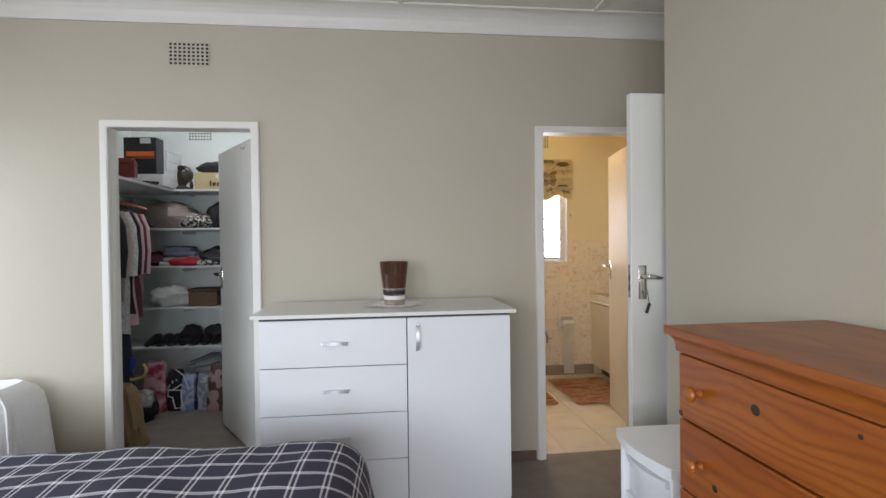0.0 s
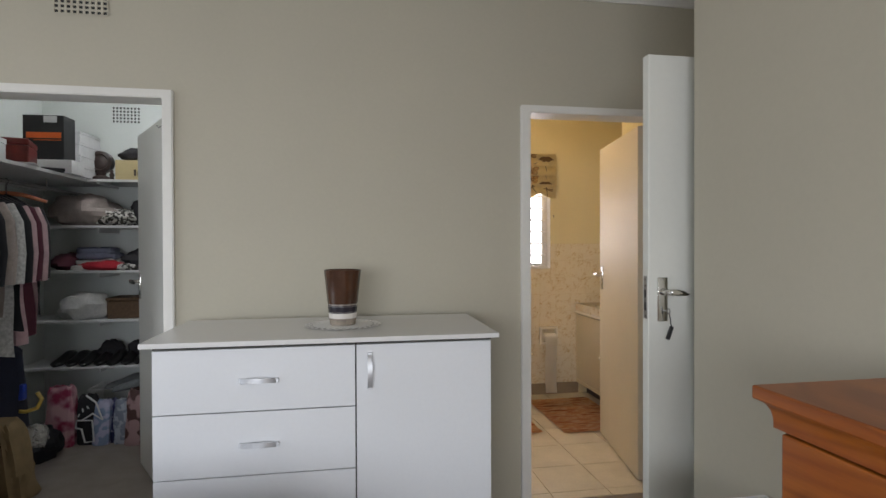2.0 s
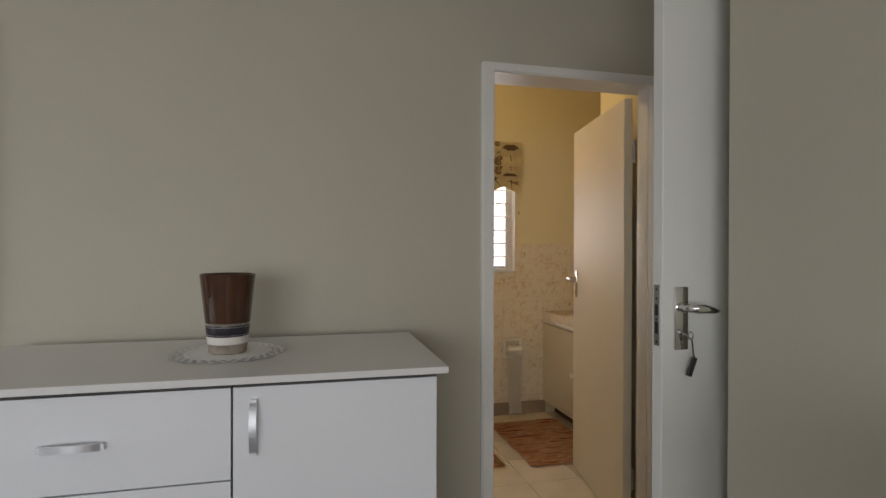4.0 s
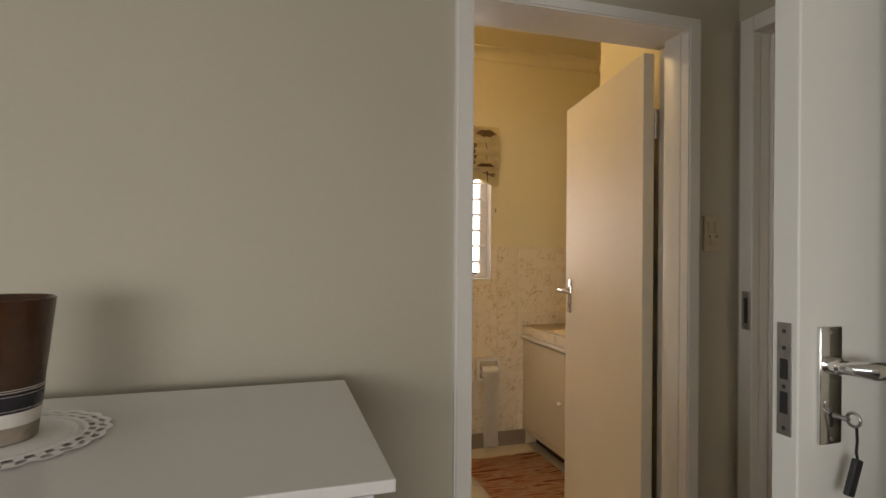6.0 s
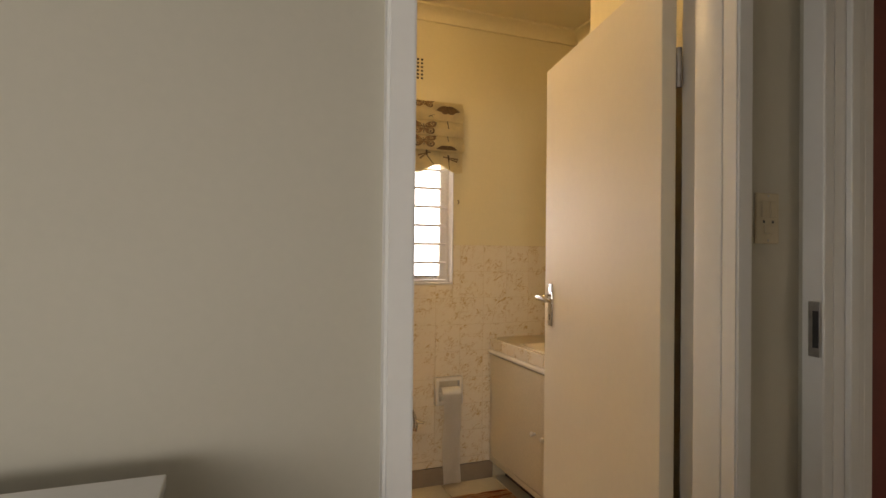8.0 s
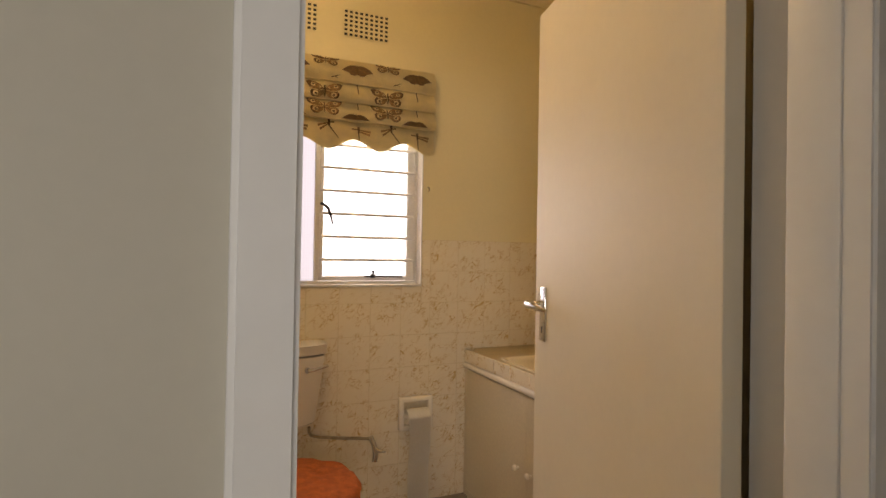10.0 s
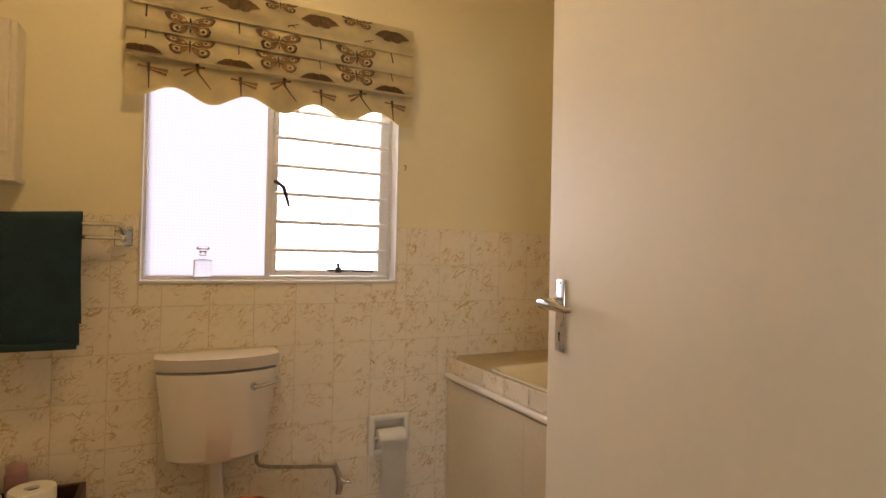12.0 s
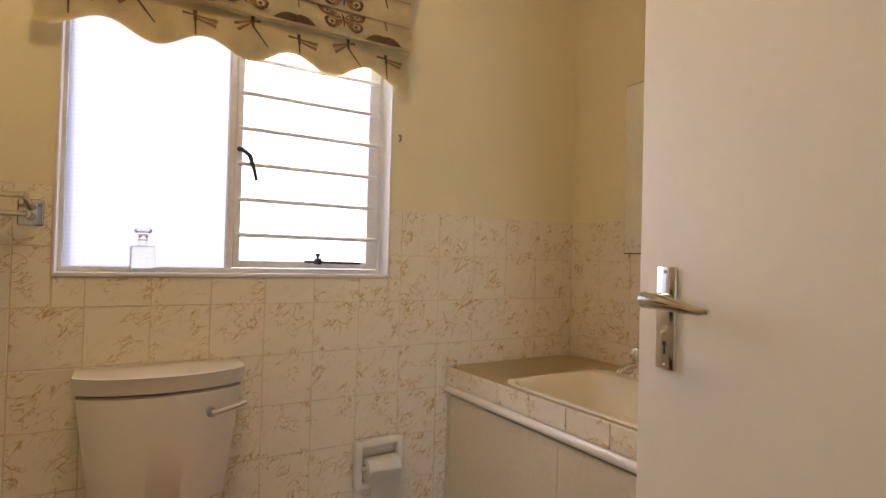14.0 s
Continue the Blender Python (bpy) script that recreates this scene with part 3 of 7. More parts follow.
def bow_handle(parent, cx, cz, upright, y):
    """A flat bowed metal pull."""
    bm = bmesh.new()
    n, half = 12, 0.066
    rows = []
    for i in range(n + 1):
        u = -1 + 2 * i / n
        out = 0.006 + 0.022 * (1 - u * u) if abs(u) < 0.99 else 0.0
        w = 0.0085
        for a, b in (((-w), 0), (w, 0), (w, 0.006), (-w, 0.006)):
            d = y - out - b
            rows.append(bm.verts.new((cx + a, d, cz + u * half) if upright else (cx + u * half, d, cz + a - 0.006 * u * u)))
    for i in range(n):
        for k in range(4):
            bm.faces.new((rows[4 * i + k], rows[4 * i + (k + 1) % 4], rows[4 * i + 4 + (k + 1) % 4], rows[4 * i + 4 + k]))
    bm.faces.new(rows[:4])
    bm.faces.new(rows[-4:])
    for s in (-1, 1):
        c = (cx, cz + s * half * 0.93) if upright else (cx + s * half * 0.93, cz - 0.006)
        box(c[0] - 0.007, c[0] + 0.007, y - 0.012, y, c[1] - 0.007, c[1] + 0.007, bm)
    return part("handle", bm, M_BRUSHED, parent, "brushed metal bow handle", True)


levels = [0.999, 0.773, 0.546, 0.319, 0.092]
for a, b in zip(levels, levels[1:]):
    d = part("drawer", box(CX0 + 0.001, CM - 0.0025, CF, CF + 0.018, b + 0.002, a - 0.002, bevel=0.0012), M_WHITE, cab)
    bow_handle(d, -0.166, (a + b) / 2 + 0.002, False, CF)
d = part("door", box(CM + 0.0025, CX1 - 0.001, CF, CF + 0.018, 0.094, 0.997, bevel=0.0012), M_WHITE, cab)
bow_handle(d, 0.224, 0.9, True, CF)

# vase and doily on the dresser
VX, VY, VZ = 0.124, 2.665, 1.028
doily = thing("doily", (VX, VY, VZ), "round white crocheted lace doily under the vase", "doily", rz=0)
n = 120
bm = bmesh.new()
bm.faces.new([bm.verts.new((0.1 * math.cos(2 * math.pi * i / n), 0.1 * math.sin(2 * math.pi * i / n), 0.0022)) for i in range(n)])
part("cloth", bm, M_LACE, doily)
# rings of crochet: solid cords with rows of open eyelets between them
bm = bmesh.new()
cords = [0.1, 0.108, 0.117, 0.123, 0.13, 0.136, 0.143, 0.152]
open_rows = {3: (4, 0), 5: (4, 2)}
lace = []
for k, r in enumerate(cords):
    ring = []
    for i in range(n):
        a = 2 * math.pi * i / n
        rr = r + (0.007 * abs(math.sin(a * 10)) if k >= 6 else 0.004 * abs(math.sin(a * 10)) if k >= 4 else 0.0)
        ring.append(bm.verts.new((rr * math.cos(a), rr * math.sin(a), 0.002 + 0.0012 * (k % 2))))
    lace.append(ring)
for k in range(len(cords) - 1):
    period, shift = open_rows.get(k, (0, 0))
    for i in range(n):
        if period and (i + shift) % period not in (0, 1):
            continue
        bm.faces.new((lace[k][i], lace[k][(i + 1) % n], lace[k + 1][(i + 1) % n], lace[k + 1][i]))
part("lace_edge", bm, M_LACE, doily, "openwork scalloped lace edge")

vase = thing("vase", (VX, VY, VZ + 0.003), "tapered brown glazed ceramic vase with black and white bands", "vase", rz=0)


def taper(z):
    return 0.052 + (0.077 - 0.052) * z / 0.228


part("body", lathe([(taper(0.082), 0.082), (taper(0.15), 0.15), (taper(0.222), 0.222), (taper(0.228), 0.226), (taper(0.228) - 0.003, 0.228), (taper(0.228) - 0.006, 0.225), (taper(0.2) - 0.008, 0.2), (taper(0.1) - 0.01, 0.09)], 56), M_DARKVASE, vase, "glossy dark brown glaze", True)
part("black_band", lathe([(taper(0.05), 0.05), (taper(0.051) + 0.0006, 0.051), (taper(0.079) + 0.0006, 0.079), (taper(0.082), 0.082)], 56), M_VASEBAND, vase, "black glazed band", True)
part("white_band", lathe([(taper(0.028), 0.028), (taper(0.029) + 0.0008, 0.029), (taper(0.049) + 0.0008, 0.049), (taper(0.05), 0.05)], 56), M_VASEWHITE, vase, "white glazed band", True)
part("base", lathe([(taper(0) - 0.003, 0), (taper(0.002), 0.003), (taper(0.028), 0.028)], 56), M_VASEBASE, vase, "unglazed grey-brown streaked base", True)
for z in (0.087, 0.0835, 0.0545, 0.0775):
    part("pale_line", lathe([(taper(z) + 0.0002, z - 0.0007), (taper(z) + 0.0011, z), (taper(z) + 0.0002, z + 0.0007)], 56), M_VASEWHITE, vase, "", True)

# ---- pine chest ----
chest = thing("pine_chest", (1.09, 0.68, 0), "orange varnished pine chest of drawers with round knobs", "chest of drawers")
PX, PY_0, PY_1 = 0.856, 0.22, 1.166
body = bmesh.new()
box(PX + 0.012, 1.33, PY_0, PY_0 + 0.022, 0.0, 1.052, body, 0.002)
box(PX + 0.012, 1.33, PY_1 - 0.022, PY_1, 0.0, 1.052, body, 0.002)
box(PX + 0.03, 1.32, PY_0 + 0.022, PY_1 - 0.022, 0.02, 1.02, body)
part("carcass", body, M_PINE, chest)
part("top", box(0.833, 1.336, PY_0 - 0.035, PY_1 + 0.036, 1.097, 1.121, bevel=0.004), M_PINE, chest, "overhanging pine top")
prof = [(0.0, 0.0), (-0.012, 0.0), (-0.0125, 0.016), (-0.015, 0.028), (-0.02, 0.0375), (-0.026, 0.0425), (0.0, 0.0425)]
for side in ("front", "end"):
    bm = bmesh.new()
    rows = []
    for s in (0, 1):
        ring = []
        for u, v in prof:
            if side == "front":
                ring.append(bm.verts.new((PX + 0.012 + u, (PY_0, PY_1 - u)[s], 1.0535 + v)))
            else:
                ring.append(bm.verts.new(((PX + 0.012 + u, 1.33)[s], PY_1 - u, 1.0535 + v)))
        rows.append(ring)
    k = len(prof)
    for i in range(k):
        bm.faces.new((rows[0][i], rows[0][(i + 1) % k], rows[1][(i + 1) % k], rows[1][i]))
    for r in rows:
        bm.faces.new(r)
    part("moulding", bm, M_PINE, chest, "shaped pine moulding under the top", True)
zs = [1.052, 0.874, 0.682, 0.49, 0.31, 0.15]
knobm = [(0.011, 0.0), (0.0095, 0.006), (0.0085, 0.012), (0.013, 0.018), (0.0195, 0.024), (0.0205, 0.03), (0.017, 0.036), (0.008, 0.039)]
for a, b in zip(zs, zs[1:]):
    d = part("drawer", box(PX, PX + 0.02, PY_0 + 0.012, PY_1 - 0.004, b + 0.003, a - 0.003, bevel=0.004), M_PINE, chest)
    for y in (1.064, 0.36):
        bm = lathe(knobm, 28)
        bmesh.ops.transform(bm, matrix=Matrix.Translation((PX, y, (a + b) / 2)) @ Matrix.Rotation(radians(-90), 4, "Y"), verts=bm.verts)
        part("knob", bm, M_PINE, d, "round turned pine knob", True)
part("plinth", box(PX + 0.015, 1.33, PY_0, PY_1, 0.0, 0.145), M_PINE, chest)
for y, z, r in ((0.86, 0.985, 0.0125), (1.153, 0.888, 0.008), (0.6, 1.02, 0.005), (1.005, 0.745, 0.009)):
    bm = lathe([(r, 0), (r * 0.9, 0.0012), (r * 0.3, 0.0016)], 20)
    bmesh.ops.transform(bm, matrix=Matrix.Translation((PX - 0.0002, y, z)) @ Matrix.Rotation(radians(-90), 4, "Y") @ Matrix.Diagonal((1, 1.15, 1, 1)), verts=bm.verts)
    part("knot", bm, M_KNOT, chest, "dark pine knot")

# ---- white plastic drawer unit ----
unit = thing("plastic_drawer_unit", (1.13, 1.56, 0), "white plastic drawer tower with a bowed front", "drawer unit")


def bowed(x_back, y0, y1, z0, z1, bow, xf, n=14):
    bm = bmesh.new()
    top, bot = [], []
    pts = [(x_back, y0)] + [(xf - bow * math.sin(math.pi * i / n), y0 + (y1 - y0) * i / n) for i in range(n + 1)] + [(x_back, y1)]
    for x, y in pts:
        bot.append(bm.verts.new((x, y, z0)))
        top.append(bm.verts.new((x, y, z1)))
    k = len(pts)
    for i in range(k):
        bm.faces.new((bot[i], bot[(i + 1) % k], top[(i + 1) % k], top[i]))
    bm.faces.new(top)
    bm.faces.new(bot[::-1])
    bmesh.ops.bevel(bm, geom=[e for e in bm.edges if abs(e.verts[0].co.z - e.verts[1].co.z) < 1e-6], offset=0.004, segments=2, affect="EDGES")
    return bm


part("top", bowed(1.335, 1.36, 1.755, 0.603, 0.637, 0.035, 0.945), M_PLASTIC, unit, "thick bowed top", True)
part("back_panel", box(1.315, 1.33, 1.38, 1.735, 0.03, 0.6), M_PLASTIC, unit)
for y0, y1 in ((1.372, 1.392), (1.723, 1.743)):
    part("side_panel", box(1.0, 1.315, y0 + 0.004, y1 - 0.004, 0.03, 0.6), M_PLASTIC, unit)
    part("front_post", box(0.955, 1.0, y0, y1, 0.03, 0.6025, bevel=0.006), M_PLASTIC, unit, "", True)
for z in (0.415, 0.225, 0.035):
    d = part("drawer", bowed(1.3, 1.396, 1.719, z, z + 0.165, 0.026, 0.985), M_PLASTIC, unit, "white translucent drawer", True)
    part("grip", bowed(0.985, 1.42, 1.695, z + 0.13, z + 0.152, 0.022, 0.958), M_PLASTIC, d, "moulded finger lip", True)
    part("rail", box(0.965, 1.0, 1.3925, 1.7225, z + 0.168, z + 0.183, bevel=0.003), M_PLASTIC, unit)
for x in (1.02, 1.3):
    for y in (1.41, 1.7):
        part("foot", box(x - 0.02, x + 0.02, y - 0.02, y + 0.02, 0, 0.0295), M_PLASTIC, unit)

# ---- bed ----
bed = thing("bed", (-1.1, 0.9, 0), "bed with a navy and white checked duvet", "bed")
part("base", box(-2.15, -0.06, 0.12, 1.62, 0.1, 0.3, bevel=0.02), M_MATTRESS, bed)
part("mattress", box(-2.15, -0.04, 0.11, 1.64, 0.302, 0.53, bevel=0.05, seg=4), M_MATTRESS, bed)
for x in (-2.05, -0.16):
    for y in (0.22, 1.52):
        part("leg", lathe([(0.03, 0), (0.035, 0.1)], 16, None, Matrix.Translation((x, y, 0))), M_KNOT, bed)


def duvet_mesh():
    """A thick quilt laid over the bed, rounded at its edges, with soft folds."""
    bm = bmesh.new()
    uvl = bm.loops.layers.uv.new("UVMap")
    nx, ny = 110, 90
    x0, x1, y0, y1 = -2.2, 0.1, -0.15, 1.96
    grid = []
    for i in range(nx + 1):
        col = []
        for j in range(ny + 1):
            u, v = x0 + (x1 + 0.28 - x0) * i / nx, y0 + (y1 + 0.22 - y0) * j / ny
            # fold the cloth down past the foot and the far side
            ex, ey = -0.15, 1.64
            x, y, z = u, v, 0.684
            r = 0.15
            if u > ex:
                a = min((u - ex) / r, 1.35)
                x = ex + r * math.sin(a)
                z -= r * (1 - math.cos(a))
                over = (u - ex) - 1.35 * r
                if over > 0:
                    x += over * 0.2
                    z -= over * 0.97
            if v > ey:
                a = min((v - ey) / r, 1.35)
                y = ey + r * math.sin(a)
                z -= r * (1 - math.cos(a))
                over = (v - ey) - 1.35 * r
                if over > 0:
                    y += over * 0.2
                    z -= over * 0.97
            w = noise.noise((u * 2.1, v * 2.3, 0.3)) * 0.026 + noise.noise((u * 5.5, v * 4.5, 2.0)) * 0.013 + noise.noise((u * 13, v * 9, 5.0)) * 0.004
            z += w
            col.append((bm.verts.new((x, y, max(z, 0.08))), u + 0.12 * noise.noise((v * 1.2, u * 0.8, 4)) * 0.25, v + 0.1 * noise.noise((u * 1.1, v * 0.7, 9)) * 0.3))
        grid.append(col)
    for i in range(nx):
        for j in range(ny):
            c = (grid[i][j], grid[i + 1][j], grid[i + 1][j + 1], grid[i][j + 1])
            f = bm.faces.new([k[0] for k in c])
            for lp, k in zip(f.loops, c):
                lp[uvl].uv = (k[1], k[2])
    return bm


dv = part("duvet", duvet_mesh(), M_CHECK, bed, "navy cotton duvet with white checked lines", True)
so = dv.modifiers.new("thickness", "SOLIDIFY")
so.thickness, so.offset = 0.02, -1

# ---- white slip-covered stool beside the wall ----
stool = thing("covered_stool", (-1.95, 2.72, 0), "low seat under a loose white cotton cover by the wall", "stool")


def loose_cover(x0, x1, y0, y1, h, seed):
    """A loose cloth over a low seat; its side edge rises to a piped corner and slopes away."""
    bm = bmesh.new()
    n = 96
    rings = []
    for z, out in ((h - 0.035, -0.2), (h - 0.014, -0.13), (h, -0.1), (h - 0.03, -0.05), (h - 0.07, -0.022), (h - 0.16, -0.008), (h * 0.55, 0.0), (h * 0.3, 0.012), (0.01, 0.03)):
        ring = []
        for i in range(n):
            a = 2 * math.pi * i / n
            c, s = math.cos(a), math.sin(a)
            ex = abs(c) ** 0.3 * (1 if c > 0 else -1)
            ey = abs(s) ** 0.3 * (1 if s > 0 else -1)
            f = (0.012 * math.sin(a * 11 + seed) + 0.01 * math.sin(a * 5)) * (h - z) / h * 1.4
            ring.append(bm.verts.new(((x0 + x1) / 2 + ex * ((x1 - x0) / 2 + out + f), (y0 + y1) / 2 + ey * ((y1 - y0) / 2 + out * 0.6 + f), z + 0.01 * noise.noise((c * 2, s * 2, seed + z * 3)))))
        rings.append(ring)
    for a, b in zip(rings, rings[1:]):
        for i in range(n):
            bm.faces.new((a[i], a[(i + 1) % n], b[(i + 1) % n], b[i]))
    bm.faces.new(rings[0])
    return bm


part("cover", loose_cover(-2.25, -1.71, 2.55, 2.93, 0.66, 1.0), M_SLIP, stool, "", True)
part("piping", tube([(-1.82, 2.61, 0.668), (-1.79, 2.59, 0.652), (-1.752, 2.572, 0.627), (-1.727, 2.56, 0.593), (-1.716, 2.554, 0.5), (-1.708, 2.548, 0.36), (-1.7, 2.54, 0.2), (-1.69, 2.53, 0.03)], 0.006, 8), M_SLIP, stool, "corded seam along the corner", True)
part("seat", box(-2.18, -1.8, 2.6, 2.87, 0.3, 0.58, bevel=0.02), M_MATTRESS, stool)

# ---- passage: dark red-brown cupboards ----
cup = thing("passage_cupboard", (2.8, 3.09, 0), "dark red-brown built-in passage cupboard with a pale rail", "cupboard")
part("carcass", box(2.145, 3.48, 3.085, 3.1, 0, H1 - 0.01), M_MAHOGANY, cup)
for x in (2.15, 2.6, 3.05):
    part("door", box(x, x + 0.44, 3.066, 3.084, 0.06, 2.03, bevel=0.002), M_MAHOGANY, cup)
    part("upper_door", box(x, x + 0.44, 3.066, 3.084, 2.075, H1 - 0.03, bevel=0.002), M_MAHOGANY, cup)
part("rail", box(2.146, 3.48, 3.058, 3.084, 2.036, 2.068, bevel=0.002), M_FRAME, cup, "pale painted rail")

# ---- bathroom ----


def tile_material():
    """Glazed cream wall tile with branching ochre veins, shifted on every tile."""
    m = bpy.data.materials.new("marbled_wall_tile")
    m.use_nodes = True
    nt, n, l, b = nodes_of(m)
    tc = n.new("ShaderNodeNewGeometry")
    oi = n.new("ShaderNodeObjectInfo")
    sh = n.new("ShaderNodeVectorMath")
    sh.operation = "ADD"
    l.new(tc.outputs["Position"], sh.inputs[0])
    comb = n.new("ShaderNodeMath")
    comb.operation = "MULTIPLY"
    comb.inputs[1].default_value = 7.0
    l.new(oi.outputs["Random"], comb.inputs[0])
    l.new(comb.outputs[0], sh.inputs[1])

    def ridge(scale, width, offset):
        mp = n.new("ShaderNodeMapping")
        mp.vector_type = "TEXTURE"
        mp.inputs["Location"].default_value = (offset, offset * 2, offset * 3)
        mp.inputs["Rotation"].default_value = (0, radians(-38), 0)
        mp.inputs["Scale"].default_value = (1.35, 1.0, 0.7)
        l.new(sh.outputs[0], mp.inputs["Vector"])
        nz = n.new("ShaderNodeTexNoise")
        nz.inputs["Scale"].default_value, nz.inputs["Detail"].default_value, nz.inputs["Distortion"].default_value = scale, 2.5, 1.2
        l.new(mp.outputs[0], nz.inputs["Vector"])
        s = n.new("ShaderNodeMath")
        s.operation = "SUBTRACT"
        s.inputs[1].default_value = 0.5
        l.new(nz.outputs["Fac"], s.inputs[0])
        a = n.new("ShaderNodeMath")
        a.operation = "ABSOLUTE"
        l.new(s.outputs[0], a.inputs[0])
        r = n.new("ShaderNodeMapRange")
        r.inputs["From Min"].default_value, r.inputs["From Max"].default_value = 0.0, width
        r.inputs["To Min"].default_value, r.inputs["To Max"].default_value = 1.0, 0.0
        l.new(a.outputs[0], r.inputs["Value"])
        return r

    v1, v2 = ridge(11, 0.016, 0.0), ridge(24, 0.03, 3.1)
    patch = n.new("ShaderNodeTexNoise")
    patch.inputs["Scale"].default_value, patch.inputs["Detail"].default_value = 17, 1.0
    l.new(sh.outputs[0], patch.inputs["Vector"])
    pm = n.new("ShaderNodeMapRange")
    pm.inputs["From Min"].default_value, pm.inputs["From Max"].default_value = 0.47, 0.56
    l.new(patch.outputs["Fac"], pm.inputs["Value"])
    mx = n.new("ShaderNodeMath")
    mx.operation = "MAXIMUM"
    l.new(v1.outputs[0], mx.inputs[0])
    l.new(v2.outputs[0], mx.inputs[1])
    mk = n.new("ShaderNodeMath")
    mk.operation = "MULTIPLY"
    l.new(mx.outputs[0], mk.inputs[0])
    l.new(pm.outputs[0], mk.inputs[1])
    soft = n.new("ShaderNodeMath")
    soft.operation = "MULTIPLY_ADD"
    soft.inputs[1].default_value = 0.22
    l.new(v1.outputs[0], soft.inputs[0])
    sc = n.new("ShaderNodeMath")
    sc.operation = "MULTIPLY"
    sc.inputs[1].default_value = 0.8
    l.new(mk.outputs[0], sc.inputs[0])
    l.new(sc.outputs[0], soft.inputs[2])
    mix = n.new("ShaderNodeMix")
    mix.data_type = "RGBA"
    mix.inputs[6].default_value, mix.inputs[7].default_value = (0.82, 0.735, 0.60, 1), (0.54, 0.355, 0.115, 1)
    l.new(soft.outputs[0], mix.inputs[0])
    l.new(mix.outputs[2], b.inputs["Base Color"])
    b.inputs["Roughness"].default_value = 0.22
    return m


def rug_material():
    """Rag-woven cotton: irregular cross bands in brick red, orange, pink and cream."""
    m = bpy.data.materials.new("woven_rag_cotton")
    m.use_nodes = True
    nt, n, l, b = nodes_of(m)
    geo = n.new("ShaderNodeNewGeometry")
    mp = n.new("ShaderNodeMapping")
    mp.inputs["Scale"].default_value = (2.6, 30, 1)
    l.new(geo.outputs["Position"], mp.inputs["Vector"])
    nz = n.new("ShaderNodeTexNoise")
    nz.inputs["Scale"].default_value, nz.inputs["Detail"].default_value, nz.inputs["Roughness"].default_value = 1.0, 2.5, 0.65
    l.new(mp.outputs[0], nz.inputs["Vector"])
    ramp = n.new("ShaderNodeValToRGB")
    e = ramp.color_ramp.elements
    e[0].position, e[0].color = 0.26, (0.22, 0.06, 0.03, 1)
    e[1].position, e[1].color = 0.75, (0.72, 0.55, 0.36, 1)
    for p, c in ((0.38, (0.45, 0.12, 0.045, 1)), (0.44, (0.70, 0.5, 0.3, 1)), (0.5, (0.6, 0.24, 0.09, 1)), (0.54, (0.72, 0.55, 0.36, 1)), (0.6, (0.5, 0.14, 0.06, 1)), (0.66, (0.7, 0.46, 0.24, 1))):
        k = e.new(p)
        k.color = c
    l.new(nz.outputs["Fac"], ramp.inputs[0])
    l.new(ramp.outputs[0], b.inputs["Base Color"])
    b.inputs["Roughness"].default_value = 0.95
    kn = n.new("ShaderNodeTexNoise")
    kn.inputs["Scale"].default_value = 140
    l.new(geo.outputs["Position"], kn.inputs["Vector"])
    bp = n.new("ShaderNodeBump")
    bp.inputs["Strength"].default_value, bp.inputs["Distance"].default_value = 0.7, 0.006
    l.new(kn.outputs["Fac"], bp.inputs["Height"])
    l.new(bp.outputs[0], b.inputs["Normal"])
    return m


M_TILE = tile_material()
M_RUG = rug_material()
M_GLASS = bpy.data.materials.new("obscure_glass")
M_GLASS.use_nodes = True
_nt, _n, _l, _b = nodes_of(M_GLASS)
_b.inputs["Transmission Weight"].default_value, _b.inputs["Roughness"].default_value, _b.inputs["IOR"].default_value = 1.0, 0.32, 1.25
_b.inputs["Base Color"].default_value = (0.96, 0.96, 0.97, 1)
_v = _n.new("ShaderNodeTexVoronoi")
_v.inputs["Scale"].default_value = 110
_g = _n.new("ShaderNodeNewGeometry")
_l.new(_g.outputs["Position"], _v.inputs["Vector"])
_bp = _n.new("ShaderNodeBump")
_bp.inputs["Strength"].default_value, _bp.inputs["Distance"].default_value = 0.5, 0.004
_l.new(_v.outputs["Distance"], _bp.inputs["Height"])
_l.new(_bp.outputs[0], _b.inputs["Normal"])
M_OBSCURE = bpy.data.materials.new("obscure_glass_light_dimmed")
M_OBSCURE.use_nodes = True
_nt, _n, _l, _b = nodes_of(M_OBSCURE)
_b.inputs["Transmission Weight"].default_value, _b.inputs["Roughness"].default_value, _b.inputs["IOR"].default_value = 1.0, 0.35, 1.2
_g = _n.new("ShaderNodeNewGeometry")
_v = _n.new("ShaderNodeTexVoronoi")
_v.inputs["Scale"].default_value, _v.inputs["Randomness"].default_value = 85, 0.15
_l.new(_g.outputs["Position"], _v.inputs["Vector"])
# Grey-lilac colour dims the light seen through the pane; pattern varies it slightly.
_r = _n.new("ShaderNodeValToRGB")
_r.color_ramp.elements[0].position, _r.color_ramp.elements[1].position = 0.2, 0.6
_r.color_ramp.elements[0].color, _r.color_ramp.elements[1].color = (0.19, 0.186, 0.199, 1), (0.16, 0.156, 0.174, 1)
_l.new(_v.outputs["Distance"], _r.inputs[0])
_l.new(_r.outputs[0], _b.inputs["Base Color"])
M_CLEAR = bpy.data.materials.new("clear_glass")
M_CLEAR.use_nodes = True
_b = M_CLEAR.node_tree.nodes["Principled BSDF"]
_b.inputs["Transmission Weight"].default_value, _b.inputs["Roughness"].default_value = 1.0, 0.03
_b.inputs["Base Color"].default_value = (0.97, 0.98, 0.98, 1)
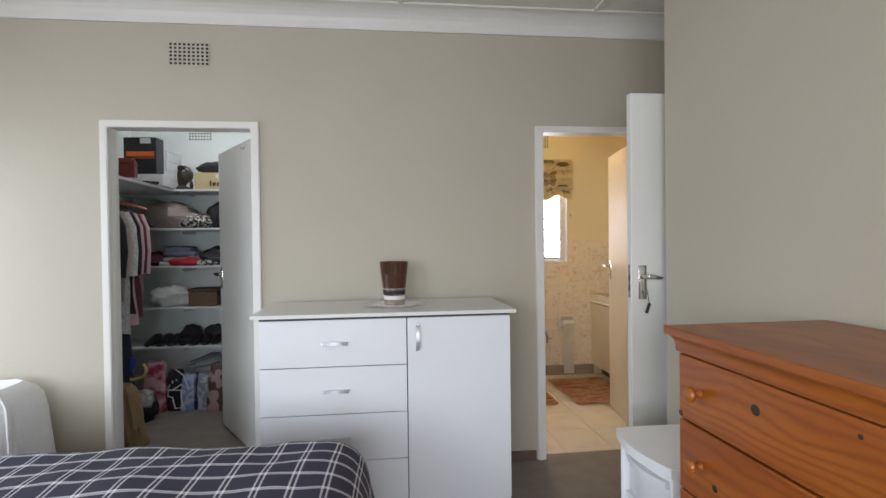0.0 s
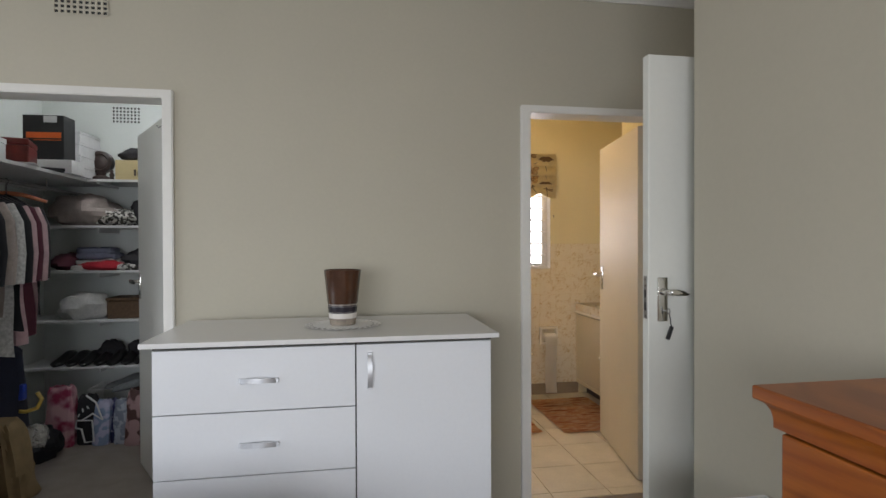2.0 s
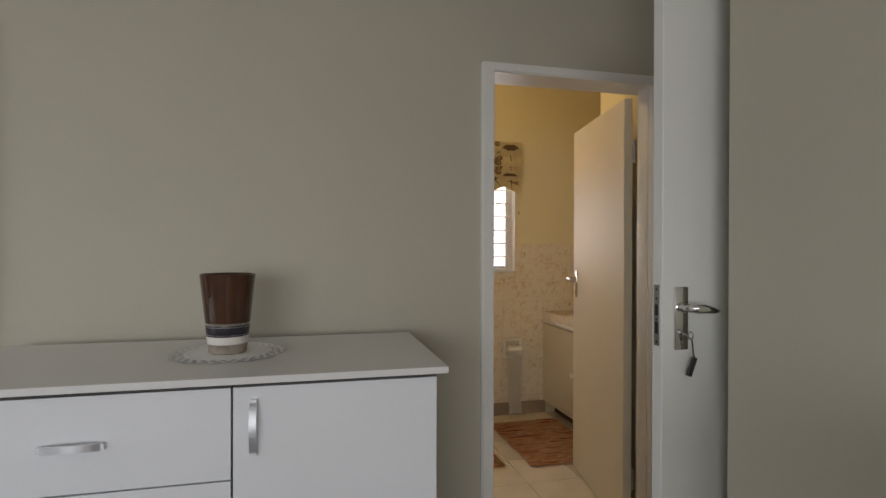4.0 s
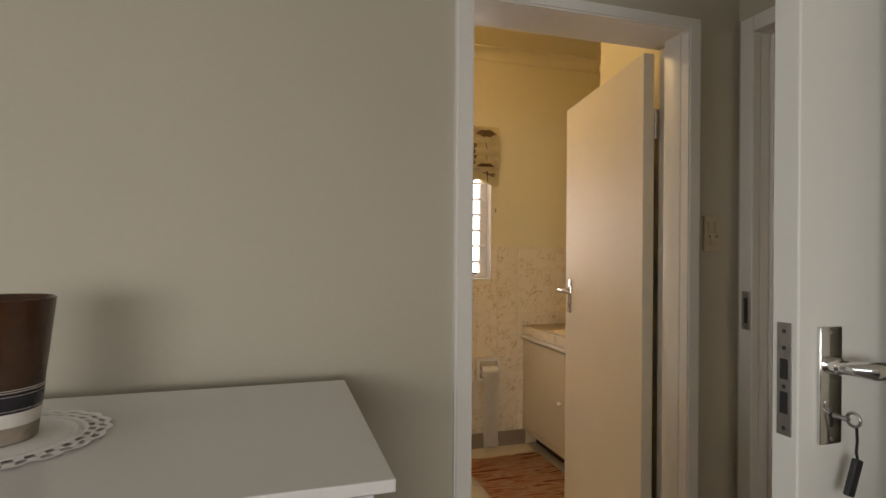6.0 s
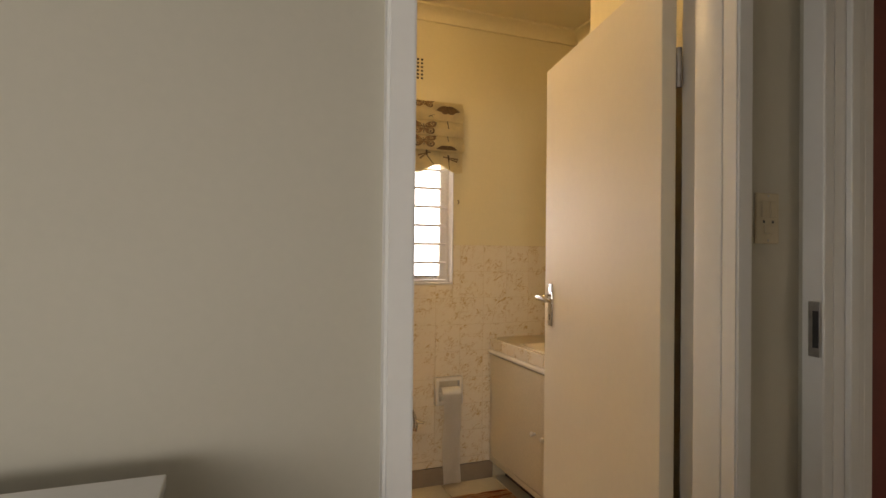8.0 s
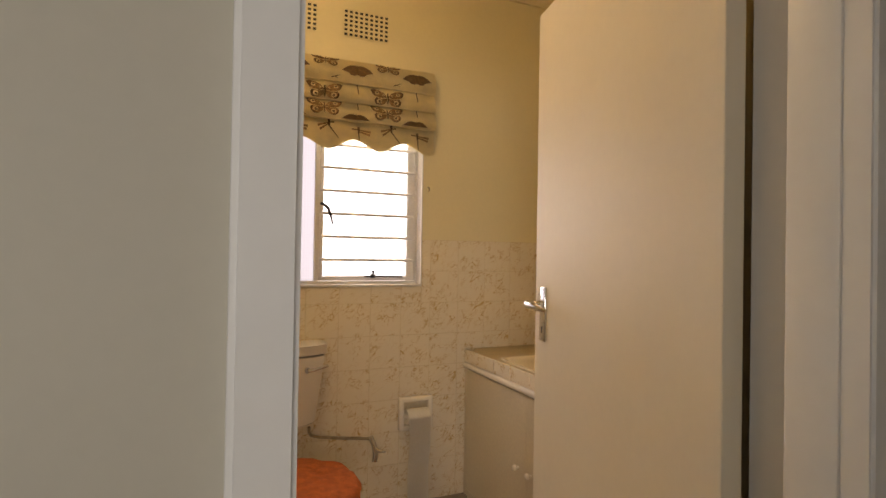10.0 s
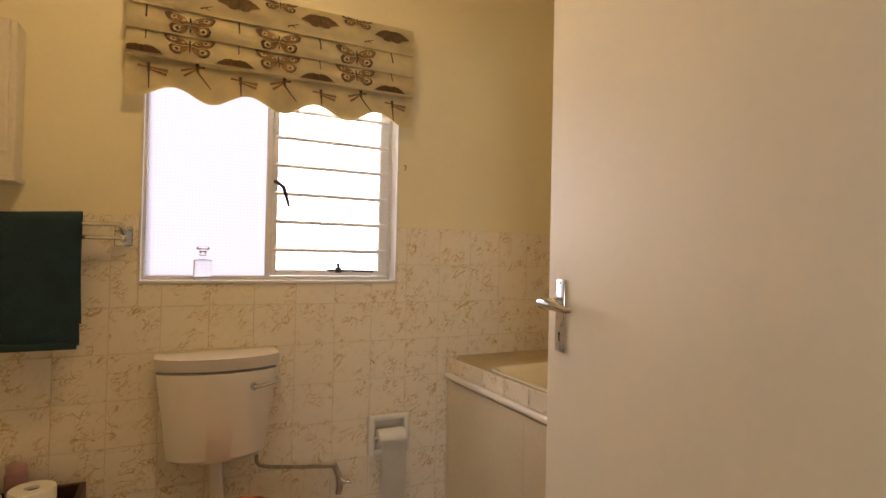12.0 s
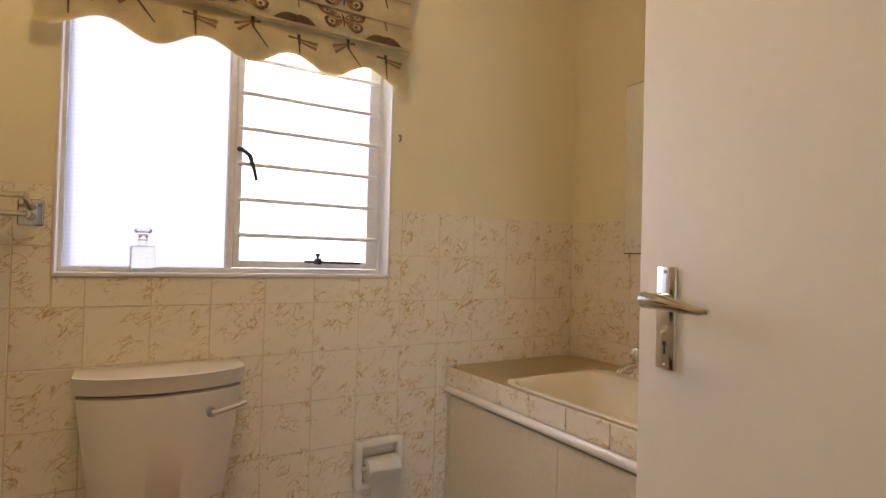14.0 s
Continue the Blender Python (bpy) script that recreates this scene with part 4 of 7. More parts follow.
M_MIRROR = mat("mirror_glass", (0.86, 0.87, 0.86), 0.02, 1.0, vary=0.01)
# Self-lit sheet stands in for the bright outdoors beyond the panes.
M_BACKDROP = bpy.data.materials.new("glowing_outdoor_sheet")
M_BACKDROP.use_nodes = True
_b = M_BACKDROP.node_tree.nodes["Principled BSDF"]
_b.inputs["Emission Color"].default_value, _b.inputs["Emission Strength"].default_value = (0.95, 0.93, 1.0, 1), 2.2
M_BLIND = mat("cream_printed_cotton", (0.86, 0.735, 0.45), 0.9, vary=0.2, scale=11, bump=0.25, bump_scale=350, fine=0.06)
M_PRINT = mat("brown_fabric_print", (0.27, 0.165, 0.07), 0.9, vary=0.35, scale=60, fine=0.3, bump_scale=160)
M_PRINTMID = mat("mid_brown_fabric_print", (0.17, 0.1, 0.042), 0.9, vary=0.35, scale=60, fine=0.3, bump_scale=160)
M_PRINTDARK = mat("dark_brown_fabric_print", (0.1, 0.056, 0.023), 0.9, vary=0.3, scale=70)
M_PRINT2 = mat("pale_fabric_print", (0.68, 0.55, 0.32), 0.9, vary=0.3, scale=60)
M_TOWEL = mat("dark_teal_terry", (0.048, 0.098, 0.125), 0.95, vary=0.15, scale=20, bump=0.9, bump_scale=420, fine=0.25)
M_TOWELBAND = mat("dark_teal_woven_band", (0.012, 0.04, 0.042), 0.8, bump=0.2)
M_COUNTER = mat("ochre_vanity_top", (0.40, 0.31, 0.15), 0.28, vary=0.12, scale=18, fine=0.1)
M_VANITY = mat("cream_cupboard_paint", (0.70, 0.62, 0.48), 0.4, vary=0.04, scale=4, bump=0.04)
M_BASIN = mat("cream_enamel", (0.78, 0.70, 0.55), 0.15, vary=0.02, scale=5, fine=0.006)
M_PAPER = mat("white_tissue_paper", (0.84, 0.80, 0.74), 0.95, vary=0.03, bump=0.06, bump_scale=200)
M_ORANGE = mat("orange_plush", (0.52, 0.13, 0.035), 0.95, vary=0.25, scale=30, bump=1.0, bump_scale=260, fine=0.3)
M_WICKER = mat("dark_brown_board_and_roll_hole_dark", (0.045, 0.018, 0.012), 0.5, vary=0.2, scale=20)
M_PINKJAR = mat("pink_plastic", (0.6, 0.32, 0.33), 0.3, Transmission_Weight=0.4)
M_WINPAINT = mat("white_window_paint", (0.72, 0.70, 0.68), 0.4, vary=0.06, scale=10)
M_BAR = mat("grey_white_bar_paint", (0.80, 0.78, 0.78), 0.45)
M_BRASSY = mat("dull_chrome_pipe", (0.40, 0.34, 0.26), 0.35, 1.0, vary=0.2, scale=40)

# window
win = thing("window_bathroom", (1.49, YN + 0.07, WZ0), "white steel window with obscure glass and burglar bars", "window", kind="structure")
WY = YN + 0.072
fr = bmesh.new()
box(WX0, WX0 + 0.014, WY - 0.014, WY + 0.014, WZ0, WZ1, fr, 0.002)
box(WX1 - 0.014, WX1, WY - 0.014, WY + 0.014, WZ0, WZ1, fr, 0.002)
box(WX0 + 0.014, WX1 - 0.014, WY - 0.014, WY + 0.014, WZ0, WZ0 + 0.018, fr, 0.002)
box(WX0 + 0.014, WX1 - 0.014, WY - 0.014, WY + 0.014, WZ1 - 0.018, WZ1, fr, 0.002)
part("window_frame", fr, M_WINPAINT, win)
part("mullion", box(1.438, 1.4575, WY - 0.018, WY + 0.014, WZ0 + 0.018, WZ1 - 0.018, bevel=0.003), M_WINPAINT, win)
sash = bmesh.new()
box(1.4585, 1.478, WY - 0.016, WY + 0.01, WZ0 + 0.02, WZ1 - 0.02, sash, 0.002)
box(1.886, 1.926, WY - 0.016, WY + 0.01, WZ0 + 0.02, WZ1 - 0.02, sash, 0.002)
box(1.478, 1.886, WY - 0.016, WY + 0.01, WZ0 + 0.02, WZ0 + 0.042, sash, 0.002)
box(1.478, 1.886, WY - 0.016, WY + 0.01, WZ1 - 0.04, WZ1 - 0.02, sash, 0.002)
sash = part("sash", sash, M_WINPAINT, win)
for nm, x0, x1, z0, z1 in (("fixed_pane", WX0 + 0.014, 1.438, WZ0 + 0.018, WZ1 - 0.018), ("sash_pane", 1.478, 1.886, WZ0 + 0.042, WZ1 - 0.04)):
    g = part("pane", box(x0, x1, WY - 0.002, WY + 0.002, z0, z1), M_OBSCURE if nm == "fixed_pane" else M_GLASS, win if nm == "fixed_pane" else sash, "obscure patterned glass" if nm == "fixed_pane" else "clear glass")
    g.visible_shadow = False
for i in range(8):
    z = 1.259 + 0.1065 * i
    if z < WZ1 - 0.03:
        part("burglar_bar", tube([(1.462, YN + 0.04, z), (1.914, YN + 0.04, z)], 0.0072, 10), M_BAR, win, "white painted burglar bar", True)
hd = tube([(1.468, WY - 0.018, 1.517), (1.472, WY - 0.045, 1.512), (1.492, WY - 0.052, 1.495), (1.506, WY - 0.05, 1.455), (1.514, WY - 0.048, 1.422)], [0.008, 0.007, 0.0075, 0.006, 0.005], 12)
part("casement_handle", hd, M_BLACK, win, "black iron casement handle", True)
sb = bmesh.new()
tube([(1.672, WY - 0.03, 1.183), (1.862, WY - 0.026, 1.18)], 0.0042, 8, sb)
lathe([(0.012, 0), (0.013, 0.01), (0.012, 0.02)], 16, sb, Matrix.Translation((1.715, WY - 0.03, 1.174)))
tube([(1.715, WY - 0.03, 1.19), (1.715, WY - 0.03, 1.21)], [0.004, 0.009], 10, sb)
for x in (1.69, 1.75, 1.8, 1.84):
    lathe([(0.006, 0), (0.006, 0.006)], 10, sb, Matrix.Translation((x, WY - 0.029, 1.178)))
part("peg_stay", sb, M_BLACK, win, "black iron peg stay", True)
part("window_sill", box(WX0 - 0.002, WX1 + 0.002, YN - 0.012, WY - 0.014, WZ0 - 0.006, WZ0 + 0.004, bevel=0.002), M_WINPAINT, win, "white painted sill edge")
rv = bmesh.new()
box(WX0 - 0.001, WX0 + 0.004, YN - 0.01, WY - 0.014, WZ0 + 0.004, WZ1, rv)
box(WX1 - 0.004, WX1 + 0.001, YN - 0.01, WY - 0.014, WZ0 + 0.004, WZ1, rv)
part("reveal", rv, M_WINPAINT, win, "white painted window reveal")
tagged(part("backdrop_outdoors", box(-1.0, 4.0, 7.4, 7.42, 0.2, 4.4), M_BACKDROP), "glowing sheet standing in for daylight outside the window", "backdrop", kind="structure")

# perfume bottle on the sill
bot = thing("glass_bottle", (1.222, YN + 0.035, WZ0 + 0.004), "small square clear glass bottle with a stopper", "bottle", rz=8)
part("body", box(-0.03, 0.03, -0.018, 0.018, 0.0, 0.072, bevel=0.006), M_CLEAR, bot, "", True)
part("neck", lathe([(0.011, 0.072), (0.01, 0.086), (0.014, 0.09)], 18), M_CLEAR, bot, "", True)
part("stopper", lathe([(0.01, 0.091), (0.012, 0.1), (0.023, 0.112), (0.02, 0.118), (0.006, 0.121)], 18), M_CLEAR, bot, "flared glass stopper", True)

# roman blind
blind = thing("roman_blind", (1.483, YN - 0.03, 1.75), "cream roman blind printed with brown butterflies, raised", "blind")
BX0, BX1 = 0.972, 1.984
folds = [2.168, 2.06, 1.973, 1.89, 1.755]


def blind_y(z):
    """The cloth's distance in front of the wall: each fold swells towards its lower edge."""
    for k, (a, b) in enumerate(zip(folds, folds[1:])):
        if z > b + 1e-6 or k == len(folds) - 2:
            s = min(max((a - z) / (a - b), 0), 1)
            if k == len(folds) - 2:
                return YN - 0.03 - 0.012 * s
            return YN - 0.028 - 0.004 * k - 0.026 * math.sin(s * math.pi * 0.7) ** 1.3
    return YN - 0.03


def hem(x):
    """Scalloped lower edge with four arches."""
    s = (x - BX0) / (BX1 - BX0)
    return 1.770 + 0.018 * s - 0.023 * math.cos(2 * math.pi * (x - 0.994) / 0.2395)


def blind_surface(zs_of, nx, off=0.0):
    bm = bmesh.new()
    g = []
    for i in range(nx + 1):
        x = BX0 + (BX1 - BX0) * i / nx
        g.append([bm.verts.new((x, blind_y(z) - off + 0.0025 * math.sin(x * 21 + z * 30), z)) for z in zs_of(x)])
    for i in range(nx):
        for j in range(len(g[0]) - 1):
            bm.faces.new((g[i][j], g[i + 1][j], g[i + 1][j + 1], g[i][j + 1]))
    return bm


for k, (a, b) in enumerate(zip(folds, folds[1:])):
    last = k == len(folds) - 2
    bm = blind_surface((lambda x: [a + (hem(x) - a) * t / 8 for t in range(9)]) if last else (lambda x: [a + (b - 0.002 + 0.004 - a) * t / 8 for t in range(9)] ), 120 if last else 40)
    bmesh.ops.solidify(bm, geom=list(bm.faces), thickness=0.0025)
    part("skirt" if last else "fold", bm, M_BLIND, blind, "scalloped printed hem" if last else "", True)
    if not last:
        part("fold_return", box(BX0 + 0.001, BX1 - 0.001, blind_y(b + 0.004) + 0.003, YN - 0.012, b - 0.001, b + 0.003), M_BLIND, blind)
# Two unseen sheets added behind the cloth to block light from the window.
part("lining", box(BX0 + 0.004, BX1 - 0.004, YN - 0.0115, YN - 0.0095, 1.85, 2.13), M_BLIND, blind)
part("skirt_lining", blind_surface(lambda x: [1.9 + (hem(x) + 0.003 - 1.9) * t / 8 for t in range(9)], 120, -0.006), M_BLIND, blind, "unseen cream sheet that stops window light", True)
part("head_rail", box(BX0 + 0.003, BX1 - 0.003, YN - 0.028, YN - 0.001, 2.13, 2.162), M_SHELF, blind)


def print_mesh(name, material, shapes, cx, cz, size, squash=1.0, lift=0.0, lo=None, hi=None):
    """Printed shapes of one colour lying on the cloth, following its folds and cut off where the cloth turns in."""
    bm = bmesh.new()
    for pts in shapes:
        ring = []
        for (u0, v0), (u1, v1) in zip(pts, pts[1:] + pts[:1]):
            for t in (0.0, 0.5):
                ring.append((u0 + (u1 - u0) * t, v0 + (v1 - v0) * t))
        vs = []
        for u, v in ring:
            x, z = cx + u * size, cz + v * size * squash
            x = min(max(x, BX0 + 0.002), BX1 - 0.002)
            if lo is not None:
                z = max(z, lo)
            if hi is not None:
                z = min(z, hi)
            z = max(z, hem(x) + 0.003)
            vs.append(bm.verts.new((x, blind_y(z) - 0.0042 - lift + 0.0025 * math.sin(x * 21 + z * 30), z)))
        bm.faces.new(vs)
    bmesh.ops.triangulate(bm, faces=bm.faces)
    return part(name, bm, material, blind)


def both(shapes):
    return shapes + [[(-u, v) for u, v in p] for p in shapes]


def stroke(x0, z0, x1, z1, w, w1=None):
    """A thin tapering line."""
    d = math.hypot(x1 - x0, z1 - z0)
    nx, nz = -(z1 - z0) / d, (x1 - x0) / d
    w1 = w if w1 is None else w1
    return [(x0 + nx * w, z0 + nz * w), (x1 + nx * w1, z1 + nz * w1), (x1 - nx * w1, z1 - nz * w1), (x0 - nx * w, z0 - nz * w)]


def ring_spot(cx, cz, r):
    return [(cx + r * math.cos(k * math.pi / 4), cz + r * math.sin(k * math.pi / 4)) for k in range(8)]


UPPER = [(0.03, 0.06), (0.16, 0.3), (0.4, 0.46), (0.66, 0.5), (0.8, 0.42), (0.74, 0.24), (0.66, 0.1), (0.5, 0.02), (0.25, -0.02)]
LOWER = [(0.03, 0.0), (0.3, -0.04), (0.55, 0.0), (0.64, -0.14), (0.6, -0.32), (0.46, -0.44), (0.28, -0.42), (0.12, -0.28), (0.05, -0.14)]
RIM_U = [(0.5, 0.47), (0.66, 0.5), (0.8, 0.42), (0.74, 0.24), (0.66, 0.1), (0.62, 0.14), (0.68, 0.26), (0.7, 0.38), (0.62, 0.43)]
RIM_L = [(0.55, 0.0), (0.64, -0.14), (0.6, -0.32), (0.46, -0.44), (0.28, -0.42), (0.3, -0.38), (0.44, -0.39), (0.55, -0.29), (0.58, -0.14), (0.52, -0.03)]
BODY = [(-0.02, 0.3), (0.02, 0.3), (0.035, 0.1), (0.025, -0.25), (0.0, -0.36), (-0.025, -0.25), (-0.035, 0.1)]
MOTH = [(0.0, 0.26), (0.2, 0.31), (0.45, 0.27), (0.7, 0.12), (0.92, -0.1), (0.72, -0.14), (0.52, -0.2), (0.4, -0.32), (0.15, -0.34), (0.0, -0.24)]


def butterfly(cx, cz, size, squash=1.0, lo=None, hi=None):
    """A pale butterfly with eye spots, dark wing rims and veins."""
    a = (cx, cz, size, squash)
    print_mesh("wing_print", M_PRINT, both([UPPER, LOWER]), *a, lo=lo, hi=hi)
    print_mesh("spot_print", M_PRINT2, both([ring_spot(0.5, 0.28, 0.11), ring_spot(0.4, -0.2, 0.13), ring_spot(0.2, 0.16, 0.06)]), *a, lift=0.0008, lo=lo, hi=hi)["kind"] = "stuff"
    veins = [stroke(0.05, 0.05, 0.6, 0.4, 0.012), stroke(0.05, 0.03, 0.62, 0.16, 0.012), stroke(0.05, -0.02, 0.5, -0.36, 0.012)]
    print_mesh("rim_print", M_PRINTDARK, both([RIM_U, RIM_L, ring_spot(0.5, 0.28, 0.05), ring_spot(0.4, -0.2, 0.06)] + veins) + [BODY], *a, lift=0.0016, lo=lo, hi=hi)


def moth(cx, cz, size, squash=1.0, lo=None, hi=None):
    """A dark moth with spread veined wings."""
    a = (cx, cz, size, squash)
    print_mesh("wing_print", M_PRINTMID, both([MOTH]), *a, lo=lo, hi=hi)
    veins = [stroke(0.04, 0.2, 0.6, 0.16, 0.016, 0.01), stroke(0.04, 0.12, 0.74, 0.0, 0.016, 0.01), stroke(0.04, 0.0, 0.5, -0.18, 0.016, 0.01), stroke(0.1, 0.28, 0.9, -0.09, 0.014, 0.02), stroke(0.03, -0.08, 0.25, -0.3, 0.016, 0.01)]
    print_mesh("vein_print", M_PRINTDARK, both(veins) + [BODY], *a, lift=0.0008, lo=lo, hi=hi)


def dragonfly(cx, cz, size, lean):
    """A dragonfly: slender body and two pairs of long pale wings."""
    tip = (0.55, -0.85) if lean else (0.04, -0.9)
    wings = [stroke(0.0, 0.02, 0.75, -0.06, 0.03, 0.07), stroke(0.0, -0.06, 0.7, -0.24, 0.03, 0.07)] if not lean else [stroke(0.0, 0.0, -0.62, -0.2, 0.03, 0.06), stroke(0.0, -0.04, -0.5, -0.42, 0.03, 0.06)]
    short = [stroke(0.0, 0.03, -0.4, 0.05, 0.03, 0.05)] if not lean else [stroke(0.0, 0.02, 0.3, 0.06, 0.03, 0.05)]
    print_mesh("wing_print", M_PRINT, wings + short, cx, cz, size)
    print_mesh("body_print", M_PRINTDARK, [stroke(0.0, 0.2, 0.02, -0.2, 0.07, 0.05), stroke(0.02, -0.18, tip[0], tip[1], 0.035, 0.02)], cx, cz, size, lift=0.0008)


STEM = [(-0.05, 0.5), (0.05, 0.5), (0.05, -0.5), (-0.05, -0.5)]
for i in range(4):
    x = 1.026 + i * 0.2865
    moth(x, 2.119, 0.078)
    moth(x - 0.008, 1.893, 0.076, 0.95, lo=1.893)
    print_mesh("stem_print", M_PRINTDARK, [STEM], x + 0.003, 2.034, 0.05)
    print_mesh("stem_print", M_PRINTDARK, [STEM], x + 0.003, 1.955, 0.036)
    dragonfly(x + 0.012, 1.852, 0.078, False)
    if i < 3:
        x = 1.16 + i * 0.2905
        butterfly(x + 0.005, 2.152, 0.085, 0.7, hi=2.166)
        print_mesh("twig_print", M_PRINTDARK, [stroke(-0.7, -0.2, 0.6, 0.3, 0.08, 0.03), stroke(-0.2, 0.0, 0.3, -0.25, 0.06, 0.02)], x + 0.05, 2.078, 0.03)
        butterfly(x, 2.008, 0.1, 0.85, lo=1.976)
        butterfly(x, 1.936, 0.1, 0.78, lo=1.893, hi=1.97)
        dragonfly(x + 0.025, 1.873, 0.08, True)

# warm ceiling light
M_WARMGLASS = bpy.data.materials.new("lit_warm_opal_glass")
M_WARMGLASS.use_nodes = True
_b = M_WARMGLASS.node_tree.nodes["Principled BSDF"]
_b.inputs["Emission Color"].default_value, _b.inputs["Emission Strength"].default_value = (1.0, 0.735, 0.39, 1), 51.0
lamp = thing("ceiling_light", (1.2, 4.15, H2), "lit warm opal glass ceiling light in the bathroom", "ceiling light")
part("base", lathe([(0.07, -0.025), (0.08, -0.001)], 28, None, Matrix.Translation((1.2, 4.15, H2))), M_SHELF, lamp, "", True)
part("bowl", lathe([(0.02, -0.13), (0.065, -0.12), (0.1, -0.09), (0.105, -0.055), (0.08, -0.026)], 28, None, Matrix.Translation((1.2, 4.15, H2))), M_WARMGLASS, lamp, "lit opal glass bowl", True)

# chrome towel rail and towel
rail = thing("towel_rail", (0.75, YN, 1.28), "double chrome towel rail on the tiled wall", "towel rail")
for x in (0.98, 0.36):
    pl = part("wall_plate", box(x - 0.026, x + 0.026, YN - 0.014, YN - 0.008, 1.258, 1.322, bevel=0.004), M_CHROME, rail, "", True)
    part("arm", tube([(x, YN - 0.012, 1.304), (x - 0.004, YN - 0.045, 1.313), (x - 0.006, YN - 0.085, 1.326)], [0.011, 0.009, 0.009], 12), M_CHROME, pl, "", True)
    part("arm", tube([(x, YN - 0.012, 1.28), (x - 0.004, YN - 0.05, 1.284)], [0.011, 0.009], 12), M_CHROME, pl, "", True)
part("bar", tube([(0.36, YN - 0.085, 1.326), (0.974, YN - 0.085, 1.326)], 0.0075, 12), M_CHROME, rail, "", True)
part("bar", tube([(0.36, YN - 0.05, 1.284), (0.976, YN - 0.05, 1.284)], 0.0075, 12), M_CHROME, rail, "", True)
towel = thing("towel", (0.74, YN - 0.085, 0.93), "dark teal terry towel folded over the chrome rail", "towel")


def towel_sheet(x0, x1, zb, zt):
    bm = bmesh.new()
    path = [(-0.085 + 0.022, zb + 0.06)] + [(-0.085 + 0.02, zb + 0.06 + (zt - 0.02 - zb - 0.06) * k / 8) for k in range(1, 9)]
    path += [(-0.085 + 0.017 * math.cos(a), zt - 0.012 + 0.017 * math.sin(a)) for a in [math.pi * k / 6 for k in range(1, 6)]]
    path += [(-0.085 - 0.02, zt - 0.02 - (zt - 0.02 - zb) * k / 14) for k in range(0, 15)]
    nx = 26
    g = []
    for i in range(nx + 1):
        x = x0 + (x1 - x0) * i / nx
        g.append([bm.verts.new((x + 0.004 * math.sin(z * 9), YN + y + 0.005 * math.sin(x * 26 + z * 3) * (zt - z) * 2, z + 0.008 * math.sin(x * 8))) for y, z in path])
    for i in range(nx):
        for j in range(len(path) - 1):
            bm.faces.new((g[i][j], g[i + 1][j], g[i + 1][j + 1], g[i][j + 1]))
    bmesh.ops.solidify(bm, geom=list(bm.faces), thickness=0.008)
    return bm


part("cloth", towel_sheet(0.5, 0.876, 0.948, 1.352), M_TOWEL, towel, "", True)
part("woven_band", box(0.503, 0.874, YN - 0.1215, YN - 0.1145, 0.944, 0.966, bevel=0.002), M_TOWELBAND, towel, "darker woven border band")

# wall cabinet
wc = thing("wall_cabinet", (0.5, YN, 1.44), "cream wall cabinet with a small round knob", "cabinet")
part("carcass", box(0.26, 0.705, YN - 0.1, YN - 0.001, 1.452, 1.91, bevel=0.004), M_VANITY, wc)
part("door", box(0.262, 0.69, YN - 0.118, YN - 0.102, 1.522, 1.908, bevel=0.003), M_VANITY, wc)
part("shelf", box(0.25, 0.715, YN - 0.13, YN - 0.012, 1.438, 1.45, bevel=0.002), M_VANITY, wc)
lk = lathe([(0.013, 0), (0.013, 0.004), (0.011, 0.006)], 20)
bmesh.ops.transform(lk, matrix=Matrix.Translation((0.644, YN - 0.1, 1.489)) @ Matrix.Rotation(radians(90), 4, "X"), verts=lk.verts)
lock = part("lock", lk, M_BRASSY, wc, "dull brass cabinet lock", True)
# Black mark painted for the dark of the cabinet's keyhole.
part("keyhole", box(0.642, 0.646, YN - 0.1068, YN - 0.1058, 1.482, 1.494), M_BLACK, lock)
part("key", tube([(0.644, YN - 0.104, 1.493), (0.63, YN - 0.116, 1.499), (0.618, YN - 0.118, 1.504)], [0.002, 0.002, 0.003], 8), M_BRASSY, lock, "small brass key", True)

# toilet
toilet = thing("toilet", (1.28, 4.7, 0), "white ceramic toilet with a low wall cistern", "toilet")


def tank(x0, x1, y0, y1, z0, z1, taper_b, bulge, n=28):
    """A cistern body: bowed front, narrowing downwards."""
    bm = bmesh.new()
    rings = []
    steps = [(0.0, 1.0), (0.03, 1.0), (0.5, 0.5), (0.96, 0.04), (1.0, 0.0)]
    for s, t in steps:
        z = z1 + (z0 - z1) * s
        inset = taper_b * s
        c = (x0 + x1) / 2
        hw = (x1 - x0) / 2 - inset - (0.012 if s == 1.0 else 0)
        yf = y0 + 0.03 * s + (0.01 if s == 1.0 else 0)
        ring = [bm.verts.new((c + hw, y1, z)), ]
        for i in range(n + 1):
            u = 1 - 2 * i / n
            e = abs(u) ** 7
            ring.append(bm.verts.new((c + hw * u, yf - bulge * (1 - u * u) + (y1 - yf) * 0.16 * e, z)))
        ring.append(bm.verts.new((c - hw, y1, z)))
        rings.append(ring)
    for a, b in zip(rings, rings[1:]):
        k = len(a)
        for i in range(k):
            bm.faces.new((a[i], a[(i + 1) % k], b[(i + 1) % k], b[i]))
    bm.faces.new(rings[0])
    bm.faces.new(rings[-1][::-1])
    return bm


cis = part("cistern", tank(1.088, 1.462, 4.905, YN - 0.009, 0.55, 0.849, 0.036, 0.045), M_CERAMIC, toilet, "white ceramic cistern", True)
lid = tank(1.08, 1.47, 4.897, YN - 0.009, 0.853, 0.9, 0.0, 0.048)
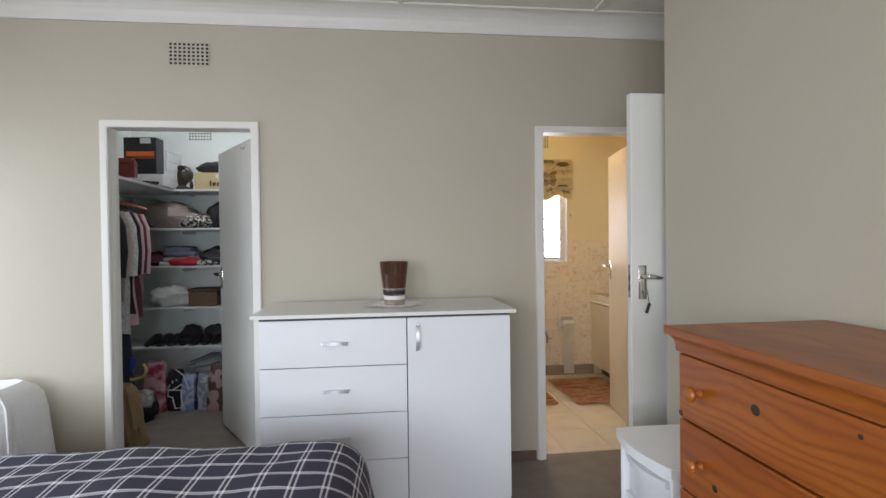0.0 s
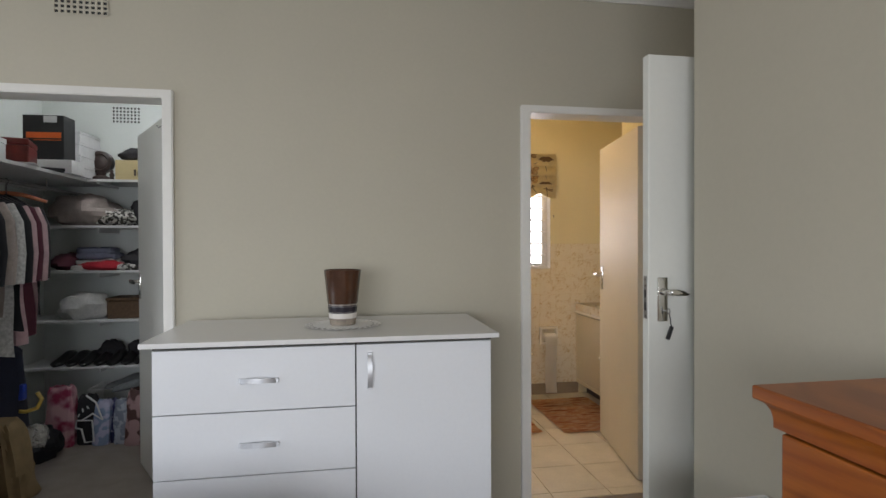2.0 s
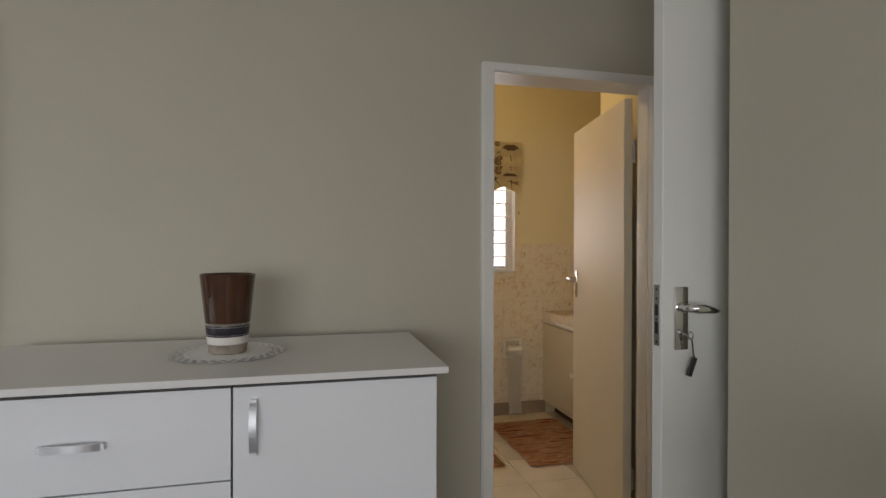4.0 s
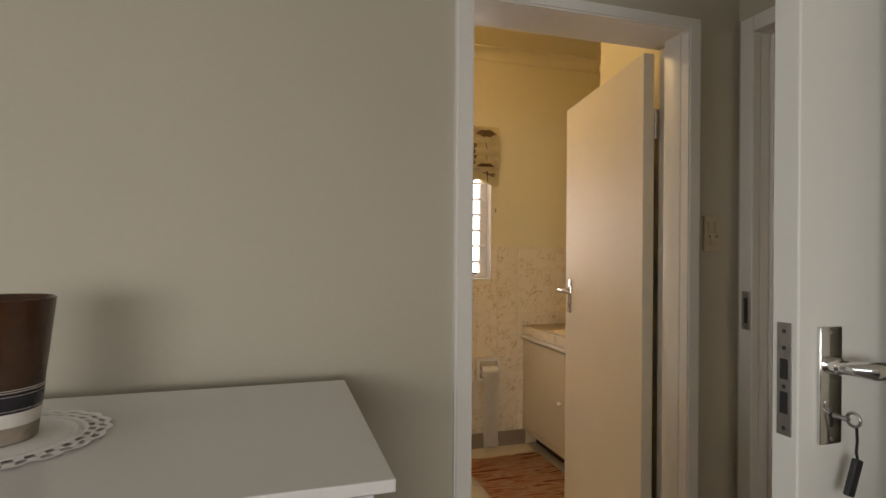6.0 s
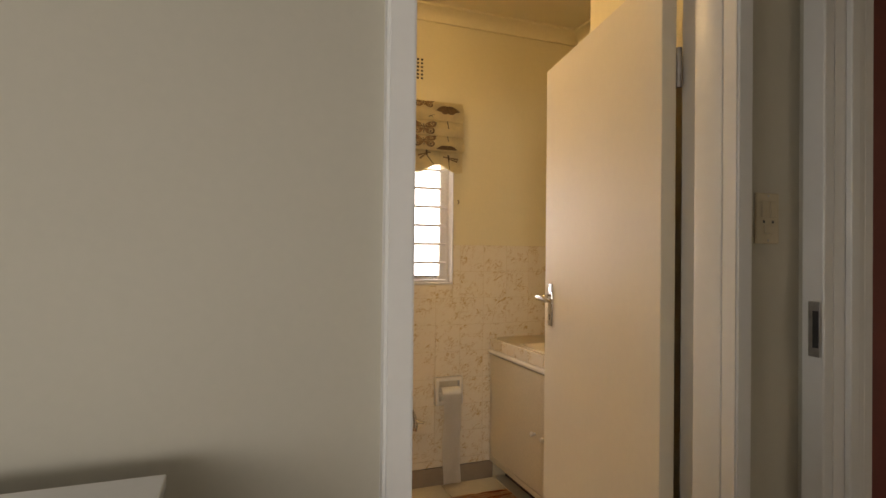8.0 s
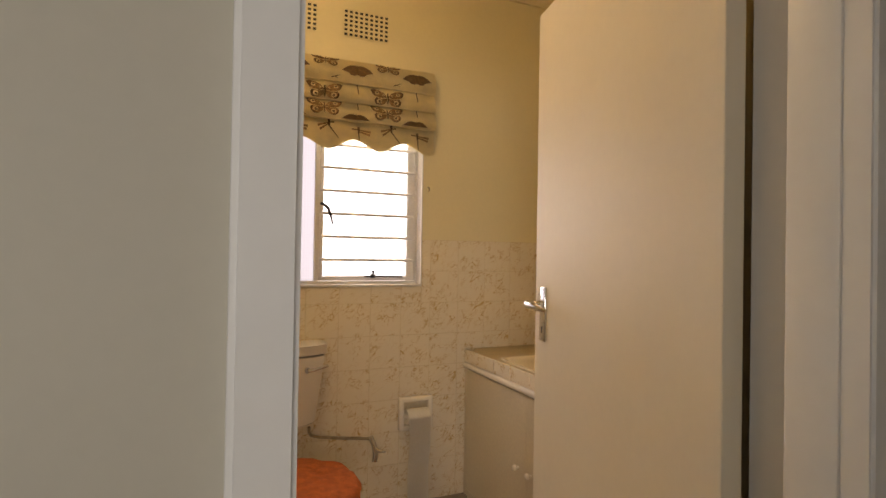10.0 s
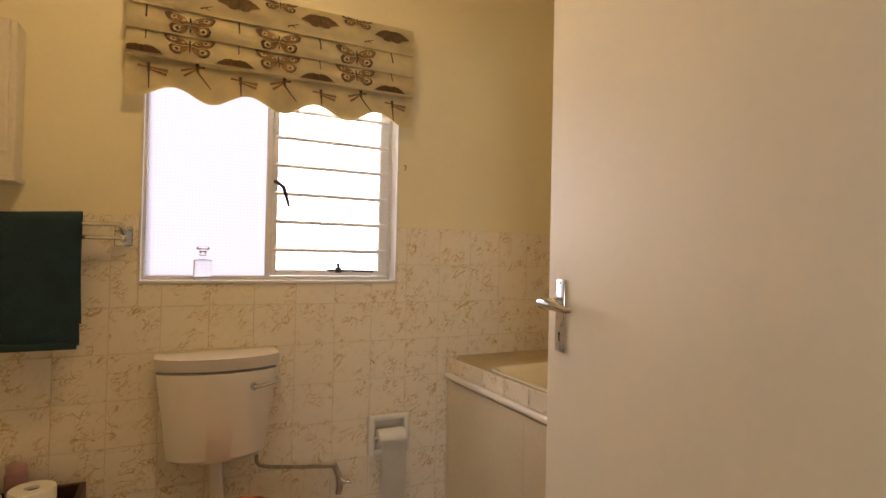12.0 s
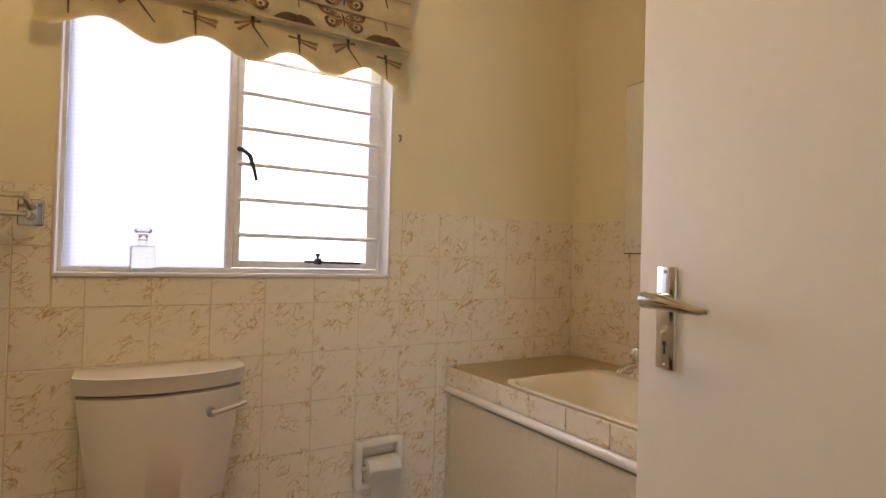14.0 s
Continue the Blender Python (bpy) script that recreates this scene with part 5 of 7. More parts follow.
bmesh.ops.bevel(lid, geom=[e for e in lid.edges if e.calc_face_angle(0) > 0.9 and min(v.co.z for v in e.verts) > 0.895], offset=0.02, segments=5, affect="EDGES")
part("cistern_lid", lid, M_CERAMIC, cis, "rounded white lid", True)
lv = tube([(1.378, 4.862, 0.803), (1.378, 4.845, 0.803)], [0.013, 0.012], 16)
tube([(1.378, 4.842, 0.803), (1.41, 4.842, 0.808), (1.462, 4.85, 0.818)], [0.008, 0.007, 0.005], 12, lv)
part("flush_lever", lv, M_CHROME, cis, "chrome flush lever", True)
part("flush_pipe", tube([(1.275, 4.97, 0.54), (1.28, 4.97, 0.42), (1.29, 4.94, 0.36), (1.295, 4.86, 0.35)], 0.022, 16), M_CERAMIC, toilet, "white flush pipe", True)


def bowl_mesh():
    bm = bmesh.new()
    n = 40
    rings = []
    for z, rx, ry, cy in ((0.0, 0.11, 0.17, 4.7), (0.05, 0.1, 0.16, 4.71), (0.2, 0.12, 0.17, 4.68), (0.32, 0.165, 0.215, 4.63), (0.385, 0.185, 0.24, 4.61), (0.398, 0.18, 0.235, 4.61), (0.39, 0.14, 0.19, 4.61), (0.28, 0.09, 0.12, 4.63), (0.2, 0.04, 0.05, 4.65)):
        rings.append([bm.verts.new((1.295 + rx * math.cos(2 * math.pi * i / n), cy + ry * math.sin(2 * math.pi * i / n), z)) for i in range(n)])
    for a, b in zip(rings, rings[1:]):
        for i in range(n):
            bm.faces.new((a[i], a[(i + 1) % n], b[(i + 1) % n], b[i]))
    bm.faces.new(rings[0][::-1])
    bm.faces.new(rings[-1])
    return bm


part("bowl", bowl_mesh(), M_CERAMIC, toilet, "white ceramic bowl", True)
cov = bmesh.new()
rings = []
for r, z in ((1.02, 0.4), (1.06, 0.412), (1.06, 0.435), (1.0, 0.452), (0.8, 0.463), (0.4, 0.466)):
    rings.append([cov.verts.new((1.32 + 0.2 * r * math.cos(2 * math.pi * i / 48) + 0.006 * math.sin(i * 2.3), 4.6 + 0.235 * r * math.sin(2 * math.pi * i / 48) + 0.006 * math.sin(i * 1.7), z + 0.005 * math.sin(i * 1.1 + r * 9))) for i in range(48)])
for a, b in zip(rings, rings[1:]):
    for i in range(48):
        cov.faces.new((a[i], a[(i + 1) % 48], b[(i + 1) % 48], b[i]))
cov.faces.new(rings[0][::-1])
cov.faces.new(rings[-1])
part("lid_cover", cov, M_ORANGE, toilet, "fluffy orange lid cover", True)

pipe = thing("water_pipe", (1.6, YN - 0.03, 0.3), "dull chrome water pipe with an angle valve", "pipe")
part("hose", tube([(1.405, 4.95, 0.538), (1.407, 4.96, 0.515), (1.42, 4.985, 0.49), (1.46, 5.0, 0.473), (1.55, 5.005, 0.457), (1.64, 5.005, 0.445), (1.69, 5.005, 0.437)], 0.0065, 12), M_BRASSY, pipe, "", True)
vv = tube([(1.695, 5.005, 0.445), (1.715, 5.005, 0.4), (1.72, 5.005, 0.36), (1.715, 5.005, 0.33)], [0.013, 0.012, 0.015, 0.013], 14)
part("valve", vv, M_CHROME, pipe, "chrome angle valve", True)
hv = tube([(1.72, 5.0, 0.39), (1.735, 4.985, 0.38), (1.76, 4.975, 0.378)], [0.008, 0.008, 0.005], 10)
part("valve_handle", hv, M_CHROME, pipe, "", True)

# toilet paper holder
tp = thing("paper_holder", (1.935, YN, 0.42), "cream ceramic paper holder set on the tiles", "paper holder")
outer, inner = (1.832, 2.0, 0.456, 0.613), (1.855, 1.977, 0.48, 0.59)
bm = bmesh.new()
box(outer[0], inner[0], YN - 0.045, YN - 0.0085, outer[2], outer[3], bm, 0.007, 3)
box(inner[1], outer[1], YN - 0.045, YN - 0.0085, outer[2], outer[3], bm, 0.007, 3)
box(inner[0] - 0.006, inner[1] + 0.006, YN - 0.045, YN - 0.0085, inner[3], outer[3], bm, 0.007, 3)
box(inner[0] - 0.006, inner[1] + 0.006, YN - 0.045, YN - 0.0085, outer[2], inner[2], bm, 0.007, 3)
part("surround", bm, M_CERAMIC, tp, "", True)
part("recess", box(inner[0], inner[1], YN - 0.012, YN - 0.0088, inner[2], inner[3]), M_VANITY, tp)
part("spindle", tube([(1.85, YN - 0.045, 0.525), (1.98, YN - 0.045, 0.525)], 0.008, 12), M_CERAMIC, tp)
roll = thing("paper_roll", (1.917, YN - 0.045, 0.525), "white toilet paper roll with a long hanging strip", "toilet paper")
bm = bmesh.new()
for r0, r1, x0, x1 in ((0.016, 0.036, 1.862, 1.972),):
    rr = []
    for r, x in ((r0, x0), (r1, x0), (r1, x1), (r0, x1)):
        rr.append([bm.verts.new((x, YN - 0.047 + r * math.cos(2 * math.pi * i / 36), 0.524 + r * math.sin(2 * math.pi * i / 36))) for i in range(36)])
    for a in range(4):
        for i in range(36):
            bm.faces.new((rr[a][i], rr[a][(i + 1) % 36], rr[(a + 1) % 4][(i + 1) % 36], rr[(a + 1) % 4][i]))
part("roll", bm, M_PAPER, roll, "", True)
bm = bmesh.new()
g = []
for i in range(7):
    x = 1.865 + 0.104 * i / 6
    col = []
    for k in range(21):
        s = k / 20
        z = 0.524 + (0.03 - 0.524) * s
        y = YN - 0.086 + 0.004 * min(1, s * 2.6) + 0.003 * math.sin(k * 0.9 + i)
        col.append(bm.verts.new((x + 0.004 * math.sin(k * 0.4), y, z)))
    g.append(col)
for i in range(6):
    for k in range(20):
        bm.faces.new((g[i][k], g[i + 1][k], g[i + 1][k + 1], g[i][k + 1]))
bmesh.ops.solidify(bm, geom=list(bm.faces), thickness=0.002)
part("hanging_strip", bm, M_PAPER, roll, "long unrolled paper strip", True)

# vanity
van = thing("vanity_cupboard", (2.47, 4.43, 0), "cream painted vanity cupboard under the basin", "vanity")
VF, VT, VY0 = 2.186, 0.821, 3.835
part("carcass", box(VF + 0.02, 2.783, VY0, YN - 0.01, 0.1, 0.724), M_VANITY, van)
part("plinth", box(VF + 0.1, 2.77, VY0, YN - 0.02, 0.0, 0.1), M_WICKER, van, "dark recessed plinth")
ys = [YN - 0.03, 4.463, 3.9]
for a, b in zip(ys, ys[1:]):
    d = part("door", box(VF, VF + 0.019, b + 0.0004, a - 0.0004, 0.135, 0.7215, bevel=0.0008), M_VANITY, van)
    ky = b + 0.05 if a == ys[0] else a - 0.046
    kb = lathe([(0.006, 0), (0.006, 0.01), (0.013, 0.016), (0.011, 0.026), (0.004, 0.03)], 16)
    bmesh.ops.transform(kb, matrix=Matrix.Translation((VF, ky, 0.418)) @ Matrix.Rotation(radians(-90), 4, "Y"), verts=kb.verts)
    part("knob", kb, M_CERAMIC, d, "small white knob", True)
part("bottom_rail", box(VF + 0.002, VF + 0.019, VY0, YN - 0.012, 0.1, 0.13, bevel=0.002), M_VANITY, van)
# Dark strips put the shade round the vanity doors into colour.
part("dark_gap", box(VF + 0.006, VF + 0.0195, VY0, YN - 0.0275, 0.7215, 0.7245), M_GAPSHADE, van)
part("dark_gap", box(VF + 0.012, VF + 0.0195, YN - 0.0299, YN - 0.0272, 0.13, 0.709), M_GAPSHADE, van)
part("end_stile", box(VF, VF + 0.019, YN - 0.027, YN - 0.011, 0.1, 0.724), M_VANITY, van)

top = thing("worktop", (2.47, 4.43, 0.725), "ochre vanity top edged with white tiles and a roll moulding", "counter")
# worktop round the basin opening
BCX, BCY, BRX, BRY = 2.45, 4.325, 0.238, 0.415
bm = bmesh.new()
n = 64
edge, rect = [], []
x0, x1, y0, y1 = VF + 0.002, 2.783, VY0, YN - 0.0095
for i in range(n):
    a = 2 * math.pi * i / n
    c, s = math.cos(a), math.sin(a)
    ec = abs(c) ** 0.2 * (1 if c >= 0 else -1)
    es = abs(s) ** 0.2 * (1 if s >= 0 else -1)
    edge.append((BCX + BRX * ec, BCY + BRY * es))
    k = min(((x1 - BCX) if c > 0 else (BCX - x0)) / max(abs(c), 1e-6), ((y1 - BCY) if s > 0 else (BCY - y0)) / max(abs(s), 1e-6))
    rect.append((BCX + c * k, BCY + s * k))
for zz in (VT, VT - 0.03):
    e = [bm.verts.new((x, y, zz)) for x, y in edge]
    r = [bm.verts.new((x, y, zz)) for x, y in rect]
    for i in range(n):
        bm.faces.new((e[i], e[(i + 1) % n], r[(i + 1) % n], r[i]))
part("slab", bm, M_COUNTER, top)
y = VY0
while y < YN - 0.02:
    y2 = min(y + 0.148, YN - 0.0105)
    part("edge_tile", box(VF - 0.006, VF + 0.002, y + 0.0015, y2 - 0.0005, 0.759, VT + 0.001, bevel=0.0015), M_TILE, top)
    y = y2 + 0.001
part("roll_moulding", tube([(VF + 0.002, VY0, 0.742), (VF + 0.002, YN - 0.0105, 0.742)], 0.0158, 16), M_CERAMIC, top, "white half-round moulding", True)
part("apron", box(VF + 0.0025, VF + 0.0145, VY0, YN - 0.0105, 0.7255, VT - 0.031), M_VANITY, top)

basin = thing("basin", (BCX, BCY, VT), "cream rectangular drop-in wash basin", "basin")
bm = bmesh.new()
prof = [(1.0, 0.002), (0.995, 0.007), (0.96, 0.008), (0.93, 0.004), (0.9, -0.012), (0.84, -0.05), (0.7, -0.1), (0.4, -0.125), (0.1, -0.13)]
rings = []
for f, dz in prof:
    ring = []
    for i in range(n):
        a = 2 * math.pi * i / n
        p = 0.2 + 0.5 * (1 - f)
        inner = min(1.0, (1 - f) / 0.06)
        c, s = math.cos(a), math.sin(a)
        ring.append(bm.verts.new((BCX - 0.042 * inner + (BRX + 0.012) * (1 - 0.17 * inner) * f * abs(c) ** p * (1 if c >= 0 else -1), BCY + (BRY + 0.012) * f * abs(s) ** p * (1 if s >= 0 else -1), VT + dz)))
    rings.append(ring)
for a, b in zip(rings, rings[1:]):
    for i in range(n):
        bm.faces.new((a[i], a[(i + 1) % n], b[(i + 1) % n], b[i]))
bm.faces.new(rings[-1])
part("bowl", bm, M_BASIN, basin, "", True)
tap = thing("tap", (2.645, 4.585, VT + 0.007), "chrome basin pillar tap with a domed head", "tap")
part("pillar", lathe([(0.022, 0), (0.02, 0.006), (0.014, 0.012), (0.016, 0.05), (0.019, 0.056)], 20, None, Matrix.Translation((2.645, 4.585, VT + 0.007))), M_CHROME, tap, "", True)
part("head", lathe([(0.019, 0.057), (0.024, 0.064), (0.023, 0.085), (0.016, 0.097), (0.006, 0.1)], 20, None, Matrix.Translation((2.645, 4.585, VT + 0.007))), M_CHROME, tap, "", True)
part("spout", tube([(2.645, 4.585, VT + 0.045), (2.605, 4.58, VT + 0.05), (2.555, 4.575, VT + 0.04), (2.545, 4.575, VT + 0.027)], [0.011, 0.011, 0.01, 0.009], 14), M_CHROME, tap, "", True)

mir = thing("mirror", (2.78, 4.35, 1.24), "frameless wall mirror above the basin", "mirror")
part("glass", box(2.768, 2.774, 3.95, 4.752, 1.242, 1.86), M_MIRROR, mir)
part("backing", box(2.7745, 2.783, 3.952, 4.756, 1.238, 1.864), M_WICKER, mir, "dark backing edge")

# plug hole left in the wall above the tiles
hk = thing("wall_hook", (1.975, YN, 1.61), "small dull wall hook beside the window", "hook")
part("hook", tube([(1.972, YN - 0.001, 1.618), (1.972, YN - 0.014, 1.615), (1.972, YN - 0.016, 1.603), (1.972, YN - 0.006, 1.598)], 0.004, 8), M_BRASSY, hk, "", True)

# box with spare rolls
bk = thing("storage_box", (0.7, 4.88, 0), "dark brown open box holding spare paper rolls", "box")
bm = bmesh.new()
box(0.44, 0.897, 4.8, 4.815, 0, 0.505, bm)
box(0.44, 0.897, 5.01, 5.025, 0, 0.505, bm)
box(0.44, 0.455, 4.815, 5.01, 0, 0.505, bm)
box(0.882, 0.897, 4.815, 5.01, 0, 0.505, bm)
box(0.455, 0.882, 4.815, 5.01, 0.37, 0.4, bm)
part("box", bm, M_WICKER, bk)


def spare_roll(x, y, z):
    t = thing("spare_roll", (x, y, z), "white spare toilet paper roll standing in the box", "toilet paper", group="spare paper rolls", rz=0)
    bm = bmesh.new()
    rr = []
    for r, h in ((0.02, 0.0), (0.056, 0.0), (0.059, 0.004), (0.059, 0.1), (0.056, 0.104), (0.02, 0.104)):
        rr.append([bm.verts.new((r * math.cos(2 * math.pi * i / 36), r * math.sin(2 * math.pi * i / 36), h)) for i in range(36)])
    for a in range(6):
        for i in range(36):
            bm.faces.new((rr[a][i], rr[a][(i + 1) % 36], rr[(a + 1) % 6][(i + 1) % 36], rr[(a + 1) % 6][i]))
    part("roll", bm, M_PAPER, t, "", True)
    # Dark disc imitates the shade down the roll's hole.
    part("core", lathe([(0.0195, 0.092), (0.0195, 0.094)], 24), M_WICKER, t, "dark disc painted as shade in the roll's hole")
    return t


r0 = spare_roll(0.778, 4.912, 0.445)
copy_thing(r0, pose(0.655, 4.878, 0.445))
copy_thing(r0, pose(0.525, 4.9, 0.445))
part("false_floor", box(0.456, 0.881, 4.816, 5.009, 0.401, 0.444), M_WICKER, bk)
jar = thing("plastic_jar", (0.725, 4.984, 0.445), "small pink plastic jar behind the rolls", "jar", rz=0)
part("body", lathe([(0.024, 0), (0.027, 0.008), (0.029, 0.12), (0.028, 0.126)], 24), M_PINKJAR, jar, "", True)
part("cap", lathe([(0.026, 0.127), (0.026, 0.15), (0.023, 0.154)], 24), M_PINKJAR, jar, "pink plastic cap", True)


def rag_rug(x0, x1, y0, y1, label):
    t = thing("rag_rug", ((x0 + x1) / 2, (y0 + y1) / 2, 0.001), label, "rug", group="rag rugs")
    bm = bmesh.new()
    nx, ny = 40, 90
    g = []
    for i in range(nx + 1):
        col = []
        for j in range(ny + 1):
            x = x0 + (x1 - x0) * i / nx
            y = y0 + (y1 - y0) * j / ny
            x += 0.006 * noise.noise((0.5, y * 14, i // 30)) * (1 if i in (0, nx) else 0)
            col.append(bm.verts.new((x, y, 0.011 + 0.0025 * math.sin(j * 2.2) + 0.003 * noise.noise((x * 20, y * 20, 1)))))
        g.append(col)
    for i in range(nx):
        for j in range(ny):
            bm.faces.new((g[i][j], g[i + 1][j], g[i + 1][j + 1], g[i][j + 1]))
    bmesh.ops.solidify(bm, geom=list(bm.faces), thickness=0.008)
    part("weave", bm, M_RUG, t, "", True)
    return t


rag_rug(1.66, 2.2, 4.02, 4.84, "orange and cream striped rag rug before the vanity")
rag_rug(0.98, 1.51, 4.06, 4.5, "orange and cream striped rag rug before the toilet")

# skirting tiles
structure("skirting_window_wall", box(-0.1, VF + 0.02, YN - 0.013, YN - 0.0005, -0.003, 0.098), M_SKIRTTILE, "brown-grey tiled skirting along the bathroom wall", "skirting")

# ---- walk-in closet ----


def cloth(name, colour, vary=0.15, scale=25, rough=0.9):
    return mat(name, colour, rough, vary=vary, scale=scale, bump=0.35, bump_scale=150, fine=0.08)


def patterned(name, a, b, scale, lo=0.47, hi=0.53):
    """A printed cloth or film of two colours."""
    m = bpy.data.materials.new(name)
    m.use_nodes = True
    nt, n, l, bs = nodes_of(m)
    geo = n.new("ShaderNodeNewGeometry")
    nz = n.new("ShaderNodeTexNoise")
    nz.inputs["Scale"].default_value, nz.inputs["Detail"].default_value = scale, 1.5
    l.new(geo.outputs["Position"], nz.inputs["Vector"])
    r = n.new("ShaderNodeValToRGB")
    r.color_ramp.elements[0].position, r.color_ramp.elements[1].position = lo, hi
    r.color_ramp.elements[0].color, r.color_ramp.elements[1].color = (*a, 1), (*b, 1)
    l.new(nz.outputs["Fac"], r.inputs[0])
    l.new(r.outputs[0], bs.inputs["Base Color"])
    bs.inputs["Roughness"].default_value = 0.6
    return m


M_BLACKC = cloth("black_cotton", (0.012, 0.012, 0.016))
M_GREYC = cloth("grey_stripe_cotton", (0.5, 0.5, 0.5), 0.3, 60)
M_PINKC = cloth("dusty_pink_cotton", (0.50, 0.34, 0.36))
M_MAROON = cloth("maroon_cotton", (0.09, 0.02, 0.035))
M_TAUPE = cloth("taupe_cotton", (0.34, 0.29, 0.27))
M_BLUEC = cloth("slate_blue_cotton", (0.17, 0.18, 0.25))
M_REDC = cloth("red_cotton", (0.42, 0.02, 0.035))
M_WHITEC = cloth("white_cotton_cloth", (0.62, 0.61, 0.6))
M_DARKC = cloth("charcoal_cloth", (0.03, 0.028, 0.032))
M_NAVYC = cloth("navy_cloth", (0.014, 0.018, 0.04))
M_ANIMAL = patterned("dark_and_white_print", (0.03, 0.025, 0.02), (0.62, 0.6, 0.56), 38)
M_PINKBAG = patterned("pink_printed_bag", (0.36, 0.04, 0.1), (0.68, 0.4, 0.45), 14, 0.4, 0.6)
M_BLUEBAG = patterned("lilac_blue_printed_bag", (0.25, 0.33, 0.5), (0.5, 0.5, 0.66), 16)
M_STARBAG = patterned("navy_spotted_bag", (0.03, 0.03, 0.1), (0.5, 0.5, 0.6), 55, 0.62, 0.66)
M_GREYBAG = patterned("grey_blue_plastic_film", (0.22, 0.25, 0.32), (0.42, 0.45, 0.52), 22)
M_CAMOBAG = patterned("brown_pink_printed_bag", (0.09, 0.04, 0.035), (0.4, 0.25, 0.25), 13)
M_KRAFT = mat("brown_kraft_paper", (0.26, 0.18, 0.09), 0.8, vary=0.2, scale=12, bump=0.3, bump_scale=30)
M_FILM = mat("clear_plastic_film", (0.6, 0.58, 0.54), 0.12, vary=0.2, scale=20, bump=0.8, bump_scale=45, Alpha=0.4)
M_BOXBLACK = mat("black_printed_carton", (0.012, 0.012, 0.014), 0.45, vary=0.1, scale=15)
M_BOXWHITE = mat("white_carton", (0.66, 0.66, 0.67), 0.6, vary=0.05, scale=15)
M_ORANGEINK = mat("orange_ink", (0.72, 0.13, 0.02), 0.6)
M_REDBOX = mat("dark_red_leather", (0.16, 0.018, 0.016), 0.35, vary=0.2, scale=20, bump=0.2)
M_CARTON = mat("pale_yellow_carton", (0.52, 0.42, 0.22), 0.6, vary=0.06, scale=12)
M_INK = mat("dark_brown_ink", (0.05, 0.03, 0.02), 0.6)
M_CARVED = mat("dark_carved_wood", (0.035, 0.02, 0.016), 0.4, vary=0.3, scale=40, bump=0.4)
M_ORANGEHANGER = mat("orange_wood_hanger", (0.42, 0.13, 0.06), 0.4)
M_WIRE = mat("white_plastic_hanger", (0.72, 0.72, 0.72), 0.4)
M_YELLOWHANGER = mat("yellow_plastic_hanger", (0.6, 0.42, 0.1), 0.4)
M_BLUEPL = mat("blue_plastic", (0.02, 0.06, 0.45), 0.35)
M_SHOE = mat("black_shoe_leather", (0.012, 0.011, 0.012), 0.4, vary=0.3, scale=30)
M_GREYSHOE = mat("grey_suede_shoe", (0.17, 0.18, 0.19), 0.85, vary=0.2, scale=40)
M_BROWNBOX = mat("brown_wicker_board", (0.13, 0.075, 0.04), 0.7, vary=0.3, scale=50, bump=0.5)

CBX0, CBX1, CBY, CYF = -2.148, -0.402, 4.948, 4.58
S_Z = [1.833, 1.504, 1.183, 0.831, 0.50]
for i, z in enumerate(S_Z):
    t = thing("closet_shelf", ((CBX0 + CBX1) / 2, CBY, z - 0.018), "white painted closet shelf board on the back wall", "shelf", group="closet shelves")
    part("board", box(-1.68 if i == 0 else CBX0, CBX1, CYF, CBY, z - 0.018, z, bevel=0.0015), M_SHELF, t)
    for x in (-1.62, -1.0):
        part("bracket", box(x - 0.006, x + 0.006, CYF + 0.02, CBY, z - 0.05 if i else z - 0.035, z - 0.0185), M_SHELF, t)
t = thing("side_shelf", (-1.9, 3.9, 1.815), "white side shelf above the hanging rail", "shelf")
part("board", box(CBX0, -1.682, 3.25, CBY, 1.813, 1.833, bevel=0.0015), M_SHELF, t)
part("batten", box(CBX0, CBX0 + 0.02, 3.25, CBY, 1.773, 1.8125), M_SHELF, t)
t = thing("hanging_rail", (-1.88, 3.9, 1.74), "steel hanging rail under the side shelf", "rail")
part("rail", tube([(-1.85, 3.23, 1.745), (-1.85, 4.94, 1.745)], 0.0125, 14), M_STEEL, t, "", True)
for y in (3.5, 4.4):
    part("rail_bracket", tube([(-1.85, y, 1.757), (-1.85, y, 1.813)], 0.006, 8), M_STEEL, t)


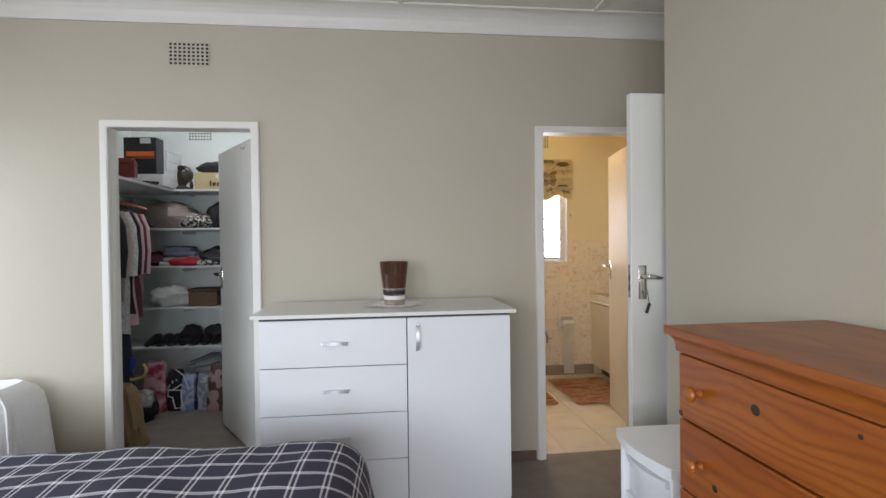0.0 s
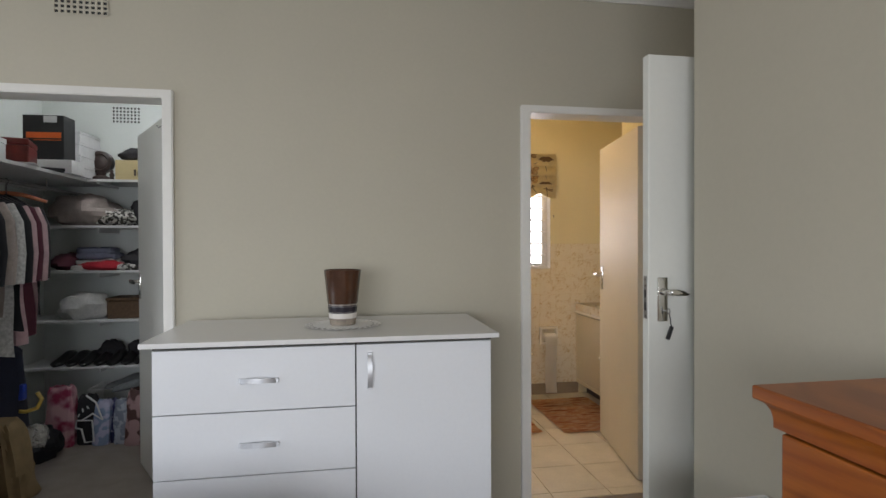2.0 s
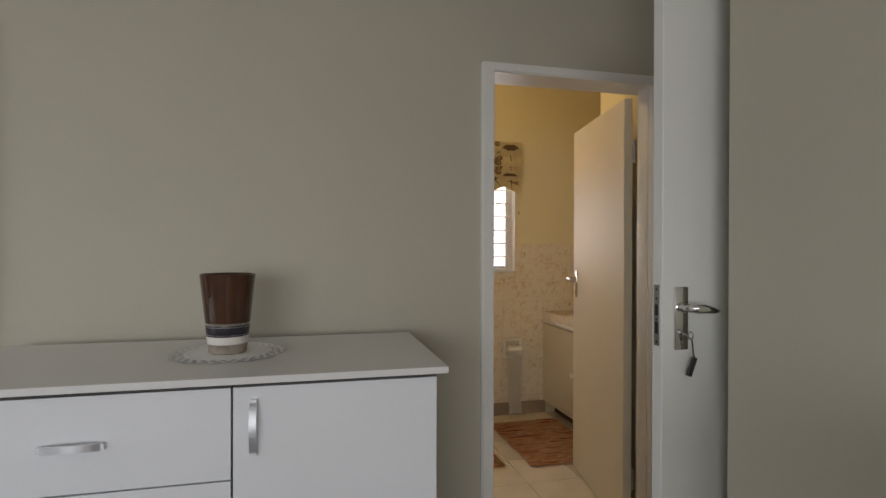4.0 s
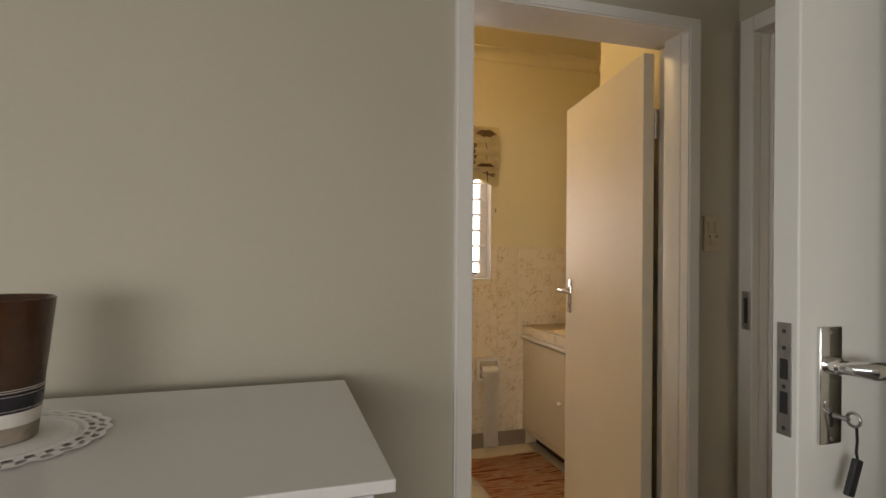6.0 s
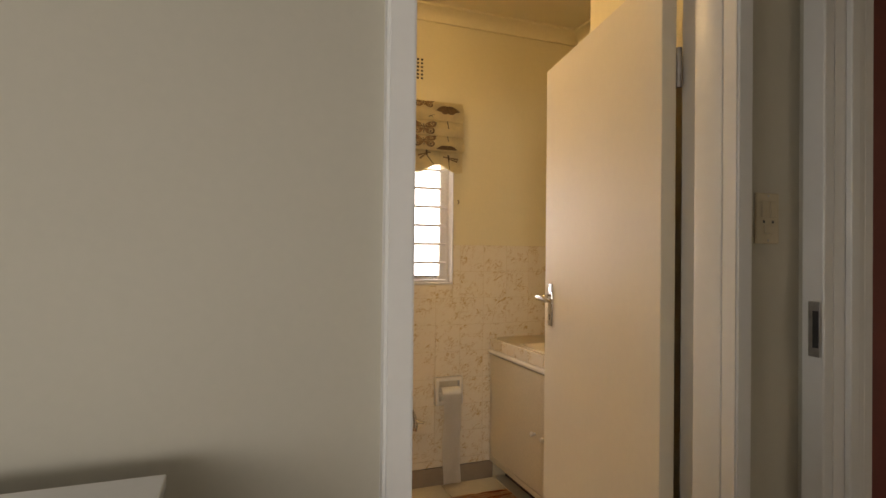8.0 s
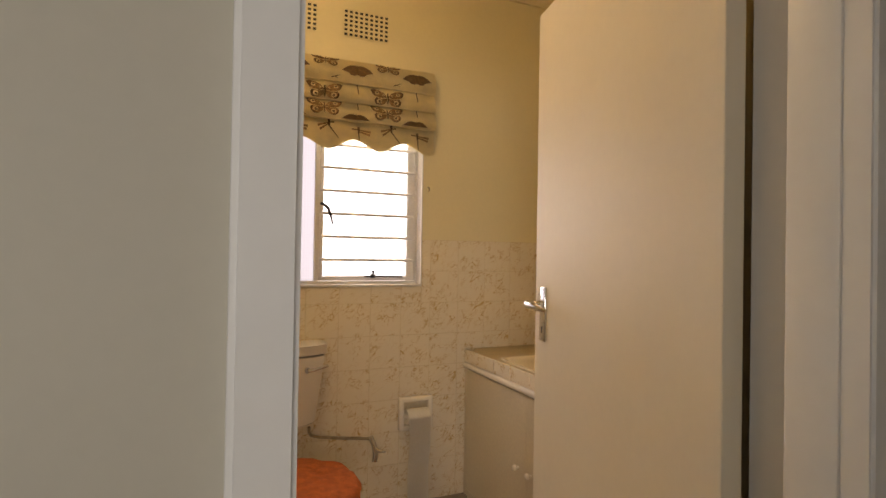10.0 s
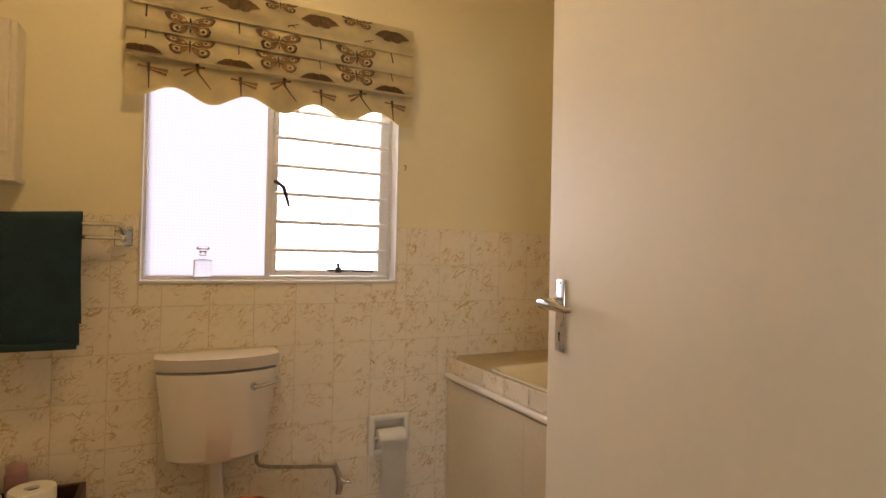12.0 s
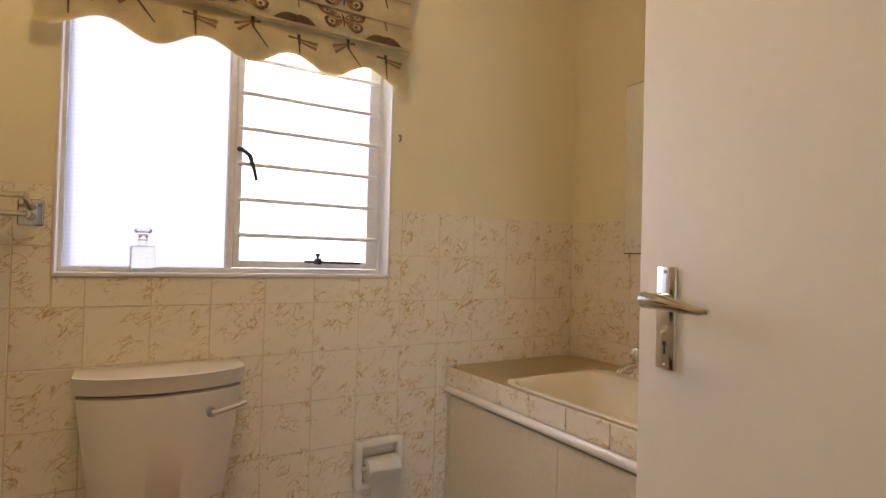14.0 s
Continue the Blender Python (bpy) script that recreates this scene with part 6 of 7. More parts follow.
def garment(y, material, length, half, label, thick=0.035, lean=0.0, hanger=M_DARKC, seed=0, skew=0.0):
    """A shirt on a hanger: sloping shoulders, soft vertical folds, sleeves at the sides."""
    t = thing("hanging_shirt", (-1.85, y, 1.745 - length), label, "clothing", group="clothes on the rail", rz=skew)
    top = length - 0.085
    bm = bmesh.new()
    nx, nz = 22, 18
    for side in (-1, 1):
        g = []
        for i in range(nx + 1):
            u = -1 + 2 * i / nx
            col = []
            for k in range(nz + 1):
                s = k / nz
                shoulder = top - 0.11 * abs(u) ** 1.4
                z = shoulder + (0.0 + 0.012 * math.sin(u * 7 + seed) - shoulder) * s
                w = half * (0.92 + 0.12 * s + 0.03 * math.sin(s * 9 + seed))
                th = thick * (1 - abs(u) ** 4) * (0.55 + 0.6 * s)
                f = 0.012 * math.sin(u * 9 + seed * 1.7) * (0.3 + s) + 0.008 * math.sin(u * 17 + s * 5 + seed)
                col.append(bm.verts.new((u * w + lean * s, side * th + f, z)))
            g.append(col)
        for i in range(nx):
            for k in range(nz):
                bm.faces.new((g[i][k], g[i + 1][k], g[i + 1][k + 1], g[i][k + 1]))
    bmesh.ops.remove_doubles(bm, verts=bm.verts, dist=0.0012)
    part("shirt", bm, material, t, "", True)
    for sgn in (-1, 1):
        sl = tube([(sgn * half * 0.84, 0.0, top - 0.09), (sgn * half * 0.99, 0.006, top - 0.18), (sgn * half * 1.05, 0.01, top - 0.34), (sgn * half * 1.03, 0.004 * seed % 0.02, top - 0.5)], [0.05, 0.052, 0.046, 0.04], 12, None, 0.6)
        part("sleeve", sl, material, t, "", True)
    hk = tube([(-half * 0.78, 0, top - 0.075), (-half * 0.3, 0, top - 0.02), (0, 0, top + 0.006), (half * 0.3, 0, top - 0.02), (half * 0.78, 0, top - 0.075)], 0.006, 8)
    tube([(0, 0, top + 0.004), (0, 0, top + 0.055), (0.012, 0, top + 0.088), (0.002, 0, top + 0.1), (-0.014, 0, top + 0.088)], 0.0028, 8, hk)
    part("hanger", hk, hanger, t, "", True)
    return t


ROW = [
    (3.4, M_BLACKC, 0.5, 0.27, "black cotton shirt on a white hanger", M_WIRE),
    (3.47, M_TAUPE, 0.76, 0.255, "taupe grey blouse on a hanger", M_DARKC),
    (3.57, M_GREYC, 0.97, 0.255, "grey and white striped shirt on a hanger", M_DARKC),
    (3.64, M_BLACKC, 0.84, 0.24, "black cotton shirt on a hanger", M_DARKC),
    (3.72, M_PINKC, 0.92, 0.235, "dusty pink shirt on a hanger", M_DARKC),
    (3.79, M_MAROON, 0.9, 0.22, "dark maroon shirt on a hanger", M_DARKC),
    (3.86, M_PINKC, 0.9, 0.225, "dusty pink blouse on a hanger", M_DARKC),
    (3.97, M_DARKC, 0.8, 0.17, "charcoal shirt on a hanger", M_DARKC),
]
for i, (y, m, length, half, label, h) in enumerate(ROW):
    garment(y, m, length, half, label, seed=i * 1.3, hanger=h, skew=(-6, 4, -3, 5, -2, 3, -5, 6, -3)[i])
t = thing("empty_hanger", (-1.86, 3.98, 1.64), "orange wooden hanger hanging empty on the rail", "hanger", rz=20)
hb = tube([(-0.2, 0, -0.01), (-0.08, 0, 0.028), (0, 0, 0.035), (0.08, 0, 0.028), (0.2, 0, -0.01)], [0.012, 0.017, 0.018, 0.017, 0.012], 12, None, 0.6)
part("arms", hb, M_ORANGEHANGER, t, "", True)
part("hook", tube([(0, 0, 0.03), (0, 0, 0.085), (0.012, 0, 0.11), (0.002, 0, 0.122), (-0.012, 0, 0.112)], 0.003, 8), M_STEEL, t, "", True)


def pile(name, x, y, z, w, d, h, material, label, layers=4, seed=0, slump=0.0):
    """A heap of folded cloth: soft uneven layers, sagging at the edges."""
    t = thing(name, (x, y, z), label, "clothing", group="clothes on the shelves", rz=0)
    for k in range(layers):
        bm = bmesh.new()
        n = 44
        zb, zt = h * k / layers, h * (k + 1) / layers
        f = 1 - 0.5 * slump * (k / max(layers - 1, 1))
        ox, oy = 0.012 * math.sin(seed + k * 2.1), 0.01 * math.cos(seed + k * 1.7)
        rings = []
        for s, e in ((0.0, 0.93), (0.18, 0.99), (0.5, 1.0), (0.82, 0.985), (1.0, 0.9), (1.02, 0.5), (1.03, 0.12)):
            ring = []
            for i in range(n):
                a = 2 * math.pi * i / n
                c, q = math.cos(a), math.sin(a)
                p = 0.5
                wob = 1 + 0.05 * noise.noise((c * 2 + seed, q * 2, k * 3 + s))
                ring.append(bm.verts.new((ox + w / 2 * f * e * wob * abs(c) ** p * (1 if c > 0 else -1), oy + d / 2 * f * e * wob * abs(q) ** p * (1 if q > 0 else -1), zb + (zt - zb) * s + 0.014 * noise.noise((c * 3 + seed, q * 3, k + s * 0.5)) * (1 if k else s))))
            rings.append(ring)
        for a, b in zip(rings, rings[1:]):
            for i in range(n):
                bm.faces.new((a[i], a[(i + 1) % n], b[(i + 1) % n], b[i]))
        bm.faces.new(rings[0][::-1])
        bm.faces.new(rings[-1])
        part("folded_layer", bm, material if not isinstance(material, (list, tuple)) else material[k % len(material)], t, "", True)
    return t


def lump(bm, cx, cy, cz, rx, ry, rz_, seed, rough=0.28, n=26):
    rings = []
    for j in range(1, 12):
        th = math.pi * j / 12
        ring = []
        for i in range(n):
            a = 2 * math.pi * i / n
            v = Vector((math.sin(th) * math.cos(a), math.sin(th) * math.sin(a), math.cos(th)))
            k = 1 + rough * noise.noise(v * 1.8 + Vector((seed, seed * 0.3, 0))) + rough * 0.5 * noise.noise(v * 5 + Vector((0, seed, 0)))
            ring.append(bm.verts.new((cx + rx * v.x * k, cy + ry * v.y * k, max(cz + rz_ * v.z * k, cz - rz_ * 0.8))))
        rings.append(ring)
    for a, b in zip(rings, rings[1:]):
        for i in range(n):
            bm.faces.new((a[i], a[(i + 1) % n], b[(i + 1) % n], b[i]))
    bm.faces.new(rings[0])
    bm.faces.new(rings[-1][::-1])
    return bm


def heap(name, x, y, z, rx, ry, h, material, label, seed, category="clothing", group="clothes on the shelves"):
    """A loose crumpled heap resting on z."""
    t = thing(name, (x, y, z), label, category, group=group, rz=0)
    part("cloth", lump(bmesh.new(), 0, 0, h * 0.8 / 1.8, rx, ry, h / 1.8, seed), material, t, "", True)
    return t


t = thing("ceiling_light", (-1.3, 4.2, H1), "white closet ceiling light with a round glass bowl", "ceiling light")
part("base", lathe([(0.06, -0.025), (0.07, -0.001)], 28, None, Matrix.Translation((-1.3, 4.2, H1))), M_SHELF, t, "", True)
M_LAMPGLASS = bpy.data.materials.new("lit_opal_glass")
M_LAMPGLASS.use_nodes = True
_b = M_LAMPGLASS.node_tree.nodes["Principled BSDF"]
_b.inputs["Emission Color"].default_value, _b.inputs["Emission Strength"].default_value = (0.92, 0.97, 1.0, 1), 47.0
part("bowl", lathe([(0.02, -0.125), (0.06, -0.115), (0.09, -0.085), (0.095, -0.05), (0.075, -0.026)], 28, None, Matrix.Translation((-1.3, 4.2, H1))), M_LAMPGLASS, t, "lit opal glass bowl", True)
YS = 4.74
# second shelf
heap("crumpled_linen", -1.74, YS - 0.02, S_Z[1], 0.23, 0.15, 0.23, M_TAUPE, "heap of crumpled taupe linen in a bag", 51)
heap("patterned_cloth", -1.52, YS - 0.03, S_Z[1], 0.16, 0.13, 0.13, M_ANIMAL, "crumpled cloth printed dark and white", 2)
heap("dark_bag", -1.3, YS, S_Z[1], 0.16, 0.14, 0.24, M_DARKC, "charcoal fabric bag on the shelf", 3, "bag")
# third shelf
heap("dark_clothes", -1.86, YS, S_Z[2], 0.13, 0.13, 0.12, M_MAROON, "heap of dark maroon clothes", 4)
pile("folded_shirts", -1.66, YS, S_Z[2], 0.34, 0.28, 0.16, [M_WHITEC, M_GREYC, M_BLUEC, M_BLUEC], "stack of folded grey and slate blue shirts", 4, 5, 0.5)
heap("red_cloth", -1.6, YS - 0.11, S_Z[2], 0.15, 0.06, 0.07, M_REDC, "folded red cloth at the shelf edge", 6)
heap("dark_clothes", -1.33, YS, S_Z[2], 0.2, 0.14, 0.16, M_DARKC, "heap of charcoal clothes", 7)
heap("printed_cloth", -1.41, YS - 0.12, S_Z[2], 0.1, 0.05, 0.05, M_ANIMAL, "dark and white printed cloth", 17)
# fourth shelf
heap("plastic_bag", -1.74, YS - 0.05, S_Z[3], 0.17, 0.13, 0.19, M_WHITEC, "crumpled white plastic bag", 8, "bag")
t = thing("brown_basket", (-1.46, YS, S_Z[3]), "small brown wicker basket on the shelf", "basket", rz=0)
part("body", box(-0.12, 0.12, -0.12, 0.12, 0.0, 0.13, bevel=0.012), M_BROWNBOX, t)
part("lid", box(-0.125, 0.125, -0.125, 0.125, 0.131, 0.15, bevel=0.006), M_BROWNBOX, t)
heap("dark_bag", -1.22, YS, S_Z[3], 0.14, 0.13, 0.2, M_DARKC, "black fabric bag on the shelf", 9, "bag")


def shoe(bm, x, y, z, s=1.0, toe=-1, height=0.075):
    """One low shoe, its toe along y."""
    n = 16
    rings = []
    for k, (v, w, h) in enumerate([(0.0, 0.018, 0.045), (0.03, 0.034, 0.07), (0.09, 0.036, 0.078), (0.13, 0.036, 0.066), (0.18, 0.041, 0.05), (0.23, 0.042, 0.042), (0.265, 0.034, 0.034), (0.285, 0.014, 0.02)]):
        rings.append([bm.verts.new((x + s * w * math.cos(2 * math.pi * i / n), y + toe * s * (0.14 - v) * -1, z + max(0.0, s * h * (height / 0.075) * (0.5 + 0.5 * math.sin(2 * math.pi * i / n))))) for i in range(n)])
    for a, b in zip(rings, rings[1:]):
        for i in range(n):
            bm.faces.new((a[i], a[(i + 1) % n], b[(i + 1) % n], b[i]))
    bm.faces.new(rings[0])
    bm.faces.new(rings[-1])
    return bm


def shoes(x, z, y, material, label, gap=0.095, group="shoes on the shelf"):
    t = thing("shoes", (x, y, z), label, "shoes", group=group, rz=0)
    for dx in (-gap / 2, gap / 2):
        part("shoe", shoe(bmesh.new(), dx, 0, 0, 1.05), material, t, "", True)
    return t


s0 = shoes(-1.86, S_Z[4], YS, M_SHOE, "pair of black leather shoes in a row")
for x in (-1.68, -1.5, -1.32, -1.14):
    copy_thing(s0, pose(x, YS + 0.01 * math.sin(x * 9), S_Z[4], 0, 0, 4 * math.sin(x * 7)))
for i, x in enumerate((-1.62, -1.42, -1.2)):
    heap("dark_shoe_bag", x, YS + 0.08, S_Z[4], 0.09, 0.07, 0.15, M_DARKC, "black shoe bag behind the shoes", 20 + i, "bag", "shoes on the shelf")

# low rack with grey shoes
t = thing("shoe_rack", (-1.45, 4.75, 0), "low white wire shoe rack on the carpet", "shoe rack", rz=0)
for x in (-0.26, 0.26):
    part("side_frame", tube([(x, -0.12, 0.0), (x, -0.12, 0.32), (x, 0.12, 0.32), (x, 0.12, 0.0)], 0.006, 8), M_WIRE, t)
for y in (-0.12, -0.04, 0.04, 0.12):
    part("wire", tube([(-0.26, y, 0.32), (0.26, y, 0.32)], 0.004, 8), M_WIRE, t)
s1 = shoes(-1.43, 0.326, 4.66, M_GREYSHOE, "pair of grey suede shoes on the rack", 0.13)
s1.rotation_euler = (0, 0, radians(-48))


def standing_bag(x, y, w, h, d, material, label, seed, z=0.0, name="shopping_bag", rz=0, crumple=0.09, lean=0.0):
    """An upright soft bag with creased sides and a gathered mouth."""
    t = thing(name, (x, y, z), label, "bag", group="bags on the closet floor", rz=rz)
    bm = bmesh.new()
    n = 36
    rings = []
    for s, f in ((0.0, 0.9), (0.05, 1.0), (0.2, 0.98), (0.35, 1.03), (0.52, 0.96), (0.7, 0.97), (0.83, 0.9), (0.93, 0.9), (1.0, 0.72)):
        ring = []
        for i in range(n):
            a = 2 * math.pi * i / n
            c, q = math.cos(a), math.sin(a)
            k = f * (1 + crumple * noise.noise((c * 2.5, q * 2.5, s * 3 + seed)) + crumple * 0.6 * noise.noise((c * 6, q * 6, s * 7 + seed)))
            zz = h * s + (0.02 * noise.noise((c * 4, q * 4, seed)) if s > 0.5 else 0)
            ring.append(bm.verts.new((lean * s + w / 2 * k * abs(c) ** 0.6 * (1 if c > 0 else -1), d / 2 * k * abs(q) ** 0.6 * (1 if q > 0 else -1), zz)))
        rings.append(ring)
    for a, b in zip(rings, rings[1:]):
        for i in range(n):
            bm.faces.new((a[i], a[(i + 1) % n], b[(i + 1) % n], b[i]))
    bm.faces.new(rings[0][::-1])
    bm.faces.new(rings[-1])
    part("bag", bm, material, t, "", True)
    return t


standing_bag(-1.78, 4.43, 0.17, 0.4, 0.12, M_PINKBAG, "pink printed plastic shopping bag on the carpet", 1, crumple=0.2)
black_sack = standing_bag(-1.625, 4.45, 0.13, 0.33, 0.1, M_DARKC, "black printed bag with white bars on the carpet", 2)
for k, (x, z, w) in enumerate(((-0.045, 0.2, 0.022), (-0.015, 0.23, 0.026), (0.02, 0.25, 0.02))):
    bar = box(x, x + 0.007, -0.062, -0.056, z, z + w)
    bmesh.ops.rotate(bar, cent=(x, -0.06, z), matrix=Matrix.Rotation(radians(20 - 25 * k), 3, "Y"), verts=bar.verts)
    part("printed_mark", bar, M_BOXWHITE, black_sack)
standing_bag(-1.53, 4.41, 0.1, 0.3, 0.08, M_BLUEBAG, "lilac and pale blue printed plastic bag", 3, crumple=0.22, lean=0.02)
standing_bag(-1.465, 4.46, 0.09, 0.29, 0.08, M_STARBAG, "navy plastic bag with white spots", 4, crumple=0.2, lean=-0.02)
standing_bag(-1.4, 4.42, 0.09, 0.3, 0.08, M_GREYBAG, "grey-blue translucent plastic bag", 9, crumple=0.25)
standing_bag(-1.305, 4.38, 0.12, 0.38, 0.1, M_CAMOBAG, "brown and pink blotched fabric bag by the door", 5, crumple=0.2, lean=0.02)
standing_bag(-1.655, 3.62, 0.21, 0.42, 0.2, M_KRAFT, "crumpled brown kraft paper bag by the doorway", 6, crumple=0.3, lean=-0.05)
heap("plastic_film_bag", -1.6, 3.745, 0.23, 0.075, 0.05, 0.13, M_FILM, "crumpled clear plastic bag on the paper bag", 31, "bag", "bags on the closet floor")
heap("black_bag", -1.82, 4.2, 0.0, 0.14, 0.14, 0.2, M_BLACKC, "black bag lying on the carpet", 7, "bag", "bags on the closet floor")
navy_bag = standing_bag(-1.9, 3.74, 0.36, 0.78, 0.62, M_NAVYC, "large dark navy garment bag under the clothes", 8)
for at, pts in (
    ((-1.59, 4.31, 0.05), [(-0.055, 0, 0.1), (-0.05, 0, 0.15), (0.045, 0, 0.145), (0.055, 0, 0.005), (0, 0, 0.0), (-0.02, 0, 0.09), (-0.055, 0, 0.1)]),
    ((-1.55, 4.33, 0.19), [(-0.07, 0, 0.0), (0.0, 0, 0.045), (0.06, 0, 0.0), (0.02, 0, 0.12), (-0.04, 0, 0.17)]),
):
    t = thing("loose_hanger", at, "white plastic hanger leaning on the bags", "hanger", group="loose hangers", rz=0)
    part("hanger", tube(pts, 0.006, 8), M_WIRE, t, "", True)
t = thing("yellow_hanger", (-1.70, 3.86, 0.44), "yellow plastic hanger hooked on the navy bag", "hanger", rz=0)
part("hanger", tube([(-0.08, 0, -0.03), (0.0, 0, -0.04), (0.06, 0, -0.02), (0.085, 0, 0.03), (0.06, 0, 0.07)], 0.011, 10), M_YELLOWHANGER, t, "", True)
part("clip", box(0.165, 0.2, 0.1, 0.14, 0.47, 0.56, bevel=0.008), M_BLUEPL, navy_bag, "bright blue plastic clip")

# top shelf
ZS = 1.834
t = thing("carton", (-1.79, 4.37, ZS + 0.091), "black paper carton with orange print on white boxes", "box", rz=-2)
part("carton", box(-0.147, 0.1, -0.07, 0.07, 0.0, 0.29, bevel=0.003), M_BOXBLACK, t)
part("printed_word", box(-0.125, 0.085, -0.0725, -0.0705, 0.14, 0.178), M_ORANGEINK, t, "bold orange printed band")
part("printed_line", box(-0.08, 0.085, -0.0725, -0.0705, 0.125, 0.13), M_ORANGEINK, t)
part("paper_label", box(-0.02, 0.06, -0.0725, -0.0705, 0.242, 0.285), M_BOXWHITE, t, "white paper label")
t = thing("ream_box", (-1.79, 4.37, ZS), "white paper box under the black carton", "box", rz=-2)
part("box", box(-0.15, 0.152, -0.08, 0.08, 0.0, 0.09, bevel=0.003), M_BOXWHITE, t)
for k in range(4):
    t = thing("shoe_box", (-1.735, 4.58, ZS + 0.0775 * k), "white shoe box stacked with others on the shelf", "box", group="stacked white boxes", rz=(-3, -1, -4, -2)[k])
    part("box", box(-0.08, 0.08, -0.14, 0.14, 0.0, 0.06, bevel=0.002), M_BOXWHITE, t)
    part("lid", box(-0.083, 0.083, -0.143, 0.143, 0.061, 0.077, bevel=0.002), M_BOXWHITE, t)
    part("label", box(-0.045, 0.03, -0.1412, -0.1402, 0.018, 0.048), M_INK, t)
t = thing("red_case", (-1.81, 3.98, ZS + 0.012), "dark red leather case with two clasps", "case", rz=-72)
part("body", box(-0.13, 0.13, -0.09, 0.09, 0.0, 0.1, bevel=0.008), M_REDBOX, t)
part("lid", box(-0.132, 0.132, -0.092, 0.092, 0.101, 0.14, bevel=0.01), M_REDBOX, t)
for x in (-0.07, 0.07):
    part("clasp", box(x - 0.012, x + 0.012, -0.097, -0.09, 0.085, 0.115, bevel=0.002), M_BRUSHED, t)
t = thing("magazines", (-1.85, 4.02, ZS), "flat stack of papers on the side shelf", "papers", rz=-70)
for k in range(2):
    part("sheet", box(-0.2 + 0.01 * k, 0.2, -0.15, 0.15 - 0.012 * k, 0.006 * k, 0.0055 + 0.006 * k), M_BOXWHITE, t)
t = thing("white_box", (-1.84, 3.68, ZS), "small white cardboard box", "box", rz=-80)
part("box", box(-0.12, 0.12, -0.1, 0.1, 0, 0.1, bevel=0.004), M_BOXWHITE, t)
part("lid", box(-0.123, 0.123, -0.103, 0.103, 0.101, 0.13, bevel=0.003), M_BOXWHITE, t)
t = thing("folded_papers", (-1.76, 4.24, ZS), "dark folded papers at the shelf edge", "papers", rz=-60)
for k in range(2):
    part("sheet", box(-0.13, 0.13, -0.08, 0.08, 0.009 * k, 0.008 + 0.009 * k), M_DARKC, t)
t = thing("carved_ornament", (-1.622, 4.66, S_Z[0]), "dark carved round wooden ornament on a stand", "ornament", rz=0)
part("disc", lathe([(0.03, -0.05), (0.075, -0.048), (0.082, -0.02), (0.08, 0.02), (0.06, 0.03), (0.05, 0.02), (0.03, 0.03), (0.012, 0.034)], 30, None, Matrix.Translation((0, 0, 0.13)) @ Matrix.Rotation(radians(90), 4, "X")), M_CARVED, t, "", True)
part("stand", lathe([(0.07, 0), (0.065, 0.02), (0.03, 0.035), (0.035, 0.06)], 24), M_CARVED, t, "", True)
t = thing("small_ornament", (-1.535, 4.62, S_Z[0]), "small dark wooden figure ornament", "ornament", rz=0)
part("figure", lathe([(0.016, 0), (0.012, 0.02), (0.018, 0.035), (0.01, 0.055), (0.013, 0.065), (0.004, 0.075)], 14), M_CARVED, t, "", True)
t = thing("yellow_carton", (-1.365, 4.7, S_Z[0]), "pale yellow printed carton on the top shelf", "box", rz=0)
part("box", box(-0.14, 0.2, -0.1, 0.1, 0, 0.143, bevel=0.003), M_CARTON, t)
for k, (a, b, c, d_) in enumerate(((-0.015, 0.0, 0.03, 0.075), (0.008, 0.035, 0.03, 0.06), (0.043, 0.068, 0.03, 0.06), (0.076, 0.1, 0.03, 0.06))):
    part("printed_mark", box(a, b, -0.1015, -0.1005, c, d_), M_INK, t)
part("printed_emblem", lathe([(0.022, 0), (0.02, 0.001)], 20, None, Matrix.Translation((0.055, -0.1003, 0.11)) @ Matrix.Rotation(radians(90), 4, "X")), M_BOXWHITE, t)
heap("black_bag", -1.35, 4.7, S_Z[0] + 0.144, 0.15, 0.09, 0.11, M_DARKC, "black folded bag lying on the yellow carton", 40, "bag", "")

# ---- floor tiles and wall tiles, last ----
P = 0.329


def tile_piece(cache, w, h, d, bevel, axis):
    key = (round(w, 4), round(h, 4), axis)
    if key not in cache:
        bm = bmesh.new()
        b = bevel
        if axis == "z":
            pts = lambda i, k: [(-w / 2 + i, -h / 2 + i, k), (w / 2 - i, -h / 2 + i, k), (w / 2 - i, h / 2 - i, k), (-w / 2 + i, h / 2 - i, k)]
        elif axis == "y":
            pts = lambda i, k: [(-w / 2 + i, -k, -h / 2 + i), (w / 2 - i, -k, -h / 2 + i), (w / 2 - i, -k, h / 2 - i), (-w / 2 + i, -k, h / 2 - i)]
        else:
            pts = lambda i, k: [(-k, -w / 2 + i, -h / 2 + i), (-k, -w / 2 + i, h / 2 - i), (-k, w / 2 - i, h / 2 - i), (-k, w / 2 - i, -h / 2 + i)]
        rings = [[bm.verts.new(p) for p in pts(i, k)] for i, k in ((0, 0), (0, d - b), (b * 1.2, d))]
        for a, c in zip(rings, rings[1:]):
            for q in range(4):
                bm.faces.new((a[q], a[(q + 1) % 4], c[(q + 1) % 4], c[q]))
        bm.faces.new(rings[-1])
        bmesh.ops.recalc_face_normals(bm, faces=bm.faces)
        me = bpy.data.meshes.new("tile")
        bm.to_mesh(me)
        bm.free()
        cache[key] = me
    return cache[key]


def lay(cache, me, material, at, parent):
    if not me.materials:
        me.materials.append(material)
    ob = new("tile", me)
    ob.parent = parent
    ob.location = at
    return ob


